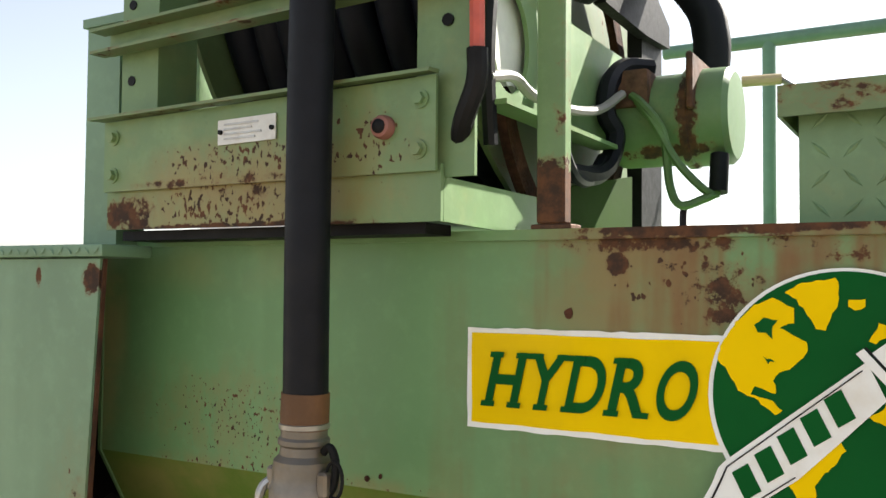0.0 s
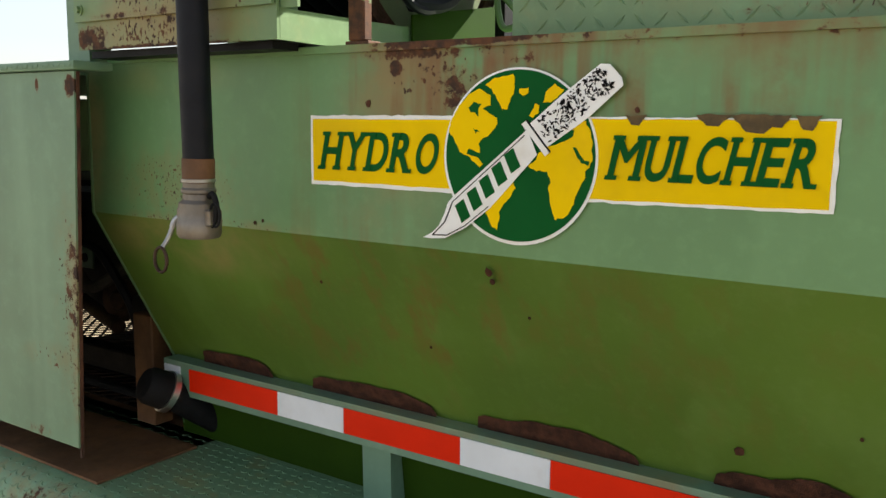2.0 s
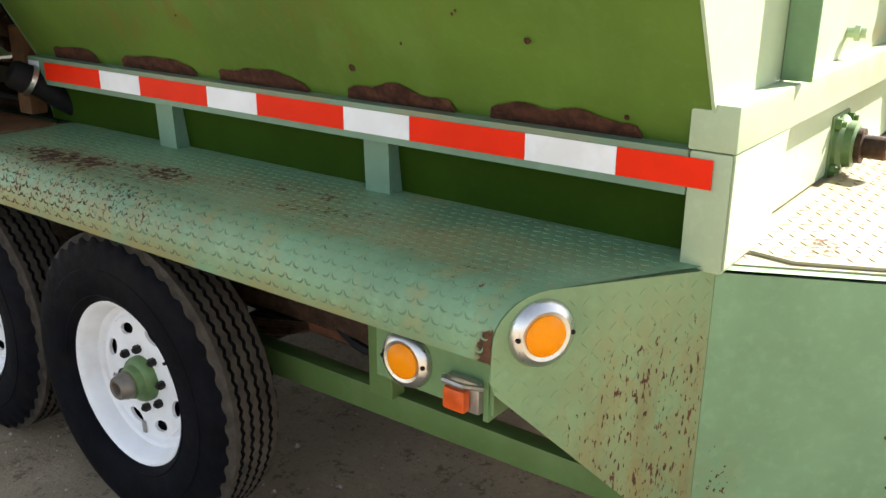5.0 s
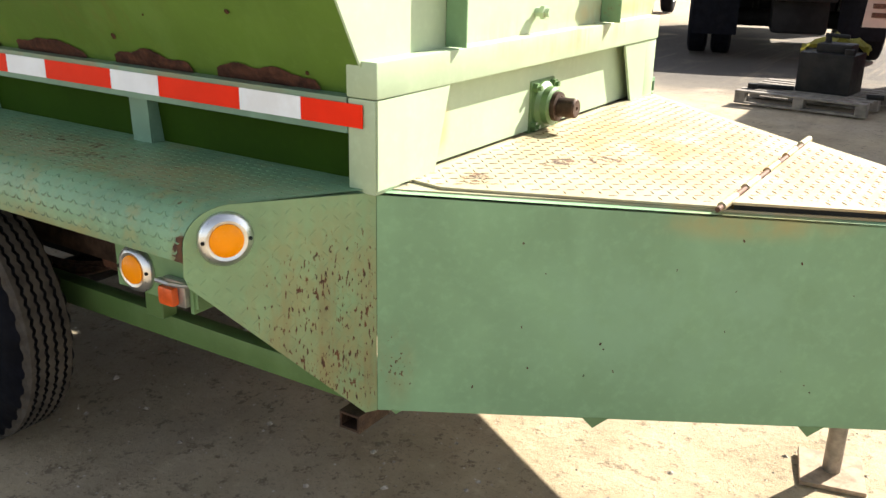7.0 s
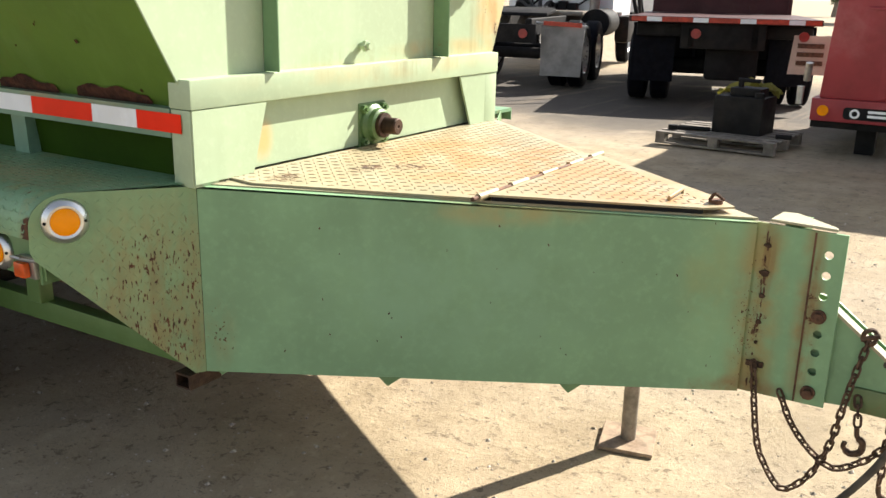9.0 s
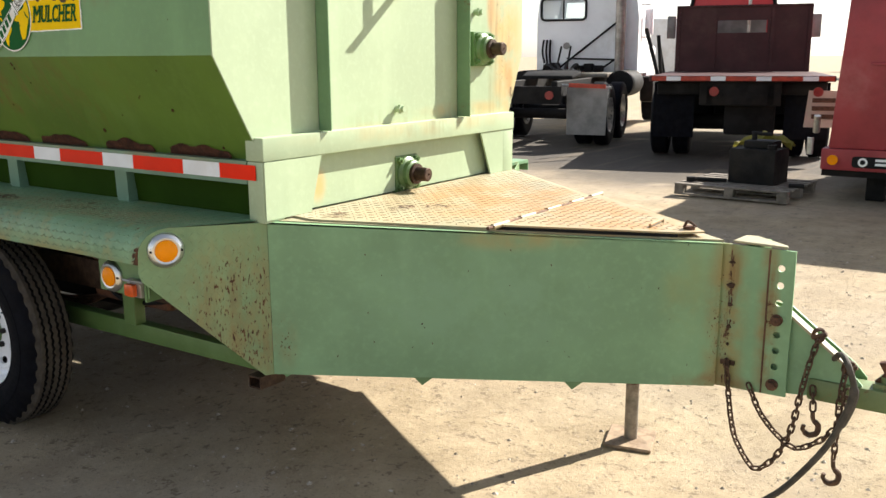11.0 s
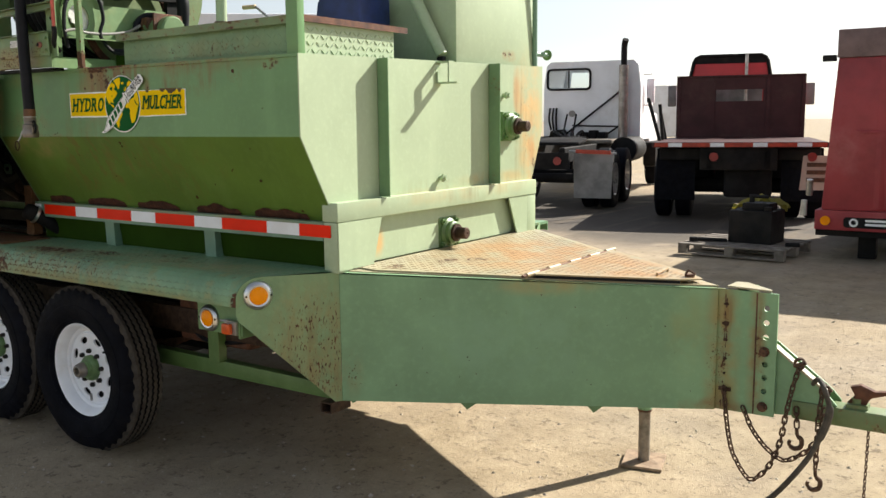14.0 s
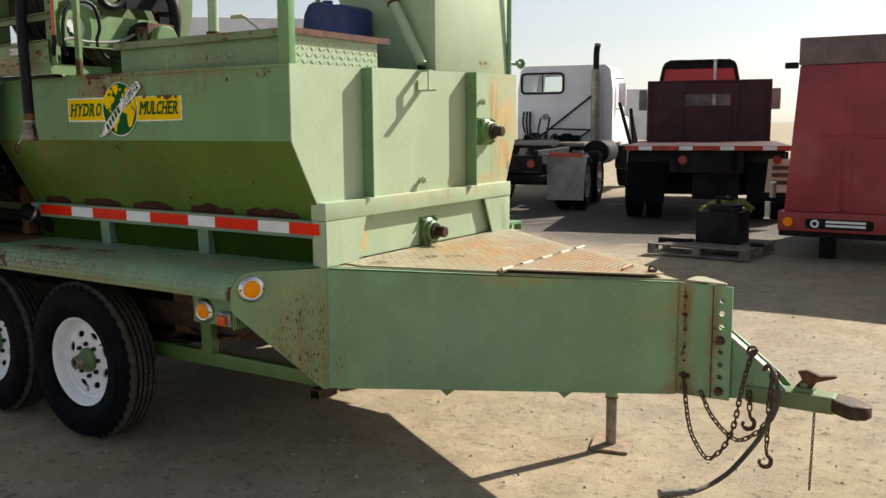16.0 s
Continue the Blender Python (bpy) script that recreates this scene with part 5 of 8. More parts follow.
piece(lambda bm: flat(bm, ragged([(XL + 0.006, 1.5835), (-1.1, 1.5815), (-1.1, 1.686), (XL + 0.006, 1.6855)], 0.0014, 0.02, 3), 0.0028), "panel", "yellow", sign, "yellow film panel")
piece(lambda bm: flat(bm, ragged([(-1.05, 1.579), (XR - 0.005, 1.5845), (XR - 0.003, 1.6875), (-1.05, 1.689)], 0.0018, 0.02, 4), 0.0028), "panel", "yellow", sign, "yellow film panel with torn upper edge")
for n, (x0, w, d) in enumerate(((-0.915, 0.03, 0.008), (-0.82, 0.045, 0.008), (-0.775, 0.06, 0.016), (-0.70, 0.03, 0.012), (-0.735, 0.03, 0.009))):
    piece(lambda bm: flat(bm, ragged([(x0, 1.694), (x0 + w * 0.3, 1.688 - d * 0.9), (x0 + w * 0.65, 1.688 - d), (x0 + w, 1.694)], 0.0025, 0.006, x0 * 50), 0.0034 + 0.0004 * n), "tear", "tear", sign)


def disc(cx, cz, rx, rz, n=72, a0=0.0):
    return [(cx + rx * math.cos(2 * math.pi * i / n), cz + rz * math.sin(2 * math.pi * i / n)) for i in range(n)]


piece(lambda bm: flat(bm, ragged(disc(GX - 0.0005, GZ - 0.001, GR + 0.0042, GR + 0.0042), 0.001, 0.01, 5), 0.0042), "globe_backing", "signwhite", sign)
globe = piece(lambda bm: flat(bm, disc(GX, GZ, GR, GR), 0.0054), "globe", "signgreen", sign, "dark green globe disc")
AMERICA = [(-.92, .42), (-.82, .59), (-.67, .73), (-.53, .79), (-.37, .71), (-.37, .59), (-.48, .55), (-.28, .45), (-.27, .38), (-.37, .26), (-.48, .20), (-.53, .13), (-.51, .03), (-.67, .08), (-.70, .01), (-.53, -.03), (-.46, -.10), (-.51, -.14), (-.64, -.03), (-.76, .02), (-.85, .13), (-.96, .28)]
ARCTIC = [(-.44, .83), (-.28, .91), (-.07, .95), (-.05, .76), (-.14, .54), (-.21, .55), (-.28, .67), (-.35, .78)]
ISLET = [(.02, .78), (.14, .79), (.14, .73), (.07, .70), (.02, .73)]
FJORDS = [(.34, .62), (.37, .74), (.48, .83), (.60, .76), (.51, .67), (.43, .62)]
ISLES = [(.16, .47), (.23, .61), (.29, .59), (.28, .50), (.21, .45)]
AFRICA = [(.16, -.10), (.27, -.01), (.41, .13), (.62, .18), (.80, .44), (.88, .42), (.94, .25), (.97, .03), (.94, -.06), (.80, -.37), (.76, -.51), (.66, -.66), (.53, -.71), (.48, -.58), (.43, -.37), (.46, -.28), (.41, -.16), (.27, -.16)]
SOUTH = [(-.44, -.58), (-.30, -.47), (-.05, -.28), (0, -.37), (-.11, -.51), (-.21, -.64), (-.25, -.88), (-.32, -.85), (-.39, -.71)]
LANDS = [AMERICA, ARCTIC, ISLET, FJORDS, ISLES, AFRICA, SOUTH]
BAY = [(-.67, .57), (-.60, .63), (-.49, .61), (-.53, .56), (-.53, .46), (-.58, .51), (-.64, .51)]
LAKE = [(-.60, .32), (-.575, .30), (-.55, .305), (-.51, .28), (-.55, .285), (-.565, .26), (-.575, .285)]
STRAIT = [(.73, .13), (.77, .12), (.87, -.02), (.94, -.03), (.92, -.08), (.84, -.05), (.77, .05)]
MIDSEA = [(.50, .21), (.60, .27), (.74, .32), (.73, .25), (.60, .19)]
SEAS = [BAY, LAKE, STRAIT, MIDSEA]
for n, land in enumerate(LANDS):
    piece(lambda bm: flat(bm, ragged([(GX + GR * x, GZ + GR * z) for x, z in land], 0.0035, 0.004, 11 + n), 0.0066), "land", "yellow", globe)
for n, water in enumerate(SEAS):
    piece(lambda bm: flat(bm, ragged([(GX + GR * x, GZ + GR * z) for x, z in water], 0.003, 0.004, 31 + n), 0.0074, 0.0006), "sea", "signgreen", globe)

# the knife: axis from tip to butt
KT, KB = Vector((-1.239, 1.506)), Vector((-0.929, 1.750))
KA = (KB - KT).normalized()
KN = Vector((-KA.y, KA.x))
KL = (KB - KT).length


def along(u, w):
    p = KT + KA * (u * KL) + KN * w
    return (p.x, p.y)


BLADE = [(0, 0), (0.05, -0.0035), (0.092, -0.002), (0.14, 0.0065), (0.179, 0.0158), (0.205, 0.0175), (0.62, 0.020), (0.598, -0.0175), (0.45, -0.026), (0.32, -0.033), (0.187, -0.032), (0.083, -0.0236), (0.03, -0.010)]
knife = piece(lambda bm: flat(bm, [along(u, w) for u, w in BLADE], 0.0084), "knife_blade", "signwhite", sign, "white knife blade with dark lettering bars")
piece(lambda bm: flat(bm, [along(u, w) for u, w in ((0.045, -0.006), (0.12, -0.0035), (0.165, 0.0055), (0.197, 0.0125), (0.60, 0.0165), (0.60, 0.0153), (0.199, 0.0112), (0.169, 0.0042), (0.124, -0.005), (0.05, -0.0078))], 0.0092, 0.0006), "outline", "black", knife)
piece(lambda bm: flat(bm, [along(u, w) for u, w in ((0.045, -0.006), (0.10, -0.0215), (0.19, -0.0285), (0.32, -0.0292), (0.32, -0.0304), (0.188, -0.0298), (0.097, -0.0228), (0.042, -0.0075))], 0.0092, 0.0006), "outline", "black", knife)
piece(lambda bm: flat(bm, [along(u, w) for u, w in ((0.637, 0.0237), (0.80, 0.0245), (0.975, 0.0215), (1.0, 0.012), (1.006, -0.012), (0.995, -0.0215), (0.834, -0.0245), (0.647, -0.0185))], 0.0084), "knife_handle", "signwhite", sign)
grip = bmesh.new()
rnd = random.Random(4)
for i in range(260):
    u, w = 0.66 + 0.312 * rnd.random() ** 0.75, rnd.uniform(-0.0165, 0.0195)
    a, l = rnd.uniform(0, 3.14), rnd.uniform(0.0016, 0.0042)
    c = Vector(along(u, w))
    d, e = Vector((math.cos(a), math.sin(a))) * l, Vector((-math.sin(a), math.cos(a))) * l * rnd.uniform(0.25, 0.6)
    flat(grip, [tuple(c + d), tuple(c + e), tuple(c - d), tuple(c - e)], 0.0094, 0.0006)
part("grip_pattern", grip, "black", knife, kind="stuff")
piece(lambda bm: flat(bm, [along(u, w) for u, w in ((0.613, 0.031), (0.634, 0.031), (0.642, -0.027), (0.622, -0.027))], 0.0092), "knife_guard", "signwhite", knife)
piece(lambda bm: flat(bm, [along(u, w) for u, w in ((0.636, 0.031), (0.641, 0.031), (0.649, -0.027), (0.644, -0.027))], 0.0092), "outline", "black", knife)
for i in range(5):
    u0, w0 = 0.185 + i * 0.072, -0.0095 + i * 0.0022
    piece(lambda bm: flat(bm, [along(u0, w0 - 0.0135), along(u0 + 0.047, w0 - 0.0145), along(u0 + 0.062, w0 + 0.0135), along(u0 + 0.015, w0 + 0.0145)], 0.0092, 0.0006), "bar", "signgreen", knife)


SERIFS = {"H": (0, 1, 2, 3), "Y": (2, 3, 4), "D": (0, 2), "R": (0, 2, 1), "M": (0, 1, 2, 3), "U": (2, 3), "L": (0, 2), "E": (0, 2)}


def letter(text, x0, x1, z0, z1, depth):
    """One slanted capital in the built-in font, filling its cell, with slab feet."""
    cu = bpy.data.curves.new("letters", "FONT")
    cu.body = text
    cu.offset = 0.0 if text == "M" else 0.022
    cu.extrude = 0.01
    ob = bpy.data.objects.new("letters", cu)
    scene.collection.objects.link(ob)
    me = bpy.data.meshes.new_from_object(ob.evaluated_get(bpy.context.evaluated_depsgraph_get()))
    bpy.data.objects.remove(ob)
    co = [v.co.copy() for v in me.vertices]
    ax, bx = min(c.x for c in co), max(c.x for c in co)
    az, bz = min(c.y for c in co), max(c.y for c in co)
    off = base_of(sign)
    lean = 0.22
    for v, c in zip(me.vertices, co):
        u, w = (c.x - ax) / (bx - ax), (c.y - az) / (bz - az)
        v.co = Vector((x0 + u * (x1 - x0) + lean * w * (z1 - z0), SY - depth - 0.0006 + 0.0006 * (1 if c.z < 0 else -1), z0 + w * (z1 - z0))) - off
    me.materials.clear()
    me.materials.append(MAT["signgreen"])
    glyph = new("letter", me)
    glyph.parent = sign
    tagged(glyph, "dark green slanted capital " + text)
    W, H = x1 - x0, z1 - z0
    if text == "M":
        for k in (-1, 1):
            stroke = new("stroke", me.copy())
            stroke.data.transform(Matrix.Translation((0.0013 * k, -0.0006 - 0.0003 * k, 0)))
            stroke.parent = glyph
    for s in SERIFS.get(text, ()):
        u = 0.5 if text == "Y" and s == 4 else (0.1, 0.9, 0.1, 0.9, 0.5)[s]
        w = 0.0 if s in (0, 1, 4) else 1.0
        cz = z0 + w * H + (0.052 if w == 0 else -0.052) * H
        cx = x0 + u * W + lean * (cz - z0)
        k, h = 0.155 * W + 0.002, 0.05 * H
        piece(lambda bm: flat(bm, [(cx - k, cz - h), (cx + k, cz - h), (cx + k + lean * 2 * h, cz + h), (cx - k + lean * 2 * h, cz + h)], depth + (0.0030 if text in "MLHR" else 0.0026), 0.0006), "serif", "signgreen", glyph)


def words(text, x0, x1, z0, z1, depth, wide):
    total = sum(wide.get(c, 1.0) for c in text)
    gap = 0.2
    unit = (x1 - x0 - 0.22 * (z1 - z0)) / (total + gap * (len(text) - 1) - 0.18 * text.count("L"))
    x = x0
    for c in text:
        w = wide.get(c, 1.0) * unit
        letter(c, x, x + w, z0, z1, depth)
        x += w + (0.02 if c == "L" else gap) * unit


words("HYDRO", -1.456, -1.208, 1.603, 1.665, 0.0042, {})
words("MULCHER", -0.937, -0.664, 1.608, 1.667, 0.0042, {"M": 1.3, "L": 0.85, "E": 0.85})

# ---- engine bay behind the tank ----
bay = thing("engine_bay", (-2.8, -0.26, 0.95), "green sheet metal engine bay with a closed side door", "engine bay")
piece(lambda bm: (prism(bm, [(-3.7, -0.272, 1.015), (-2.021, -0.272, 1.022), (-1.9735, -0.272, 1.771), (-3.7, -0.272, 1.771)], (0, 0.004, 0))), "bay_door", "door", bay, "faded green door with rust spots down its edge")
piece(lambda bm: prism(bm, [(-2.024, -0.2675, 1.0), (-2.019, -0.2675, 1.0), (-1.9715, -0.2675, 1.771), (-1.9765, -0.2675, 1.771)], (0, 0.006, 0)), "door_edge", "rustbrown", bay, "rusted folded door edge")
piece(lambda bm: (box(bm, -3.7, -1.955, -0.285, -0.2, 1.773, 1.79), bevel(bm, 0.004)), "top_rim", "door", bay)
lugs("raised_tread", "door", bay, lambda u, v: (Vector((u, -0.286, v)), Vector((1, 0, 0)), Vector((0, 0, 1)), Vector((0, -1, 0))), (-3.0, -1.96), (1.772, 1.79), 0.018, None, (0.014, 0.004, 0.001))
piece(lambda bm: box(bm, -3.7, -2.13, -0.2, 1.9, 1.772, 1.788), "bay_roof", "door", bay)
piece(lambda bm: box(bm, -3.72, -3.7, -0.27, 1.9, 0.95, 1.76), "bay_end", "frame", bay)
piece(lambda bm: box(bm, -3.7, -2.13, 1.88, 1.9, 1.32, 1.772), "far_wall", "frame", bay)
for x0, x1, y0, y1 in ((-3.7, -2.0, 0.0, 0.1), (-3.7, -2.0, 1.8, 1.88), (-2.3, -2.0, 0.1, 1.8)):
    piece(lambda bm: box(bm, x0, x1, y0, y1, 0.93, 0.945), "bay_floor", "brown", bay)


def floor_mesh(bm):
    for i in range(64):
        c = -5.3 + i * 0.05
        for s in (1, -1):
            ends = [(c, 0.1), (c + 1.7, 1.8)] if s > 0 else [(c + 1.7, 0.1), (c, 1.8)]
            (xa, ya), (xb, yb) = ends
            lo, hi = -3.68, -2.32
            f = lambda x: ya + (x - xa) * (yb - ya) / (xb - xa)
            x0, x1 = max(min(xa, xb), lo), min(max(xa, xb), hi)
            if x1 - x0 > 0.05:
                prism(bm, [(x0, f(x0), 0.935 + 0.003 * s), (x1, f(x1), 0.935 + 0.003 * s), (x1 - 0.007, f(x1) + s * 0.007, 0.935 + 0.003 * s), (x0 - 0.007, f(x0) + s * 0.007, 0.935 + 0.003 * s)], (0, 0, 0.003))


floor_bm = bmesh.new()
floor_mesh(floor_bm)
part("floor_mesh", floor_bm, "darkiron", bay, "expanded metal floor mesh", "stuff")
piece(lambda bm: box(bm, -3.7, -1.99, -0.255, -0.002, 0.9465, 0.952), "shelf", "brown", bay, "dirt covered shelf")
piece(lambda bm: (box(bm, -2.25, -2.18, 0.03, 0.085, 0.95, 1.22), bevel(bm, 0.003, 1)), "bay_post", "brown", bay, "rust brown post")


def mesh_screen(bm):
    for i in range(60):
        x = -3.6 + i * 0.026
        for s in (1, -1):
            a, b = Vector((x, 1.86, 0.96)), Vector((x + s * 0.2, 1.86, 1.30))
            d = (b - a).normalized()
            n = Vector((d.z, 0, -d.x)) * 0.003
            prism(bm, [a + n, b + n, b - n, a - n], (0, 0.003, 0))


part_bm = bmesh.new()
mesh_screen(part_bm)
part("mesh_screen", part_bm, "black", bay, "expanded metal screen", "stuff")
engine = thing("engine", (-2.75, 0.7, 0.95), "dark oily engine with hoses inside the bay", "engine")
piece(lambda bm: (box(bm, -3.3, -2.35, 0.36, 1.1, 1.07, 1.5), bevel(bm, 0.03)), "block", "black", engine)
piece(lambda bm: (box(bm, -2.9, -2.3, 0.22, 0.355, 1.16, 1.48), bevel(bm, 0.02)), "manifold", "black", engine)
# black box added to fill the dark right side of the door gap
piece(lambda bm: (box(bm, -2.44, -2.24, 0.16, 0.34, 0.952, 1.22), bevel(bm, 0.015)), "dark_fill_box", "black", engine)
piece(lambda bm: lathe(bm, (-2.5, 0.19, 1.2), (0.3, -1, 0), [(0, 0), (0.055, 0), (0.06, 0.006), (0.06, 0.022), (0.03, 0.026), (0.022, 0.04), (0, 0.04)], 24), "pulley", "darkiron", engine)
piece(lambda bm: tube(bm, smooth_line([(-2.72, 0.16, 1.33), (-2.63, 0.13, 1.27), (-2.58, 0.13, 1.235), (-2.53, 0.14, 1.245), (-2.47, 0.19, 1.30)]), 0.017), "coolant_hose", "dustycable", engine, "dusty grey hose")
piece(lambda bm: tube(bm, smooth_line([(-2.66, 0.17, 1.42), (-2.6, 0.13, 1.36), (-2.52, 0.13, 1.33), (-2.46, 0.17, 1.2), (-2.45, 0.19, 1.1)]), 0.012), "coolant_hose", "rubber", engine)
piece(lambda bm: rod(bm, (-2.7, 0.19, 1.17), (-2.48, 0.15, 1.13), 0.02), "oil_filter", "darkiron", engine)
bracket = piece(lambda bm: (box(bm, -2.735, -2.66, 0.2, 0.207, 1.262, 1.322), bevel(bm, 0.002, 1)), "bracket", "rail", engine, "small green bracket")
piece(lambda bm: rod(bm, (-2.697, 0.201, 1.292), (-2.697, 0.1965, 1.292), 0.013, 12), "bolt", "black", bracket)
piece(lambda bm: (box(bm, -3.6, -2.24, 0.15, 0.2, 1.0, 1.062), bevel(bm, 0.004, 1)), "side_rail", "black", engine, "dark engine bearer")
piece(lambda bm: (box(bm, -3.6, -2.24, 0.13, 0.16, 0.952, 0.972), bevel(bm, 0.004, 1)), "foot_rail", "black", engine)
for x in (-3.3, -2.36):
    piece(lambda bm: box(bm, x - 0.03, x + 0.03, 0.161, 0.199, 0.94, 1.0), "mount", "black", engine)

# capped outlet beside the rail
outlet = thing("outlet_cap", (-2.04, -0.05, 0.95), "black capped outlet pipe with a clamp", "pipe")
piece(lambda bm: rod(bm, (-2.00, 0.12, 0.96), (-2.045, -0.03, 1.075), 0.036), "outlet_pipe", "black", outlet)
piece(lambda bm: lathe(bm, (-2.045, -0.03, 1.075), (-0.25, -0.8, 0.45), [(0.0, -0.01), (0.041, -0.01), (0.044, 0.0), (0.042, 0.05), (0.035, 0.062), (0.018, 0.066), (0, 0.06)], 20), "cap", "blackpaint", outlet)
piece(lambda bm: lathe(bm, (-2.045, -0.03, 1.075), (-0.25, -0.8, 0.45), [(0.042, -0.005), (0.0475, -0.004), (0.0475, 0.01), (0.042, 0.011)], 20), "clamp_band", "chrome", outlet)

# ---- hose reel on the tank top ----
reel = thing("hose_reel", (-1.73, 0.25, 1.815), "rusty green steel hose reel wound with black rubber hose", "hose reel")


def reel_base(bm):
    prism(bm, [(-1.998, -0.243, 1.811), (-1.468, -0.243, 1.809), (-1.468, -0.243, 1.872), (-1.998, -0.243, 1.872)], (0, 0.006, 0))


# black strips set in the gap under the base as its shadow
piece(lambda bm: box(bm, -1.99, -1.50, -0.222, -0.163, 1.797, 1.81), "base_shadow_strip", "black", reel, "black strip for the shadow under the base")
piece(lambda bm: box(bm, -1.99, -1.48, -0.05, 0.58, 1.794, 1.81), "base_shadow_strip", "black", reel)
piece(reel_base, "reel_base", "panel", reel, "folded green base, bottom edge eaten by rust")
piece(lambda bm: prism(bm, [(-1.474, -0.236, 1.809), (-1.474, 0.6, 1.793), (-1.474, 0.6, 1.856), (-1.474, -0.236, 1.858)], (0.006, 0, 0)), "base_side", "panel", reel)
piece(lambda bm: prism(bm, [(-1.998, -0.236, 1.853), (-1.475, -0.236, 1.853), (-1.475, 0.6, 1.853), (-1.998, 0.6, 1.853)], (0, 0, 0.005)), "base_floor", "panel", reel)


def reel_panel(bm):
    prism(bm, [(-1.995, -0.252, 1.862), (-1.470, -0.252, 1.863), (-1.470, -0.252, 1.967), (-1.995, -0.252, 1.957)], (0, 0.005, 0))


def panel_lip(bm):
    prism(bm, [(-2.003, -0.275, 1.957), (-1.470, -0.268, 1.968), (-1.470, -0.245, 1.970), (-2.003, -0.245, 1.959)], (0, 0, 0.004))


panel = piece(reel_panel, "reel_panel", "panel", reel, "green control panel pitted with rust")
piece(panel_lip, "panel_lip", "lidrim", panel, "rusted lip along the panel's top")
plate = piece(lambda bm: (prism(bm, [(-1.783, -0.255, 1.911), (-1.690, -0.255, 1.913), (-1.690, -0.255, 1.944), (-1.783, -0.255, 1.942)], (0, 0.002, 0))), "data_plate", "plate", panel, "worn aluminium data plate")
for i in range(4):
    w = (0.05, 0.06, 0.045, 0.055)[i]
    z = 1.917 + i * 0.006
    piece(lambda bm: prism(bm, [(-1.772, -0.2562, z), (-1.772 + w, -0.2562, z + 0.0005), (-1.772 + w, -0.2562, z + 0.0028), (-1.772, -0.2562, z + 0.0023)], (0, 0.001, 0)), "bar", "steel", panel)
for x in (-1.778, -1.695):
    piece(lambda bm: rod(bm, (x, -0.254, 1.927), (x, -0.258, 1.927), 0.003, 8), "rivet", "black", panel)
button = piece(lambda bm: lathe(bm, (-1.535, -0.252, 1.914), (0, -1, 0), [(0.0135, 0), (0.0135, 0.008), (0.0115, 0.012), (0.008, 0.013), (0.008, 0.008)], 20), "button_guard", "pink", panel, "faded pink rubber button guard")
piece(lambda bm: lathe(bm, (-1.535, -0.252, 1.914), (0, -1, 0), [(0.008, 0.006), (0.008, 0.015), (0.005, 0.017), (0, 0.0175)], 16), "button", "black", panel, "black push button")
for x, z in ((-1.489, 1.942), (-1.491, 1.887), (-1.975, 1.935), (-1.976, 1.884)):
    piece(lambda bm: (rod(bm, (x, -0.252, z), (x, -0.2545, z), 0.0105, 16), rod(bm, (x, -0.2545, z), (x, -0.261, z), 0.007, 6)), "bolt", "panel", panel)


def upright(bm, x0, x1, y, z0, z1, side):
    box(bm, x0, x1, y, y + 0.006, z0, z1)
    if side < 0:
        box(bm, x0, x0 + 0.006, y + 0.006, y + 0.07, z0, z1)
    else:
        box(bm, x1 - 0.006, x1, y + 0.006, y + 0.07, z0, z1)


piece(lambda bm: upright(bm, -1.982, -1.912, -0.236, 1.858, 2.5, 1), "upright", "panel", reel)
piece(lambda bm: upright(bm, -1.505, -1.432, -0.234, 1.858, 2.5, -1), "upright", "panel", reel)
piece(lambda bm: box(bm, -2.1, -2.03, -0.20, -0.15, 1.79, 2.115), "side_stay", "door", reel)
piece(lambda bm: (box(bm, -2.106, -2.0, -0.205, -0.145, 2.115, 2.128)), "stay_cap", "door", reel)


def cross_angle(bm, z):
    prism(bm, [(-1.995, -0.246, z), (-1.43, -0.246, z + 0.017), (-1.43, -0.246, z + 0.047), (-1.995, -0.246, z + 0.03)], (0, 0.006, 0))


angle_bar = piece(lambda bm: cross_angle(bm, 2.051), "cross_angle", "panel", reel, "angle iron bar with rusted lips")
for d in (0.0, 0.03):
    z = 2.049 + d
    piece(lambda bm: prism(bm, [(-2.005, -0.272, z), (-1.43, -0.272, z + 0.017), (-1.43, -0.247, z + 0.017), (-2.005, -0.247, z)], (0, 0, 0.004)), "lip", "lidrim", angle_bar, "rusted lip")
for x, z in ((-1.962, 2.015), (-1.962, 2.12), (-1.465, 2.03), (-1.465, 2.15)):
    piece(lambda bm: rod(bm, (x, -0.233, z), (x, -0.2375, z), 0.007, 12), "bolt_hole", "black", reel)

RC = (0.27, 2.27)  # reel axis


def flange(bm, x, r0, r1):
    lathe(bm, (x, RC[0], RC[1]), (1, 0, 0), [(r0, 0), (r1, 0), (r1, 0.008), (r0, 0.008), (r0, 0)], 64)


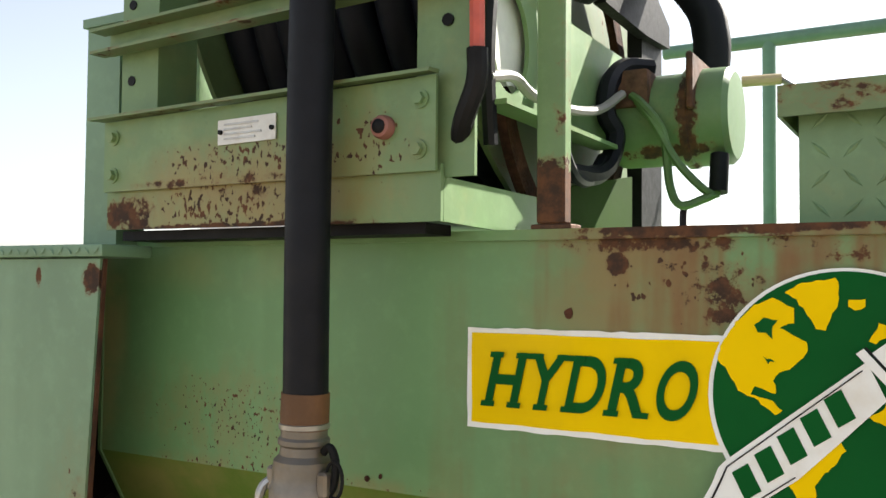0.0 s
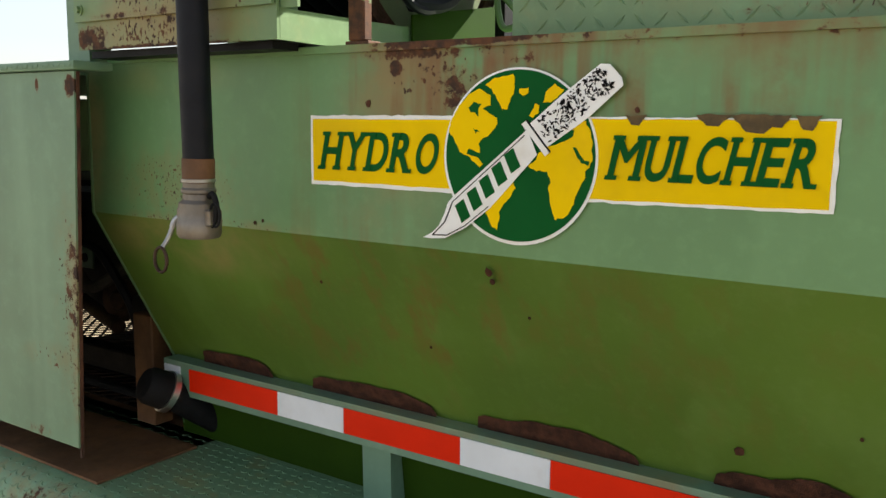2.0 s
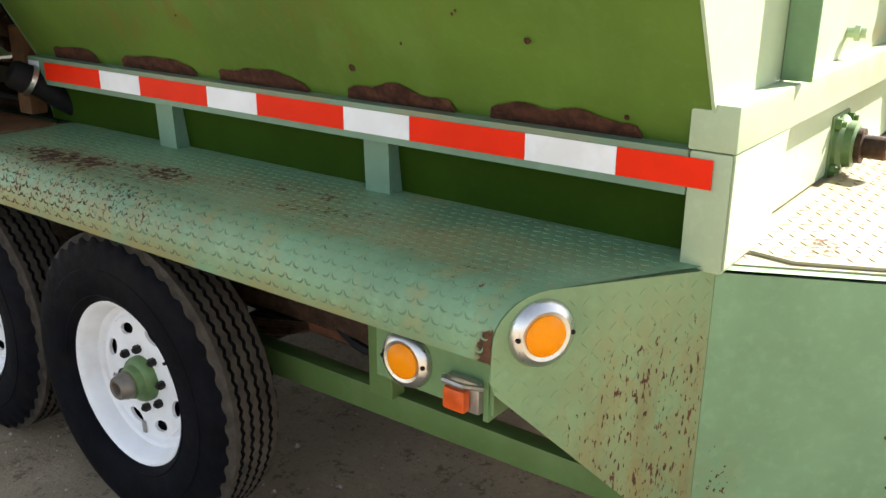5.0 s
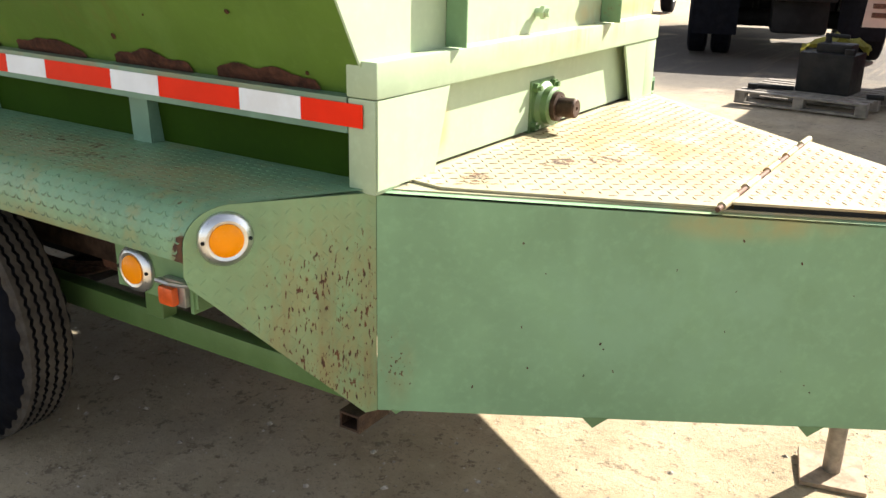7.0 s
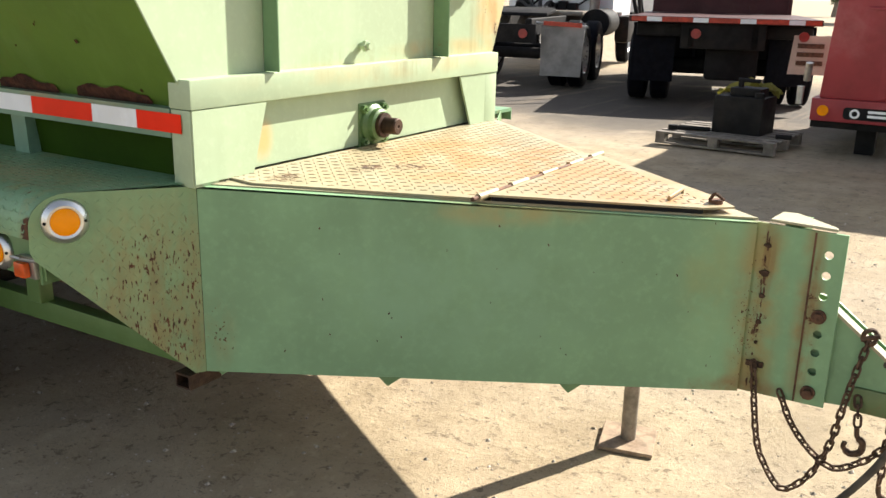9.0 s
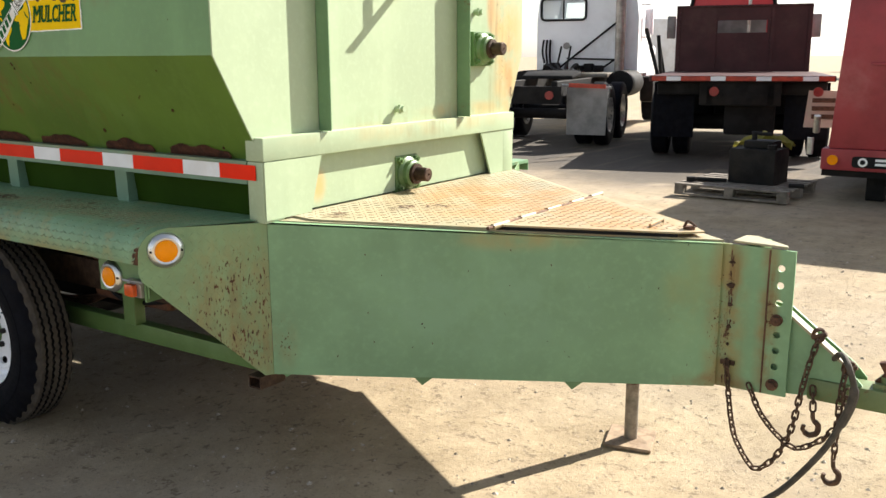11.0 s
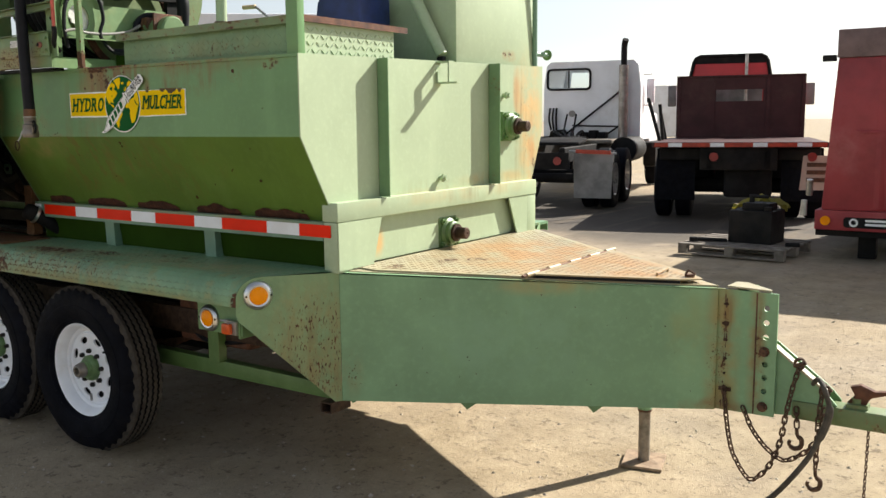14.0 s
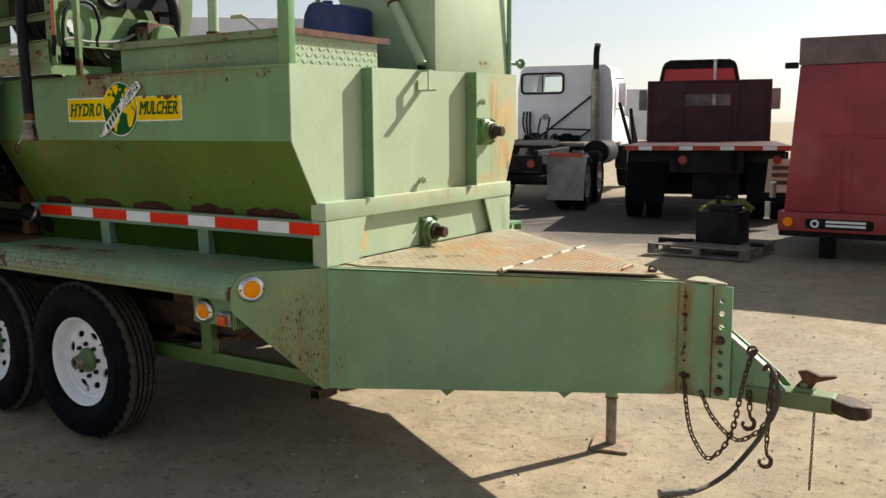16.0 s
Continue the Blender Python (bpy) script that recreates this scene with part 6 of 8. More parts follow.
piece(lambda bm: flange(bm, -1.945, 0.2, 0.45), "reel_flange", "flange", reel)
piece(lambda bm: flange(bm, -1.535, 0.05, 0.45), "reel_flange", "flange", reel, "dark green reel flange with rust")
piece(lambda bm: lathe(bm, (-1.508, 0.21, 2.06), (1, 0, 0), [(0.23, 0), (0.262, 0), (0.262, 0.014), (0.23, 0.014), (0.23, 0)], 48), "drum_guard", "rust", reel, "brown rusted drum guard")
piece(lambda bm: lathe(bm, (-1.935, RC[0], RC[1]), (1, 0, 0), [(0, 0), (0.3, 0), (0.3, 0.395), (0, 0.395)], 40), "reel_drum", "black", reel)
for i in range(7):
    x = -1.905 + i * 0.055
    n = 56
    piece(lambda bm: tube(bm, [(x + 0.012 * math.sin(a) + 0.01 * noise.noise(Vector((i, a, 0))), RC[0] + (0.385 + 0.008 * math.sin(3 * a + i)) * math.cos(a), RC[1] + (0.385 + 0.008 * math.sin(3 * a + i)) * math.sin(a)) for a in (2 * math.pi * k / n for k in range(n))], 0.0285, 12, True), "hose_turn", "rubber", reel, "black rubber hose turn")


def side_plate(bm):
    """Frame plate facing forward with a round window."""
    outline = [(-0.185, 1.95), (0.05, 1.945), (0.22, 1.948), (0.41, 1.97), (0.41, 2.115), (0.04, 2.112), (0.0, 2.135), (-0.05, 2.152), (-0.12, 2.15), (-0.17, 2.125), (-0.19, 2.07)]
    for x in (-1.462, -1.456):
        l0 = [bm.verts.new((x, y, z)) for y, z in outline]
        l1 = [bm.verts.new((x, -0.097 + 0.056 * math.cos(2 * math.pi * i / 32), 2.04 + 0.066 * math.sin(2 * math.pi * i / 32))) for i in range(32)]
        es = [bm.edges.new((l[i], l[(i + 1) % len(l)])) for l in (l0, l1) for i in range(len(l))]
        bmesh.ops.triangle_fill(bm, use_beauty=True, edges=es)
        if x == -1.462:
            a0, a1 = l0, l1
    for a, b in ((a0, l0), (a1, l1)):
        for i in range(len(a)):
            j = (i + 1) % len(a)
            bm.faces.new((a[i], a[j], b[j], b[i]))


piece(side_plate, "side_plate", "panel", reel, "sunlit pale green side plate with a round window")
piece(lambda bm: box(bm, -1.4555, -1.42, -0.18, 0.2, 1.944, 1.95), "plate_lip", "panel", reel)
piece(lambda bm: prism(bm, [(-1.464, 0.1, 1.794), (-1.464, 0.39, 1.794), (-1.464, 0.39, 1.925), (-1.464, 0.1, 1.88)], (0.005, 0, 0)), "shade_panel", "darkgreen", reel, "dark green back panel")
piece(lambda bm: tube(bm, [(-1.44, 0.1 + 0.075 * math.cos(a), 2.235 + 0.075 * math.sin(a)) for a in (2 * math.pi * k / 36 for k in range(36))], 0.02, 8, True), "swivel_ring", "rubber", reel, "black ribbed swivel ring")
for pts in ([(-1.448, -0.14, 2.155), (-1.44, -0.05, 2.17), (-1.436, 0.0, 2.14), (-1.434, 0.02, 2.05), (-1.436, 0.0, 1.97), (-1.44, 0.06, 1.90), (-1.44, 0.13, 1.89), (-1.44, 0.19, 1.93)], [(-1.445, -0.17, 1.9), (-1.442, -0.185, 2.0), (-1.442, -0.17, 2.1), (-1.446, -0.12, 2.16)]):
    piece(lambda bm: tube(bm, smooth_line(pts), 0.009, 8), "hydraulic_hose", "rubber", reel)


def sprocket(bm):
    n = 44
    pts = []
    for i in range(n):
        a = 2 * math.pi * i / n
        r = 0.105 if i % 2 else 0.098
        pts.append((-1.478, -0.045 + r * math.cos(a), 2.09 + r * math.sin(a)))
    prism(bm, pts, (0.008, 0, 0))


piece(sprocket, "sprocket", "sprocket", reel, "bright toothed sprocket")
piece(lambda bm: box(bm, -1.476, -1.45, 0.415, 0.535, 1.79, 2.2), "rear_post", "black", reel)
piece(lambda bm: prism(bm, [(-1.455, 0.19, 2.165), (-1.455, 0.40, 2.165), (-1.455, 0.535, 2.175), (-1.455, 0.535, 2.215), (-1.455, 0.19, 2.36)], (0.02, 0, 0)), "brace", "black", reel)
# drive motor with cables
MO = (-1.46, 0.31, 2.0)
motor = piece(lambda bm: lathe(bm, MO, (1, 0, 0), [(0, 0), (0.06, 0), (0.07, 0.012), (0.0715, 0.02), (0.0715, 0.118), (0.078, 0.12), (0.078, 0.131), (0.075, 0.133), (0.074, 0.182), (0.066, 0.19), (0, 0.192)], 32), "drive_motor", "motor", reel, "green electric reel motor with rust")
piece(lambda bm: (box(bm, -1.45, -1.385, 0.232, 0.285, 2.012, 2.07), bevel(bm, 0.006)), "terminal_box", "rusty", motor)
piece(lambda bm: rod(bm, (-1.285, 0.262, 1.935), (-1.285, 0.25, 1.878), 0.014), "cable_gland", "black", motor)
piece(lambda bm: (box(bm, -1.325, -1.315, 0.22, 0.40, 2.0, 2.085), bevel(bm, 0.003, 1)), "motor_flange", "rustbrown", motor)
for r, pts, m in ((0.015, [(-1.40, 0.30, 2.085), (-1.43, 0.26, 2.08), (-1.44, 0.22, 2.048), (-1.44, 0.205, 2.0), (-1.43, 0.22, 1.968), (-1.435, 0.2, 1.922), (-1.44, 0.15, 1.9), (-1.45, 0.083, 1.897)], "rubber"),
                  (0.0065, [(-1.41, 0.235, 2.03), (-1.388, 0.225, 2.011), (-1.358, 0.222, 1.966), (-1.349, 0.225, 1.889), (-1.333, 0.225, 1.859), (-1.30, 0.232, 1.868), (-1.285, 0.25, 1.878)], "hub"),
                  (0.0065, [(-1.40, 0.23, 2.02), (-1.37, 0.222, 1.98), (-1.337, 0.222, 1.922), (-1.30, 0.235, 1.88), (-1.285, 0.25, 1.876)], "hub"),
                  (0.007, [(-1.44, -0.186, 1.975), (-1.437, -0.127, 1.986), (-1.437, -0.07, 1.975), (-1.435, 0.041, 1.977), (-1.432, 0.15, 1.995), (-1.42, 0.22, 2.03)], "flapgrey")):
    piece(lambda bm: tube(bm, smooth_line(pts), r, 8), "cable", m, reel)
piece(lambda bm: tube(bm, smooth_line([(-1.42, -0.248, 2.3), (-1.422, -0.25, 2.12), (-1.421, -0.25, 1.981)]), 0.0085, 8), "red_hose", "redhose", reel, "faded red hydraulic hose")
piece(lambda bm: tube(bm, smooth_line([(-1.421, -0.25, 1.99), (-1.423, -0.248, 1.955), (-1.443, -0.24, 1.914), (-1.47, -0.2, 1.885)]), 0.0115, 10), "hose_sleeve", "black", reel)
piece(lambda bm: tube(bm, smooth_line([(-1.50, 0.40, 2.36), (-1.42, 0.42, 2.30), (-1.352, 0.42, 2.218), (-1.334, 0.42, 2.161), (-1.334, 0.42, 2.104), (-1.345, 0.42, 2.03)]), 0.031, 14), "supply_hose", "rubber", reel)
gauges = piece(lambda bm: (box(bm, -2.72, -2.5, 0.42, 0.48, 2.05, 2.36), bevel(bm, 0.006)), "gauge_panel", "hub", reel)
for z in (2.231, 2.282):
    piece(lambda bm: lathe(bm, (-2.6, 0.42, z), (0, -1, 0), [(0.021, 0), (0.021, 0.01), (0.017, 0.012), (0.017, 0.008), (0, 0.008)], 20), "gauge", "chrome", gauges)

# hanging delivery hose
hose = thing("delivery_hose", (-1.64, -0.275, 1.5), "thick black rubber hose hanging from the reel", "hose")
piece(lambda bm: tube(bm, smooth_line([(-1.64, -0.12, 2.55), (-1.60, -0.24, 2.4), (-1.602, -0.288, 2.2), (-1.606, -0.294, 2.05), (-1.613, -0.288, 1.8), (-1.618, -0.281, 1.617)], 10), 0.0255, 20), "hose_line", "rubber", hose)
piece(lambda bm: rod(bm, (-1.618, -0.281, 1.619), (-1.619, -0.281, 1.579), 0.0272, 20), "hose_band", "brown", hose, "brown rubber band")
coupling = piece(lambda bm: lathe(bm, (-1.619, -0.281, 1.581), (-0.02, 0, -1), [(0.026, 0), (0.026, 0.01), (0.029, 0.013), (0.029, 0.018), (0.026, 0.021), (0.027, 0.03), (0.033, 0.036), (0.0345, 0.05), (0.0345, 0.062), (0.037, 0.066), (0.037, 0.088), (0.034, 0.094), (0.029, 0.094), (0.028, 0.08), (0, 0.078)], 28), "camlock_coupling", "alloy", hose, "grey cast aluminium cam coupling")
piece(lambda bm: lathe(bm, (-1.619, -0.281, 1.586), (0, 0, -1), [(0.0268, 0), (0.0285, 0.001), (0.0285, 0.006), (0.0268, 0.007)], 20), "band_clamp", "steel", coupling)
for s in (1, -1):
    piece(lambda bm: (box(bm, -1.619 + s * 0.035 - 0.007, -1.619 + s * 0.035 + 0.007, -0.297, -0.267, 1.508, 1.536), bevel(bm, 0.003, 1)), "lever_lug", "alloy", coupling)
piece(lambda bm: tube(bm, smooth_line([(-1.655, -0.29, 1.522), (-1.664, -0.297, 1.512), (-1.668, -0.306, 1.488), (-1.672, -0.318, 1.468)]), [0.0055] * 12 + [0.0042] * 13, 8), "cam_lever", "steel", coupling)
piece(lambda bm: tube(bm, [(-1.672 + 0.016 * math.cos(a), -0.322, 1.448 + 0.021 * math.sin(a)) for a in (2 * math.pi * k / 24 for k in range(24))], 0.0030, 6, True), "pull_ring", "darkiron", coupling)
piece(lambda bm: tube(bm, smooth_line([(-1.589, -0.285, 1.556), (-1.579, -0.286, 1.562), (-1.573, -0.284, 1.545), (-1.576, -0.284, 1.52), (-1.587, -0.284, 1.508)]), 0.0048, 8), "cam_lever", "black", coupling)
piece(lambda bm: tube(bm, [(-1.572 + 0.011 * math.cos(a), -0.288, 1.528 + 0.02 * math.sin(a)) for a in (2 * math.pi * k / 20 for k in range(20))], 0.0022, 6, True), "pull_ring", "black", coupling)

# ---- on the tank top ----
pole = thing("rail_pole", (-1.375, -0.15, 1.803), "green flat bar pole with a rusted foot", "pole")
piece(lambda bm: (box(bm, -1.392, -1.358, -0.162, -0.142, 1.809, 2.6), bevel(bm, 0.002, 1)), "bar", "pole", pole)
piece(lambda bm: (box(bm, -1.399, -1.351, -0.161, -0.13, 1.803, 1.8085), bevel(bm, 0.001, 1)), "foot", "rusty", pole, "rusty foot plate")
corner = thing("rail_corner_post", (-0.03, -0.13, 1.82), "green square guard rail post on the tank corner", "post")
piece(lambda bm: (box(bm, -0.062, -0.002, -0.152, -0.112, 1.80, 2.6), bevel(bm, 0.004)), "tube", "tank", corner)

hatch = thing("tank_hatch", (-0.55, 0.2, 1.818), "green tread plate hatch box with a rusty rimmed lid", "hatch")
piece(lambda bm: (box(bm, -1.126, -0.05, -0.10, 0.5, 1.79, 1.93), bevel(bm, 0.004)), "hatch_wall", "hatch", hatch)
lugs("raised_tread", "hatch", hatch, lambda u, v: (Vector((u, -0.1, v)), Vector((1, 0, 0)), Vector((0, 0, 1)), Vector((0, -1, 0))), (-1.12, -0.06), (1.806, 1.925), 0.03, None, (0.026, 0.0055, 0.0016))
lugs("raised_tread", "front", hatch, lambda u, v: (Vector((-0.0465, u, v)), Vector((0, 1, 0)), Vector((0, 0, 1)), Vector((1, 0, 0))), (-0.09, 0.5), (1.806, 1.925), 0.028, None, (0.026, 0.006, 0.003))
# thin added skin paints the hatch's sunlit end paler than its sides
piece(lambda bm: box(bm, -0.0495, -0.0465, -0.1, 0.5, 1.795, 1.93), "hatch_end", "front", hatch, "pale end plate in the sunlit front colour")
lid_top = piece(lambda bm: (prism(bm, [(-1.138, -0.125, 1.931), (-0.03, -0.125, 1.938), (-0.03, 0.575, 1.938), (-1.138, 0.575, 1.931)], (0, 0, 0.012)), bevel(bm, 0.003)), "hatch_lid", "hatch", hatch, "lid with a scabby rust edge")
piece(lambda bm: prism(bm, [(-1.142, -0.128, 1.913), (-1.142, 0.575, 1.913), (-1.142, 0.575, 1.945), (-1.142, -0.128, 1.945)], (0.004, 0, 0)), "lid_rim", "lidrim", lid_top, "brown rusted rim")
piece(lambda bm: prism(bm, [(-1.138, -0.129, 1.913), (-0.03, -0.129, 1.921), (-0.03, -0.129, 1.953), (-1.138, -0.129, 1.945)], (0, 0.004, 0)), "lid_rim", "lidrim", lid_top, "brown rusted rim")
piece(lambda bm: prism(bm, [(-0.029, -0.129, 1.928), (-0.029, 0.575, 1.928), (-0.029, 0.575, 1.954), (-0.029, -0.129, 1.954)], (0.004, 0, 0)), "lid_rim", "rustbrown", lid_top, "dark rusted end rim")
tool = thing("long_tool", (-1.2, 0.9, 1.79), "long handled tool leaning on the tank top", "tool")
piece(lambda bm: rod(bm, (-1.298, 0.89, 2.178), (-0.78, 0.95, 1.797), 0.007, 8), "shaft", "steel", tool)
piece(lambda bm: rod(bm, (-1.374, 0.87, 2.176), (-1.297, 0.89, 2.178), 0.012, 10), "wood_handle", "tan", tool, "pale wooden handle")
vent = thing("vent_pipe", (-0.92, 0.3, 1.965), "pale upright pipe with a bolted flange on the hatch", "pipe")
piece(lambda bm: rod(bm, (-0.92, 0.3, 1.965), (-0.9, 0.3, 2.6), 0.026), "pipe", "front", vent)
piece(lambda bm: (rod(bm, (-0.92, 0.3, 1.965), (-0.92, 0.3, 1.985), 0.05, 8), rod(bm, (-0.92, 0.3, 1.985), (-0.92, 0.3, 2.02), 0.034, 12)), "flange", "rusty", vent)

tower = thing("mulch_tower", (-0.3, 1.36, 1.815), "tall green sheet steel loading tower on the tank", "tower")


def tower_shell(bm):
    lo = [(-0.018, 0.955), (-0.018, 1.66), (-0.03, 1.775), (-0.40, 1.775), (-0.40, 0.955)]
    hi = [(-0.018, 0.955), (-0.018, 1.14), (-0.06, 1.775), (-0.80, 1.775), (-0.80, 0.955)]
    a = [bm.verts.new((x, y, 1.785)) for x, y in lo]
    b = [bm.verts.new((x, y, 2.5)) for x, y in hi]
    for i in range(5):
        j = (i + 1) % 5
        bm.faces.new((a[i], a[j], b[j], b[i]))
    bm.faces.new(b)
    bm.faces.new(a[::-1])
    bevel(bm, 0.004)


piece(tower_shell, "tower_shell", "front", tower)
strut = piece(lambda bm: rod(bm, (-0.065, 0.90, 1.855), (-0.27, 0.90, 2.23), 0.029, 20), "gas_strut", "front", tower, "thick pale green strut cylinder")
piece(lambda bm: rod(bm, (-0.27, 0.90, 2.23), (-0.4, 0.90, 2.47), 0.018, 14), "strut_rod", "steel", strut)
piece(lambda bm: rod(bm, (-0.235, 0.90, 2.166), (-0.241, 0.90, 2.178), 0.034, 20), "strut_collar", "rusty", strut)
piece(lambda bm: (box(bm, -0.085, -0.05, 0.885, 0.915, 1.79, 1.85), bevel(bm, 0.004)), "strut_foot", "black", tower)

rails = thing("guard_rail", (-0.8, 1.75, 1.82), "green pipe guard rail along the far tank edge", "railing")
piece(lambda bm: rod(bm, (-1.79, 1.75, 2.49), (-0.02, 1.75, 2.50), 0.021), "top_rail", "rail", rails)
for x in (-1.467, -0.75):
    piece(lambda bm: rod(bm, (x, 1.75, 1.79), (x, 1.75, 2.49), 0.02), "rail_post", "rail", rails)
piece(lambda bm: rod(bm, (-0.02, 1.742, 1.81), (-0.02, 1.742, 2.5), 0.014), "rail_post", "rail", rails)
valve = thing("drain_valve", (0.0, 1.76, 1.90), "small green brass valve at the tank edge", "valve")
piece(lambda bm: (rod(bm, (-0.02, 1.735, 1.905), (-0.01, 1.86, 1.905), 0.013), rod(bm, (-0.01, 1.81, 1.895), (-0.01, 1.81, 1.918), 0.018, 8)), "valve_body", "rail", valve)
piece(lambda bm: lathe(bm, (-0.01, 1.862, 1.905), (0, 1, 0), [(0.012, 0), (0.026, 0.002), (0.030, 0.006), (0.026, 0.010), (0.012, 0.012)], 14), "valve_handle", "hub", valve)
drum = thing("blue_drum", (-0.5, 0.78, 1.79), "dark blue plastic tank behind the hatch", "plastic tank")


def drum_shell(bm):
    prism(bm, [(-0.655, 0.66, 1.79), (-0.37, 0.66, 1.79), (-0.37, 0.66, 2.14), (-0.40, 0.66, 2.155), (-0.50, 0.66, 2.155), (-0.53, 0.66, 2.175), (-0.575, 0.66, 2.178), (-0.61, 0.66, 2.165), (-0.638, 0.66, 2.12), (-0.65, 0.66, 2.05)], (0, 0.24, 0))
    bevel(bm, 0.014, 3)


piece(drum_shell, "drum_shell", "blue", drum)
piece(lambda bm: (rod(bm, (-0.575, 0.78, 2.17), (-0.575, 0.78, 2.195), 0.028, 14)), "drum_cap", "blue", drum)

# ---- chains and cable at the coupler ----
LINK = None


def chain(label, pts, pitch=0.03, hook=False, size=1.0):
    global LINK
    ob = thing("safety_chain", pts[0], label, "chain", "safety chains")
    line = smooth_line(pts, 24)
    if LINK is None:
        bm = bmesh.new()
        r, h = 0.0085, 0.0095
        loop = [(h + r * math.cos(a), r * math.sin(a), 0) for a in (math.pi * (k / 6 - 0.5) for k in range(7))] + [(-h + r * math.cos(a), r * math.sin(a), 0) for a in (math.pi * (k / 6 + 0.5) for k in range(7))]
        tube(bm, loop, 0.0036, 6, True)
        LINK = mesh_of(bm, "link", "chain", None)
    gone, n = 0.0, 0
    for a, b in zip(line, line[1:]):
        d = (b - a).length
        while gone <= d and d > 1e-6:
            p = a.lerp(b, gone / d)
            t, u, v = basis(b - a)
            m = Matrix((t, u, v)).transposed().to_4x4()
            link = new("link", LINK)
            link.parent = ob
            link.matrix_basis = Matrix.Translation(p - Vector(pts[0])) @ m @ pose(0, 0, 0, 90 * (n % 2) + 20, 0, 0) @ Matrix.Scale(size, 4)
            gone += pitch * 0.86
            n += 1
        gone -= d
    if hook:
        e = line[-1]
        piece(lambda bm: (tube(bm, smooth_line([e, e + Vector((0.004, 0, -0.025)), e + Vector((0.02, 0, -0.042)), e + Vector((0.016, 0, -0.07)), e + Vector((-0.008, 0, -0.08)), e + Vector((-0.026, 0, -0.066)), e + Vector((-0.024, 0, -0.05))], 6), [0.007] * 8 + [0.0095] * 20 + [0.007] * 9, 10)), "chain_hook", "chain", ob, "rusty grab hook")
    return ob


chain("rusty looped safety chain below the drawbar", [(1.342, 0.858, 0.445), (1.358, 0.852, 0.336), (1.376, 0.85, 0.236), (1.40, 0.85, 0.169), (1.459, 0.85, 0.095), (1.516, 0.85, 0.136), (1.553, 0.85, 0.208), (1.575, 0.85, 0.284), (1.59, 0.85, 0.386), (1.607, 0.86, 0.488), (1.625, 0.88, 0.575)])
chain("rusty looped safety chain below the drawbar", [(1.425, 0.86, 0.375), (1.467, 0.85, 0.299), (1.528, 0.85, 0.232), (1.59, 0.85, 0.201), (1.653, 0.85, 0.237), (1.693, 0.845, 0.282), (1.725, 0.83, 0.34), (1.735, 0.83, 0.43)])
chain("rusty chain with a hook hanging at the coupler", [(1.72, 0.87, 0.51), (1.712, 0.85, 0.413), (1.71, 0.85, 0.277), (1.708, 0.85, 0.185)], hook=True)
chain("short rusty chain with a hook", [(1.622, 0.88, 0.40), (1.63, 0.86, 0.36), (1.632, 0.855, 0.335)], hook=True)
chain("thin chain hanging from the coupler to the ground", [(1.875, 0.94, 0.365), (1.873, 0.94, 0.2), (1.87, 0.94, 0.0)], 0.017, size=0.55)
for x, y, z in ((1.625, 0.895, 0.59), (1.725, 0.885, 0.50)):
    q = Vector((x, y, z))
    knot = thing("chain_shackle", q, "dark rusty bow shackle on the coupler bracket", "shackle", "chain shackles")
    piece(lambda bm: tube(bm, [q + Vector((0.016 * math.cos(a), -0.012 + 0.008 * math.sin(2 * a), 0.02 * math.sin(a))) for a in (2 * math.pi * k / 20 for k in range(20))], 0.0065, 8, True), "bow", "chain", knot)
    piece(lambda bm: rod(bm, q + Vector((-0.02, -0.016, -0.01)), q + Vector((0.026, -0.016, 0.008)), 0.0075, 8), "pin", "chain", knot)
cable = thing("brake_cable", (1.4, 0.72, 0.0), "black trailer cable trailing to a plug on the dirt", "cable")
piece(lambda bm: tube(bm, smooth_line([(1.66, 0.93, 0.49), (1.70, 0.86, 0.545), (1.735, 0.80, 0.53), (1.757, 0.80, 0.458), (1.751, 0.80, 0.40), (1.725, 0.80, 0.325), (1.69, 0.80, 0.247), (1.637, 0.795, 0.161), (1.57, 0.79, 0.07), (1.505, 0.77, 0.012), (1.475, 0.71, 0.004), (1.449, 0.655, 0.004)]), [0.010] * 24 + [0.0145] * 16 + [0.0105] * 49, 10), "cord", "dustycable", cable)
piece(lambda bm: (rod(bm, (1.452, 0.66, 0.006), (1.395, 0.61, 0.006), 0.0155, 14), rod(bm, (1.395, 0.61, 0.006), (1.345, 0.567, 0.006), 0.0205, 16)), "plug", "oldsteel", cable, "dull metal plug")

# ---- the yard behind ----
def place(ob, x, y, turn):
    ob.location = (x, y, 0)
    ob.rotation_euler = (0, 0, radians(turn))


def lower(ob, floor, k):
    """Sets what stands above the floor height a little lower."""
    for child in ob.children_recursive:
        for v in child.data.vertices:
            if v.co.z > floor:
                v.co.z = floor + (v.co.z - floor) * k


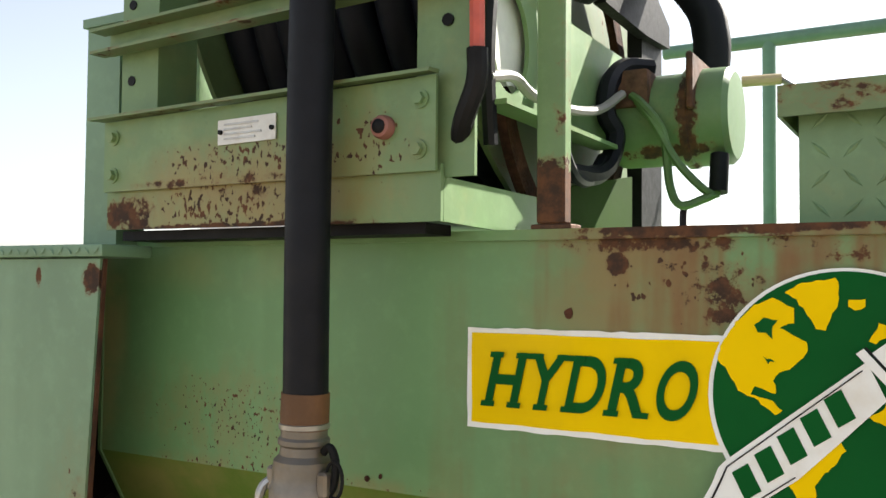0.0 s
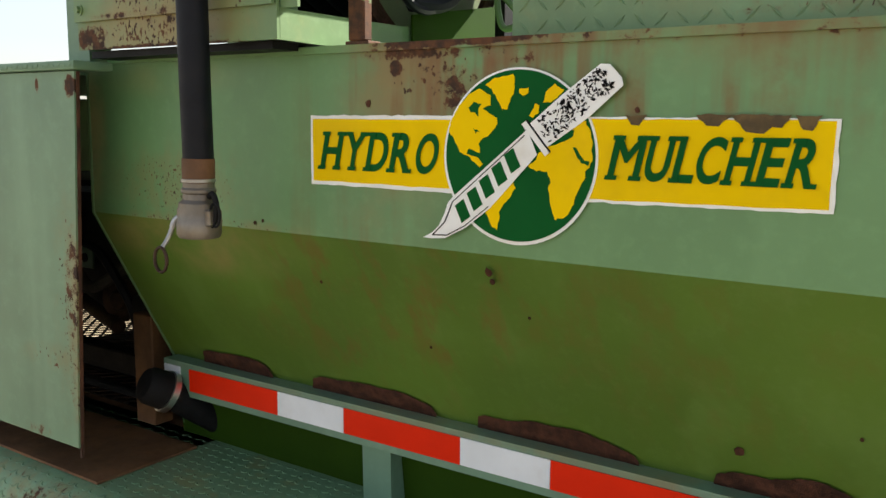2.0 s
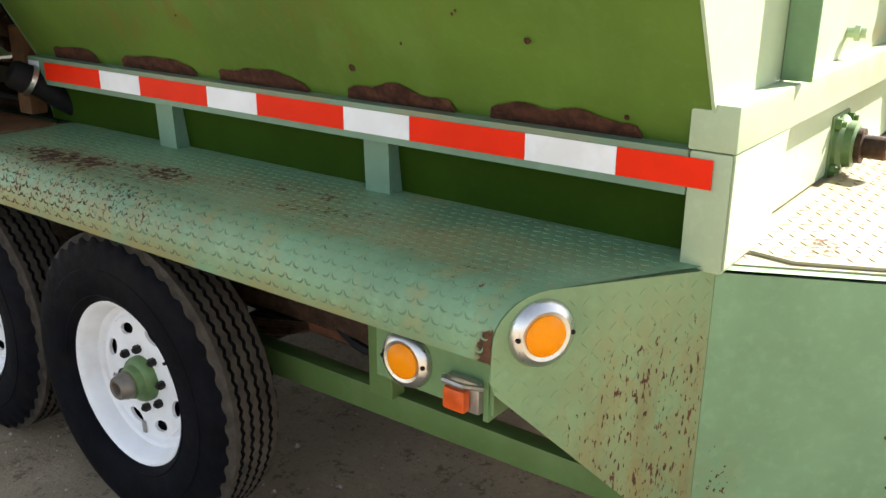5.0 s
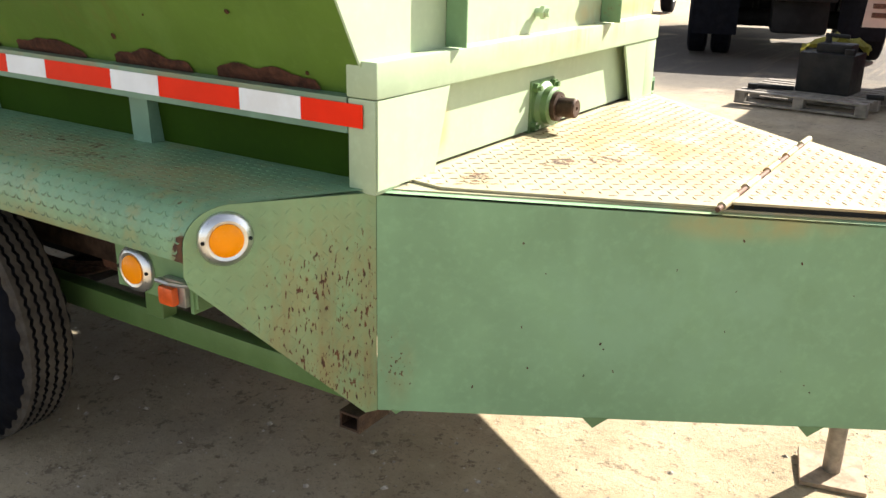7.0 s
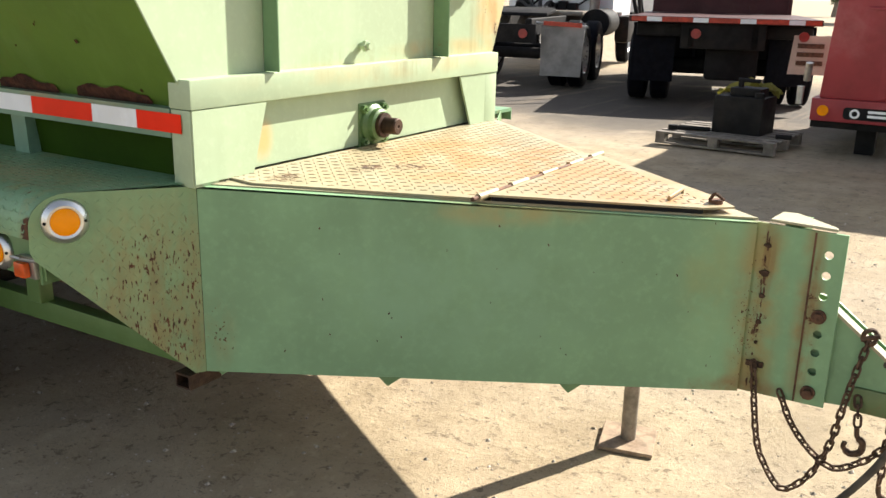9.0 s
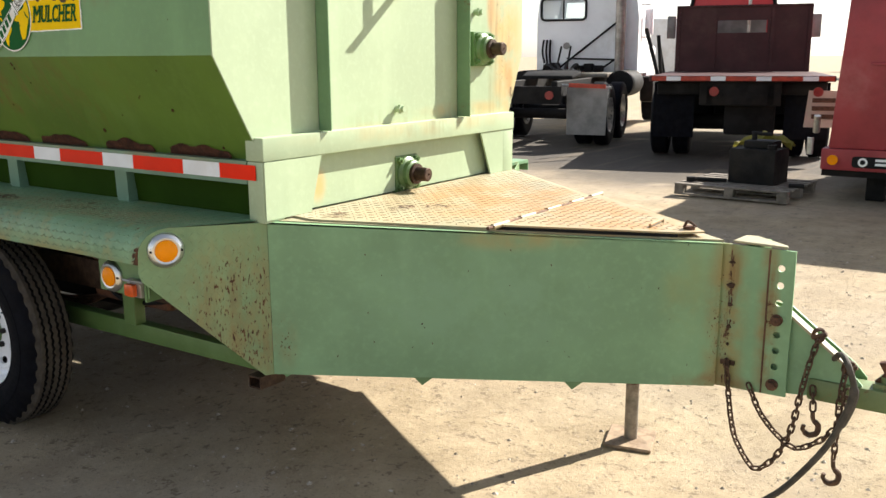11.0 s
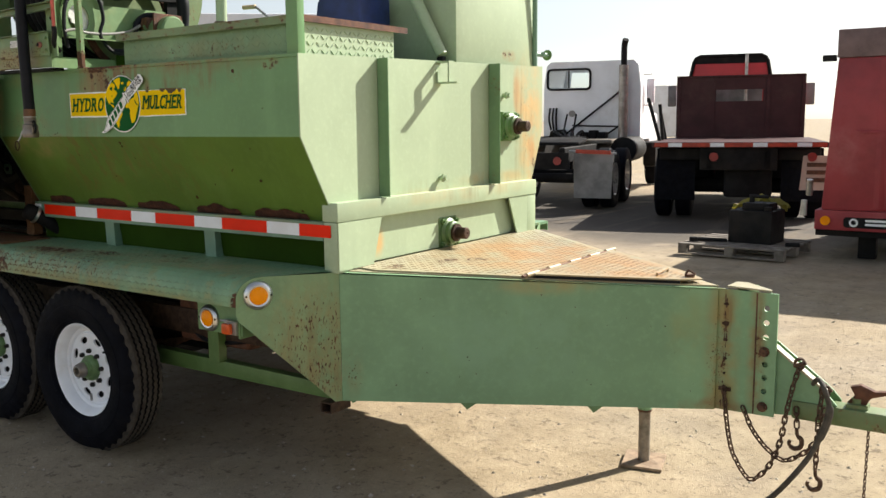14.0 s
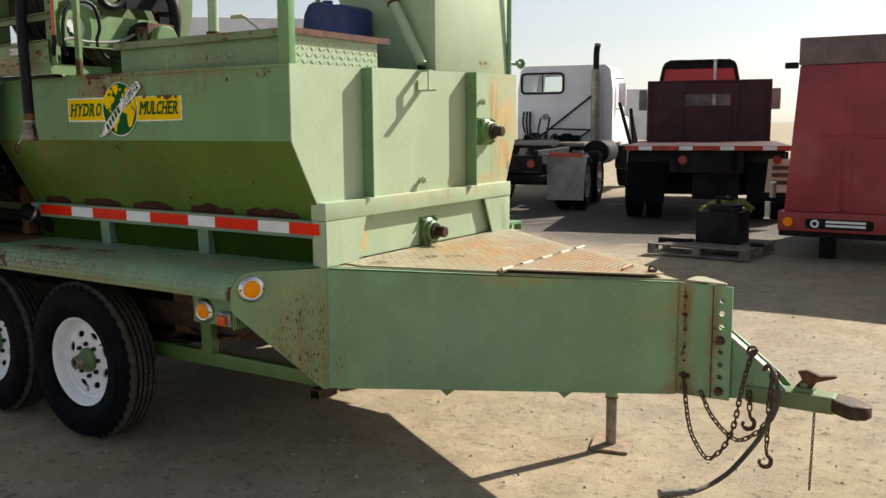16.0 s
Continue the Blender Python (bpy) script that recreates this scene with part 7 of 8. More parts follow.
def truck_wheel(parent, x, y, r=0.5, w=0.28, side=1, rim="steel"):
    t = piece(lambda bm: lathe(bm, (x - w / 2, y, r), (1, 0, 0), [(r * 0.55, 0.03), (r * 0.8, 0.0), (r * 0.94, 0.015), (r, 0.04), (r, w - 0.04), (r * 0.94, w - 0.015), (r * 0.8, w), (r * 0.55, w - 0.03)], 40), "wheel", "tyre", parent, "worn black truck tyre")
    piece(lambda bm: lathe(bm, (x - w / 2, y, r), (1, 0, 0), [(0, w * 0.4), (r * 0.3, w * 0.4), (r * 0.5, w * 0.2), (r * 0.57, 0.02), (r * 0.57, w - 0.02), (r * 0.5, w * 0.8), (r * 0.3, w * 0.6), (0, w * 0.6)], 28), "rim", rim, t)


MAT["stripred"] = plain("faded red film", (0.42, 0.045, 0.02), 0.5, vary=0.3, scale=14)
MAT["lampred"] = plain("dusty red lamp", (0.3, 0.03, 0.025), 0.4, vary=0.2, scale=20)
# white road tractor, seen from behind
tractor = thing("road_tractor", (0, 0, 0), "white day cab road tractor parked facing away", "truck")
for x in (-0.42, 0.42):
    piece(lambda bm: (box(bm, x - 0.05, x + 0.05, -0.2, 6.6, 0.82, 1.08), bevel(bm, 0.01, 1)), "frame_rail", "blackpaint", tractor)
piece(lambda bm: box(bm, -0.55, 0.55, -0.25, -0.15, 0.72, 1.0), "rear_beam", "blackpaint", tractor)
for y in (0.75, 2.05):
    for x in (-1.06, -0.75, 0.75, 1.06):
        truck_wheel(tractor, x, y, 0.51, 0.27, rim="alloyrim")
    piece(lambda bm: rod(bm, (-1.0, y, 0.51), (1.0, y, 0.51), 0.09), "axle", "blackpaint", tractor)
for x in (-0.92, 0.92):
    flap = piece(lambda bm: (prism(bm, [(x - 0.32, -0.05, 0.22), (x + 0.32, -0.05, 0.22), (x + 0.34, 0.0, 0.98), (x - 0.34, 0.0, 0.98)], (0, 0.012, 0)), bevel(bm, 0.003, 1)), "mud_flap", "flapgrey", tractor, "scuffed grey mud flap")
    piece(lambda bm: rod(bm, (x - 0.42, 0.0, 1.02), (x + 0.38, 0.03, 0.98), 0.02), "flap_bar", "steel", tractor)
    piece(lambda bm: prism(bm, [(x - 0.3, -0.03, 0.985), (x + 0.3, -0.03, 0.965), (x + 0.3, -0.03, 1.03), (x - 0.3, -0.03, 1.05)], (0, 0.01, 0)), "reflector", "stripred", tractor)
piece(lambda bm: (prism(bm, [(-0.45, 1.0, 1.09), (0.45, 1.0, 1.09), (0.5, 1.5, 1.16), (0.3, 1.95, 1.17), (-0.3, 1.95, 1.17), (-0.5, 1.5, 1.16)], (0, 0, 0.06)), bevel(bm, 0.015)), "fifth_wheel", "blackpaint", tractor)
piece(lambda bm: (box(bm, -0.6, 0.75, 2.7, 4.0, 1.08, 1.16), bevel(bm, 0.02)), "deck_plate", "alloy", tractor)
piece(lambda bm: rod(bm, (0.95, 2.9, 0.95), (0.95, 4.3, 0.95), 0.26, 24), "fuel_tank", "blackpaint", tractor)
piece(lambda bm: rod(bm, (-0.95, 2.9, 0.95), (-0.95, 4.3, 0.95), 0.26, 24), "fuel_tank", "blackpaint", tractor)
piece(lambda bm: [tube(bm, smooth_line([(-0.5 + 0.2 * i, 4.2, 1.7), (-0.45 + 0.2 * i, 3.6, 1.25), (-0.3 + 0.1 * i, 2.9, 1.2)], 5), 0.02, 6) for i in range(2)], "air_lines", "blackpaint", tractor)


def cab(bm):
    """A hollow cab: rear and front walls have real window openings."""
    w0, w1 = 1.06, 1.0
    outer = [(-w0, 1.12), (w0, 1.12), (w0, 2.3), (w1, 2.8), (w1 - 0.1, 2.9), (-w1 + 0.1, 2.9), (-w1, 2.8), (-w0, 2.3)]
    back = [(-0.94, 2.31), (-0.06, 2.31), (-0.06, 2.69), (-0.94, 2.69)]
    front = [(-0.92, 2.0), (0.92, 2.0), (0.86, 2.75), (-0.86, 2.75)]
    ends = []
    for y, hole in ((4.35, back), (6.25, front)):
        loops = [[bm.verts.new((x, y, z)) for x, z in l] for l in (outer, hole)]
        es = [bm.edges.new((l[i], l[(i + 1) % len(l)])) for l in loops for i in range(len(l))]
        bmesh.ops.triangle_fill(bm, use_beauty=True, edges=es)
        ends.append(loops[0])
    for i in range(8):
        j = (i + 1) % 8
        bm.faces.new((ends[0][i], ends[0][j], ends[1][j], ends[1][i]))


cab_ob = piece(cab, "cab", "cabwhite", tractor, "white cab with a rear window")
piece(lambda bm: (box(bm, -1.0, 1.0, 6.2, 7.7, 0.9, 1.75), bevel(bm, 0.12, 3)), "bonnet", "cabwhite", tractor)


def rounded(cx, cz, w, h, r, y):
    pts = []
    for sx, sz, a0 in ((1, 1, 0), (-1, 1, 90), (-1, -1, 180), (1, -1, 270)):
        for k in range(5):
            a = radians(a0 + 22.5 * k)
            pts.append((cx + sx * (w / 2 - r) + r * math.cos(a), y, cz + sz * (h / 2 - r) + r * math.sin(a)))
    return pts


def gasket(bm):
    """A rubber surround with rounded corners."""
    outer, inner = rounded(-0.5, 2.5, 0.99, 0.5, 0.11, 4.325), rounded(-0.5, 2.5, 0.9, 0.41, 0.075, 4.325)
    n = len(outer)
    for h in (0.0, 0.03):
        a = [bm.verts.new((x, y + h, z)) for x, y, z in outer]
        b = [bm.verts.new((x, y + h, z)) for x, y, z in inner]
        for i in range(n):
            j = (i + 1) % n
            bm.faces.new((a[i], a[j], b[j], b[i]))
        if h == 0.0:
            first = a, b
    for p, q in zip(first, (a, b)):
        for i in range(n):
            j = (i + 1) % n
            bm.faces.new((p[i], p[j], q[j], q[i]))


piece(gasket, "window_gasket", "blackpaint", cab_ob)
piece(lambda bm: box(bm, -0.515, -0.485, 4.33, 4.35, 2.3, 2.7), "window_bar", "blackpaint", cab_ob)
for x in (-0.735, -0.28):
    piece(lambda bm: prism(bm, rounded(x, 2.5, 0.43, 0.4, 0.05, 4.342), (0, 0.006, 0)), "pane", "glass", cab_ob, "bright window pane")
piece(lambda bm: (rod(bm, (-0.42, 4.33, 1.72), (-0.42, 4.345, 1.72), 0.075, 18)), "cab_vent", "flapgrey", cab_ob)
for x, z in ((-0.75, 1.32), (-0.62, 1.36), (-0.1, 1.3), (0.1, 1.34), (0.3, 1.3)):
    piece(lambda bm: (box(bm, x - 0.09, x + 0.09, 4.0, 4.3, 1.16, z), bevel(bm, 0.03, 2)), "deck_fitting", "blackpaint", tractor)
piece(lambda bm: [tube(bm, smooth_line([(-0.8 + 0.25 * k, 3.9, 1.2), (-0.6 + 0.2 * k, 3.4, 1.33), (-0.3 + 0.1 * k, 2.9, 1.22), (0.1 * k, 2.4, 1.2)], 5), 0.03, 6) for k in range(4)], "air_lines", "blackpaint", tractor)
piece(lambda bm: [rod(bm, (-0.55, 4.28, 1.25), (0.62, 4.28, 2.2), 0.022), rod(bm, (-0.4, 4.28, 1.45), (0.65, 4.28, 1.42), 0.018), rod(bm, (0.3, 4.28, 1.2), (0.6, 4.28, 1.42), 0.02)], "grab_bar", "blackpaint", tractor)
piece(lambda bm: rod(bm, (0.72, 4.18, 1.1), (0.72, 4.18, 2.78), 0.1, 20), "muffler", "stack", tractor, "sooty exhaust muffler")
piece(lambda bm: tube(bm, smooth_line([(0.72, 4.18, 2.75), (0.72, 4.18, 3.1), (0.73, 4.16, 3.22), (0.76, 4.1, 3.33)]), 0.065, 16), "exhaust_stack", "blackpaint", tractor)
piece(lambda bm: (box(bm, 1.10, 1.27, 4.9, 5.0, 1.95, 2.5), bevel(bm, 0.02)), "mirror", "cabwhite", tractor)
for z in (1.9, 2.6):
    piece(lambda bm: rod(bm, (1.02, 4.92, z), (1.2, 4.95, z), 0.015), "mirror_arm", "steel", tractor)
piece(lambda bm: (box(bm, 1.0, 1.3, 5.2, 7.4, 0.5, 1.05), bevel(bm, 0.08)), "front_fender", "blackpaint", tractor)
for x in (-1.0, 1.0):
    truck_wheel(tractor, x, 6.9, 0.51, 0.28)
for x, m in ((-0.95, "signwhite"), (-0.6, "lampred"), (0.35, "lampred")):
    piece(lambda bm: rod(bm, (x, -0.26, 0.86), (x, -0.22, 0.86), 0.07, 16), "tail_lamp", m, tractor)
for i in range(3):
    piece(lambda bm: tube(bm, smooth_line([(-0.9 + 0.07 * i, 4.3, 1.85), (-0.92 + 0.08 * i, 4.26, 1.6), (-0.88 + 0.06 * i, 4.3, 1.35)], 5), 0.022, 6), "coiled_line", "blackpaint", tractor)
lower(tractor, 1.1, 0.95)
place(tractor, -5.0, 11.1, 13.7)

# dark red flatbed truck
flatbed = thing("flatbed_truck", (0, 0, 0), "dark red flatbed truck with a steel headboard parked facing away", "truck")
piece(lambda bm: (box(bm, -1.25, 1.23, -0.1, 3.6, 1.12, 1.198), bevel(bm, 0.01, 1)), "bed", "wine", flatbed)
for i in range(12):
    a = -1.21 + i * 0.2017
    piece(lambda bm: prism(bm, [(a, -0.104, 1.13), (a + 0.2, -0.104, 1.13), (a + 0.2, -0.104, 1.19), (a, -0.104, 1.19)], (0, 0.003, 0)), "reflective_strip", "tapewhite" if i % 3 == 1 else "stripred", flatbed)
head_ob = bmesh.new()


def headboard(bm):
    def ring(pts, y):
        return [bm.verts.new((x, y, z)) for x, z in pts]
    outer = [(-1.12, 1.2), (1.12, 1.2), (1.12, 2.40), (-1.12, 2.40)]
    hole = [(-0.42, 1.92), (0.4, 1.92), (0.4, 2.15), (-0.42, 2.15)]
    sets = []
    for y in (3.4, 3.45):
        l = [ring(outer, y), ring(hole, y)]
        es = [bm.edges.new((r[i], r[(i + 1) % 4])) for r in l for i in range(4)]
        bmesh.ops.triangle_fill(bm, use_beauty=True, edges=es)
        sets.append(l)
    for a, b in zip(*sets):
        for i in range(4):
            j = (i + 1) % 4
            bm.faces.new((a[i], a[j], b[j], b[i]))


headboard(head_ob)
part("headboard", head_ob, "wine", flatbed, "dark wine red headboard with a window slot")
for x in (-1.12, -0.5, 0.46, 1.06):
    piece(lambda bm: box(bm, x, x + 0.06, 3.375, 3.398, 1.2, 2.40), "headboard_rib", "wine", flatbed)
piece(lambda bm: box(bm, -1.12, 1.12, 3.36, 3.45, 2.401, 2.43), "headboard_cap", "wine", flatbed)


def red_cab(bm):
    prism(bm, [(-0.93, 4.0, 1.2), (0.55, 4.0, 1.2), (0.55, 4.0, 2.3), (0.47, 4.0, 2.76), (0.36, 4.0, 2.87), (-0.74, 4.0, 2.87), (-0.85, 4.0, 2.76), (-0.93, 4.0, 2.3)], (0, 1.7, 0))
    bevel(bm, 0.06, 3)


red_cab_ob = piece(red_cab, "cab", "truckred", flatbed, "bright red cab")
piece(lambda bm: tube(bm, [(-0.93, 4.0, 2.2), (-0.90, 3.99, 2.5), (-0.855, 3.99, 2.74), (-0.82, 3.99, 2.81), (-0.74, 3.99, 2.855), (0.36, 3.99, 2.855), (0.44, 3.99, 2.81), (0.475, 3.99, 2.74), (0.52, 3.99, 2.5), (0.55, 4.0, 2.2)], 0.036, 8), "roof_rim", "blackpaint", red_cab_ob, "black rounded roof rim")
# black band puts the shade of the cab's upper rear into colour
piece(lambda bm: (prism(bm, [(-0.84, 3.985, 2.70), (0.46, 3.985, 2.70), (0.40, 3.98, 2.84), (-0.78, 3.98, 2.84)], (0, 0.02, 0))), "cab_shade_band", "blackpaint", red_cab_ob)
# grey pane colour stands in for light through the cab windows
piece(lambda bm: (box(bm, -0.6, 0.4, 3.985, 3.998, 1.85, 2.25)), "rear_window", "flapgrey", red_cab_ob, "opaque grey pane for the see-through rear window")
# made-up black boxes, a dark backdrop below the bed and cab
for x in (-1.0, 0.45):
    piece(lambda bm: (box(bm, x, x + 0.6, 1.7, 3.3, 0.35, 1.1), bevel(bm, 0.04)), "bed_backdrop", "blackpaint", flatbed)
piece(lambda bm: (box(bm, -0.35, 0.35, 1.2, 5.0, 0.4, 0.85), bevel(bm, 0.05)), "mid_backdrop", "blackpaint", flatbed)
piece(lambda bm: box(bm, -1.2, 1.2, 4.6, 5.6, 0.3, 1.2), "front_fender", "blackpaint", flatbed)
piece(lambda bm: rod(bm, (0.1, 3.8, 1.5), (0.1, 3.8, 2.86), 0.03), "exhaust_stack", "steel", flatbed)
for x in (-1.37, 1.2):
    piece(lambda bm: (box(bm, x, x + 0.16, 4.6, 4.7, 1.85, 2.3), bevel(bm, 0.02)), "mirror", "flapgrey", flatbed)
for x in (-1.12, -0.8, 0.8, 1.12):
    truck_wheel(flatbed, x, 0.9, 0.5, 0.27)
piece(lambda bm: rod(bm, (-1, 0.9, 0.5), (1, 0.9, 0.5), 0.12), "axle", "blackpaint", flatbed)
for x in (-0.45, 0.37):
    piece(lambda bm: box(bm, x, x + 0.08, 0.0, 6.0, 0.80, 1.06), "frame_rail", "blackpaint", flatbed)
piece(lambda bm: (box(bm, -0.55, 0.55, 0.0, 0.12, 0.78, 1.16), bevel(bm, 0.02)), "rear_beam", "blackpaint", flatbed)
piece(lambda bm: box(bm, -1.2, -0.62, 0.3, 0.32, 0.3, 1.1), "mud_flap", "tyre", flatbed)
piece(lambda bm: box(bm, 0.62, 1.2, 0.3, 0.32, 0.3, 1.1), "mud_flap", "tyre", flatbed)
# black panel added to fill the dark below the bed's rear
piece(lambda bm: (box(bm, -1.15, 1.15, 0.15, 0.3, 0.93, 1.1), bevel(bm, 0.02)), "rear_fill_panel", "blackpaint", flatbed)
piece(lambda bm: (box(bm, -0.2, 0.5, 0.25, 0.9, 0.35, 0.8), bevel(bm, 0.06)), "hitch_housing", "blackpaint", flatbed)
for y in (0.2, 1.6, 2.9):
    piece(lambda bm: box(bm, -1.15, 1.15, y, y + 0.08, 1.06, 1.119), "cross_member", "blackpaint", flatbed)
for x in (-0.35, 1.02):
    piece(lambda bm: rod(bm, (x, -0.03, 0.98), (x, 0.02, 0.98), 0.065, 18), "tail_lamp", "lampred", flatbed)
board = piece(lambda bm: (prism(bm, [(0.86, -0.04, 0.5), (1.36, -0.04, 0.5), (1.38, -0.02, 1.0), (0.9, -0.02, 1.0)], (0, 0.012, 0))), "sign_board", "cream", flatbed, "faded cream board with worn lettering")
for i in range(3):
    piece(lambda bm: prism(bm, [(0.95, -0.05, 0.62 + 0.11 * i), (1.28, -0.05, 0.62 + 0.11 * i), (1.28, -0.05, 0.68 + 0.11 * i), (0.95, -0.05, 0.68 + 0.11 * i)], (0, 0.004, 0)), "bar", "rusty", board)
for y, lean, top in ((1.0, 0.2, 1.95), (1.6, 0.06, 1.85), (2.2, 0.1, 1.75)):
    piece(lambda bm: rod(bm, (-1.22, y, 1.19), (-1.22 - lean, y, top), 0.03), "stake", "blackpaint", flatbed)
lower(flatbed, 1.2, 0.92)
place(flatbed, -1.5, 10.75, 16.3)

# red body at the side of the yard
van = thing("red_truck_body", (0, 0, 0), "faded red steel truck body with a grey top band", "truck body")
piece(lambda bm: (prism(bm, [(0.10, 0.0, 0.66), (5.2, 0.0, 0.66), (5.2, 0.0, 2.09), (0.19, 0.0, 2.09)], (0, 2.4, 0)), bevel(bm, 0.015)), "body_wall", "vanred", van)
piece(lambda bm: (box(bm, 0.18, 5.22, -0.02, 2.42, 2.09, 2.35), bevel(bm, 0.015)), "top_band", "vangrey", van, "weathered grey top board")
piece(lambda bm: (box(bm, 0.05, 5.25, -0.03, 2.43, 0.47, 0.659), bevel(bm, 0.01)), "bottom_rail", "vanred", van)
for x in (0.55, 1.25, 1.95, 2.65):
    piece(lambda bm: (prism(bm, [(x, -0.001, 0.67), (x + 0.16, -0.001, 0.67), (x + 0.11, -0.014, 0.69), (x + 0.05, -0.014, 0.69)], (0, 0, 1.39)), bevel(bm, 0.006)), "pressed_rib", "vanred", van)
piece(lambda bm: (prism(bm, [(0.38, -0.002, 1.40), (1.05, -0.002, 1.39), (1.0, -0.018, 1.385), (0.42, -0.018, 1.39)], (0, 0, 0.022)), bevel(bm, 0.004, 1)), "dent_rail", "vanred", van)
piece(lambda bm: rod(bm, (0.15, -0.032, 0.56), (0.15, -0.05, 0.56), 0.046, 18), "marker_lamp", "amber", van, "amber marker lamp")
plate_ob = piece(lambda bm: (prism(bm, rounded(0.62, 0.55, 0.62, 0.1, 0.03, -0.036), (0, 0.004, 0))), "maker_plate", "blackpaint", van, "black maker's badge")
piece(lambda bm: lathe(bm, (0.4, -0.037, 0.55), (0, -1, 0), [(0.022, 0), (0.022, 0.003), (0.04, 0.003), (0.04, 0)], 20), "badge_ring", "signwhite", plate_ob)
for z in (0.562, 0.525):
    piece(lambda bm: prism(bm, [(0.5, -0.0375, z), (0.86, -0.0375, z), (0.86, -0.0375, z + 0.022), (0.5, -0.0375, z + 0.022)], (0, 0.001, 0)), "bar", "signwhite", plate_ob)
piece(lambda bm: (box(bm, 0.05, 0.175, -0.02, 0.02, 2.06, 2.12), bevel(bm, 0.01)), "hinge_horn", "blackpaint", van)
piece(lambda bm: box(bm, 0.05, 5.1, 0.05, 2.3, 0.405, 0.469), "under_frame", "blackpaint", van)
piece(lambda bm: [rod(bm, (-0.01, -0.02, 0.8), (0.0, -0.06, 0.95), 0.03), rod(bm, (-0.05, -0.03, 0.6), (-0.05, -0.03, 0.75), 0.03)], "latch", "steel", van)
for x in (0.4, 4.7):
    for y in (0.3, 2.1):
        piece(lambda bm: (box(bm, x, x + 0.16, y, y + 0.16, 0.165, 0.406), bevel(bm, 0.01)), "support_block", "blackpaint", van)
place(van, 0.19, 7.70, 1)
for child in van.children_recursive:
    child.data.transform(Matrix.Translation((0, 0, -0.210)) @ Matrix.Scale(1.14, 4))

# pallet with a dark block on it
pallet = thing("pallet", (0, 0, 0), "weathered wooden pallet lying on the dirt", "pallet")
for i in range(7):
    y = -0.5 + i * 0.158
    piece(lambda bm: (box(bm, -0.6, 0.6, y, y + 0.1, 0.105, 0.125), bevel(bm, 0.003, 1)), "deck_board", "oldwood", pallet)
for y in (-0.5, -0.05, 0.4):
    piece(lambda bm: (box(bm, -0.6, 0.6, y, y + 0.1, 0.004, 0.022)), "bottom_board", "oldwood", pallet)
for x in (-0.6, -0.05, 0.5):
    for y in (-0.5, -0.05, 0.4):
        piece(lambda bm: (box(bm, x, x + 0.1, y, y + 0.1, 0.022, 0.105), bevel(bm, 0.004, 1)), "pallet_block", "oldwood", pallet)
place(pallet, -0.52, 7.75, -4)
block = thing("battery_box", (0, 0, 0), "dark oily steel box with fittings standing on the pallet", "box")
piece(lambda bm: (box(bm, -0.24, 0.26, -0.2, 0.22, 0.126, 0.5), bevel(bm, 0.012)), "box_body", "blackpaint", block)
piece(lambda bm: (box(bm, -0.12, 0.2, -0.12, 0.14, 0.5, 0.585), bevel(bm, 0.02)), "box_lid", "blackpaint", block)
piece(lambda bm: [rod(bm, (0.2, -0.14, 0.5), (0.2, -0.14, 0.55), 0.05, 12), rod(bm, (-0.05, 0.0, 0.58), (-0.05, 0.0, 0.66), 0.03, 10), rod(bm, (-0.08, 0.0, 0.655), (0.14, 0.0, 0.65), 0.02, 8)], "fitting", "blackpaint", block)
place(block, -0.42, 7.8, -6)
rag = thing("yellow_rag", (-0.4, 8.1, 0.5), "crumpled yellow rag draped over the box", "cloth")


def rag_mesh(bm):
    n = 16
    g = [[bm.verts.new((-0.75 + 0.62 * i / n, 7.98 + 0.25 * j / n, 0.60 + 0.09 * noise.noise(Vector((i * 0.35, j * 0.4, 2))) - 0.25 * abs(i / n - 0.55) ** 1.5 + 0.03 * noise.noise(Vector((i, j, 5))))) for j in range(n + 1)] for i in range(n + 1)]
    for i in range(n):
        for j in range(n):
            bm.faces.new((g[i][j], g[i + 1][j], g[i + 1][j + 1], g[i][j + 1]))
    bmesh.ops.solidify(bm, geom=bm.faces[:], thickness=0.006)


piece(rag_mesh, "cloth", "ragyellow", rag)
bar = thing("drop_bar", (-0.95, 7.6, 0.13), "dark steel arm lying on the pallet", "tool")
piece(lambda bm: (rod(bm, (-1.02, 7.52, 0.15), (-0.68, 7.6, 0.15), 0.022, 10), rod(bm, (-1.04, 7.50, 0.128), (-1.04, 7.50, 0.175), 0.05, 14)), "arm", "blackpaint", bar)
piece(lambda bm: (rod(bm, (-0.02, 7.55, 0.145), (0.12, 7.6, 0.145), 0.025, 10)), "arm_end", "blackpaint", bar)


# far vehicles, sheds and trees
def far_box(name, label, category, x, y, turn, w, d, z0, h, mat, roof=None, group=""):
    ob = thing(name, (0, 0, 0), label, category, group)
    piece(lambda bm: (box(bm, -w / 2, w / 2, 0, d, z0, h), bevel(bm, 0.05)), "body_wall", mat, ob)
    if roof:
        piece(lambda bm: (box(bm, -w / 2 - 0.1, w / 2 + 0.1, -0.1, d + 0.1, h, h + 0.18), bevel(bm, 0.03)), "roof", roof, ob)
    else:
        for sx in (-w / 2 + 0.2, w / 2 - 0.2):
            for yy in (0.8, d - 0.8):
                piece(lambda bm: rod(bm, (sx - 0.14, yy, 0.5), (sx + 0.14, yy, 0.5), 0.5, 20), "wheel", "tyre", ob)
    place(ob, x, y, turn)
    return ob


far_box("box_truck", "white box truck body far behind the trailer", "truck", -9.5, 9.0, 42, 2.3, 4, 0.9, 3.5, "cabwhite")
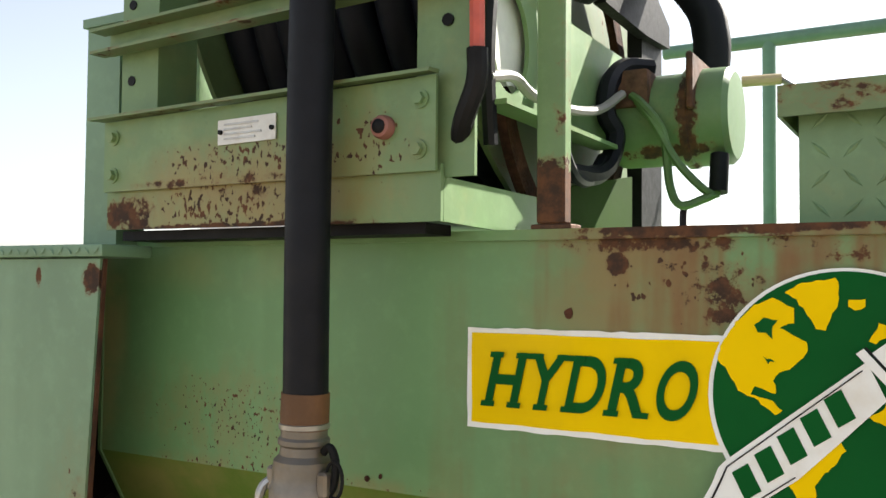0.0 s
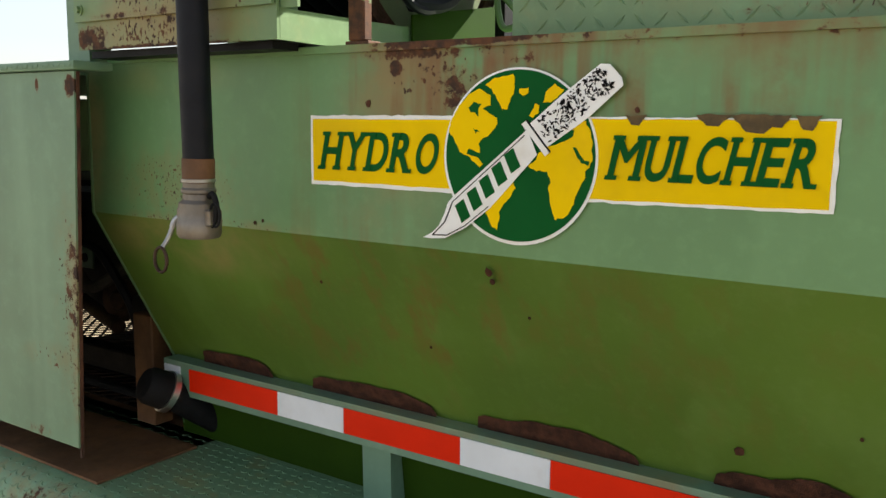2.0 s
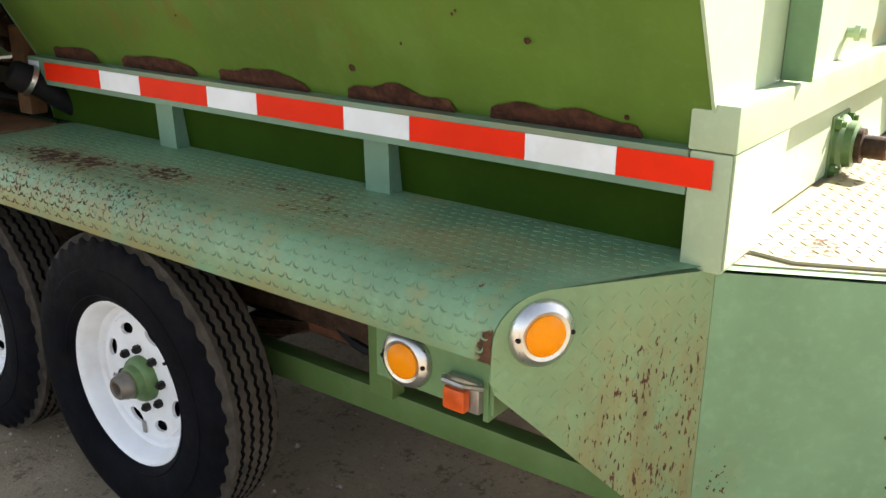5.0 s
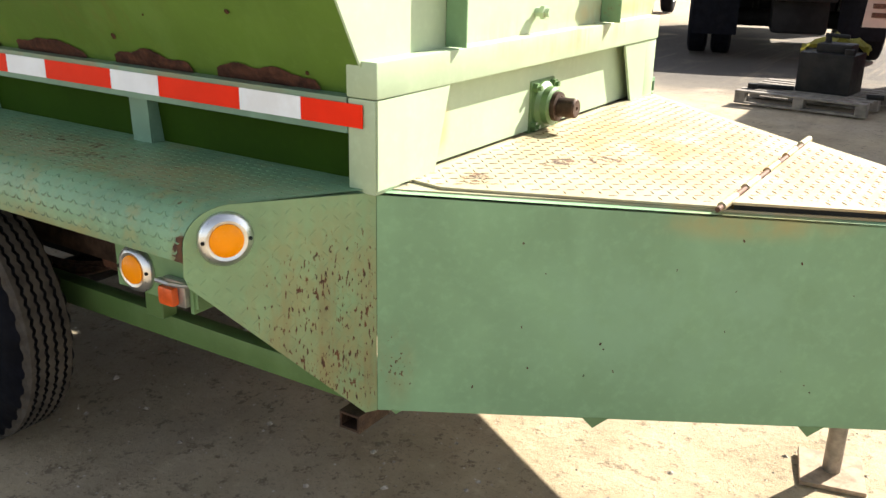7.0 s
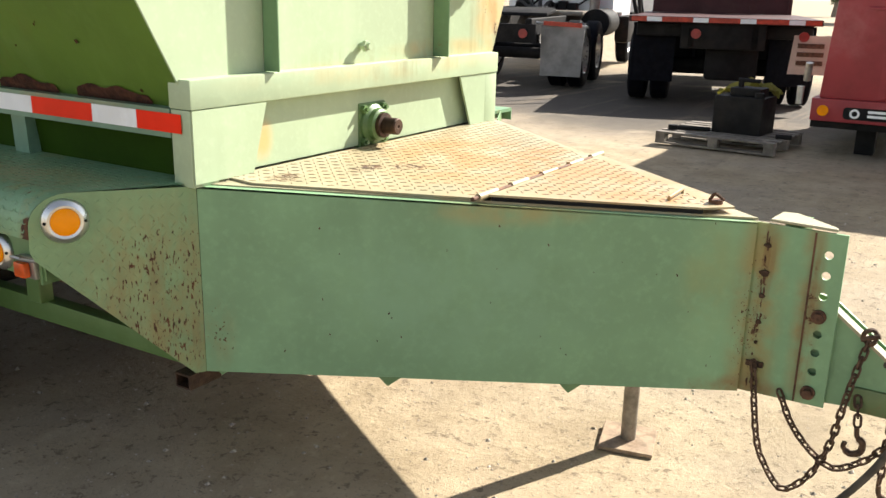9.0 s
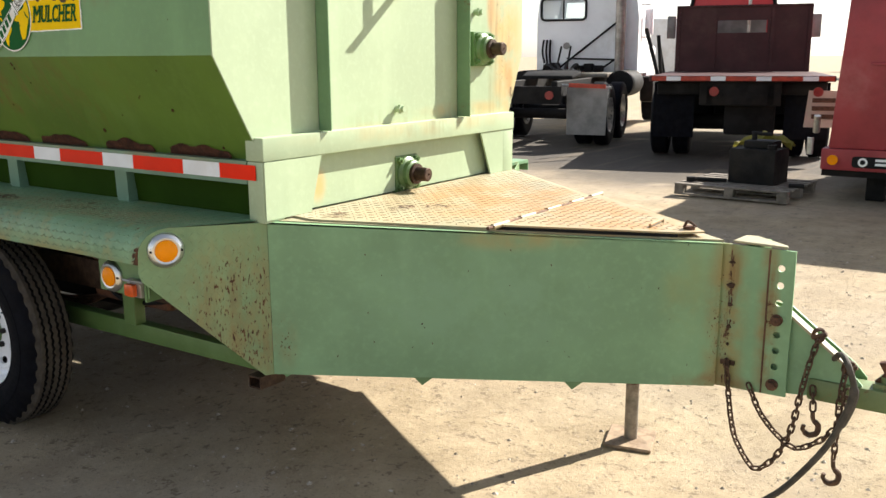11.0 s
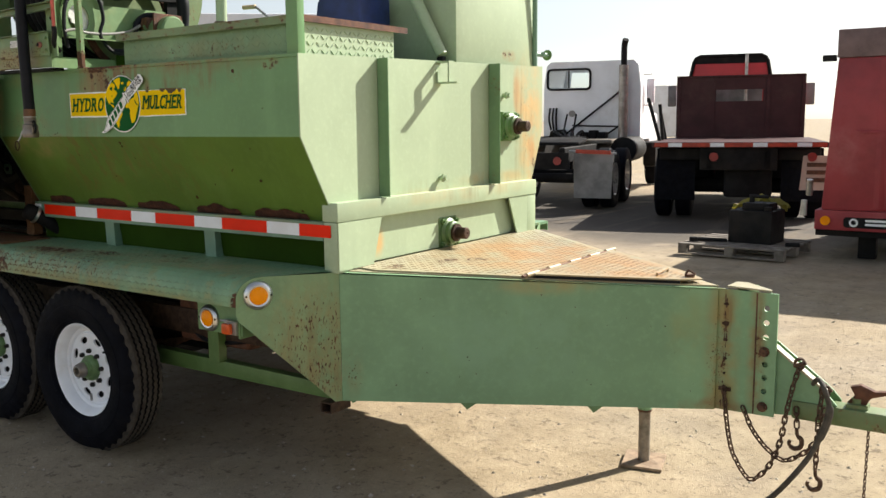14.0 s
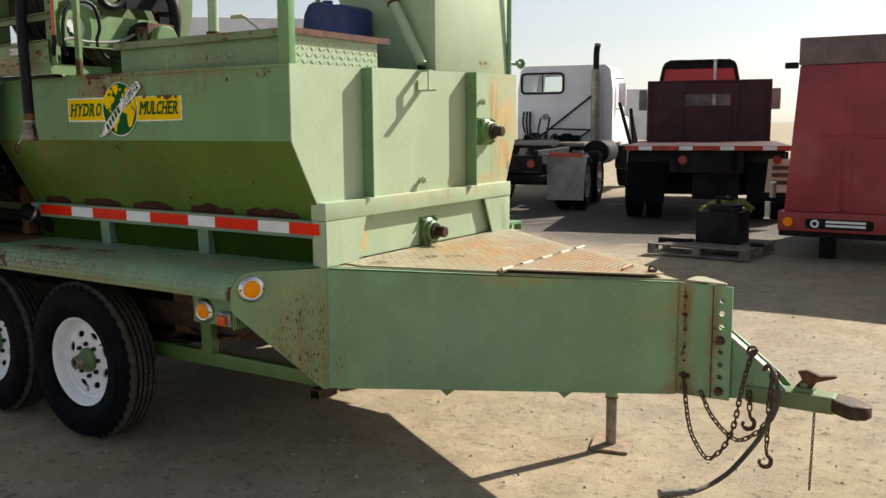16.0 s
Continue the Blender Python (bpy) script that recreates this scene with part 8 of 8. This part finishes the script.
far_box("shed", "low pale shed with a pinkish wall", "shed", -36, 25, 50, 14, 6, 0.0, 2.3, "shedpink", "cabwhite")
for x, y, tn, w, h, m in ((-13.5, 40, 12, 2.5, 3.2, "cabwhite"), (-10.2, 44, 5, 2.5, 2.6, "steel"), (-16, 62, 20, 2.5, 3.4, "cabwhite"), (-2.2, 38, 0, 2.4, 3.0, "cabwhite"), (-4.2, 60, 10, 6, 3.2, "cabwhite")):
    far_box("parked_truck", "parked truck far across the yard", "truck", x, y, tn, w, 6, 0.7, h, m, group="far trucks")
pole_far = thing("utility_pole", (-6.5, 70, 0), "thin wooden pole on the horizon", "pole")
piece(lambda bm: rod(bm, (-6.5, 70, 0), (-6.5, 70, 5.2), 0.12, 8, 0.08), "pole_shaft", "oldwood", pole_far)


def tree(x, y, h, seed):
    ob = thing("tree", (x, y, 0), "hazy green tree far beyond the yard", "tree", "far trees")
    rnd = random.Random(seed)
    def trunk(bm):
        tube(bm, smooth_line([(x, y, 0), (x + 0.1, y, h * 0.3), (x - 0.1, y + 0.1, h * 0.6), (x, y, h * 0.9)], 4), [0.22 * (1 - k / 14) + 0.03 for k in range(13)], 8)
        for k in range(6):
            a = rnd.uniform(0, 6.28)
            z = h * rnd.uniform(0.3, 0.65)
            rod(bm, (x, y, z), (x + math.cos(a) * h * 0.25, y + math.sin(a) * h * 0.25, z + h * 0.2), 0.07, 6, 0.02)
    piece(trunk, "trunk", "oldwood", ob)
    verts, faces = [], []
    for k in range(2600):
        a, b, r = rnd.uniform(0, 6.28), rnd.uniform(-1, 1), rnd.uniform(0.35, 1) ** 0.5
        s = math.sqrt(1 - b * b)
        lump = 0.75 + 0.4 * noise.noise(Vector((s * math.cos(a) * 2, s * math.sin(a) * 2, b * 2 + seed)))
        c = Vector((x + s * math.cos(a) * r * lump * h * 0.36, y + s * math.sin(a) * r * lump * h * 0.36, h * 0.62 + b * r * lump * h * 0.4))
        u = Vector((rnd.uniform(-1, 1), rnd.uniform(-1, 1), rnd.uniform(-1, 1))).normalized() * 0.14
        v = u.cross(Vector((rnd.uniform(-1, 1), rnd.uniform(-1, 1), rnd.uniform(-1, 1)))).normalized() * 0.07
        n = len(verts)
        verts += [c - u, c + v, c + u, c - v]
        faces.append((n, n + 1, n + 2, n + 3))
    me = bpy.data.meshes.new("crown")
    off = base_of(ob)
    me.from_pydata([p - off for p in verts], [], faces)
    me.materials.append(MAT["leaf"])
    crown = new("crown", me)
    crown.parent = ob


for x, y, h, sd in ((-2.0, 75, 5.0, 1), (-5.5, 80, 4.0, 2), (-12, 85, 4.0, 3), (1.5, 82, 4.6, 4), (-24, 90, 5, 5)):
    tree(x, y, h, sd)

# stones and grit on the dirt
verts, faces = [], []
rnd = random.Random(9)
for k in range(7000):
    x, y = rnd.uniform(-2.2, 3.2), rnd.uniform(-1.6, 5.5)
    r = rnd.uniform(0.002, 0.006) if rnd.random() < 0.93 else rnd.uniform(0.007, 0.014)
    dip = 0.045 * math.exp(-((x - 0.9) ** 2 + (y - 1.2) ** 2) / 0.6)
    z = 0.012 * noise.noise(Vector((x * 0.8, y * 0.8, 0))) + 0.02 * noise.noise(Vector((x * 0.25, y * 0.25, 4))) - 0.016 - dip
    n = len(verts)
    a = rnd.uniform(0, 6)
    ring = [Vector((x + r * rnd.uniform(0.6, 1.2) * math.cos(a + 1.257 * i), y + r * rnd.uniform(0.6, 1.2) * math.sin(a + 1.257 * i), z)) for i in range(5)]
    verts += ring + [Vector((x, y, z + r * rnd.uniform(0.5, 0.9)))]
    faces += [(n + i, n + (i + 1) % 5, n + 5) for i in range(5)]
me = bpy.data.meshes.new("pebbles")
me.from_pydata(verts, [], faces)
me.materials.append(MAT["stone"])
tagged(new("pebbles", me), "loose grit and small stones on the dirt", "stones", kind="stuff")
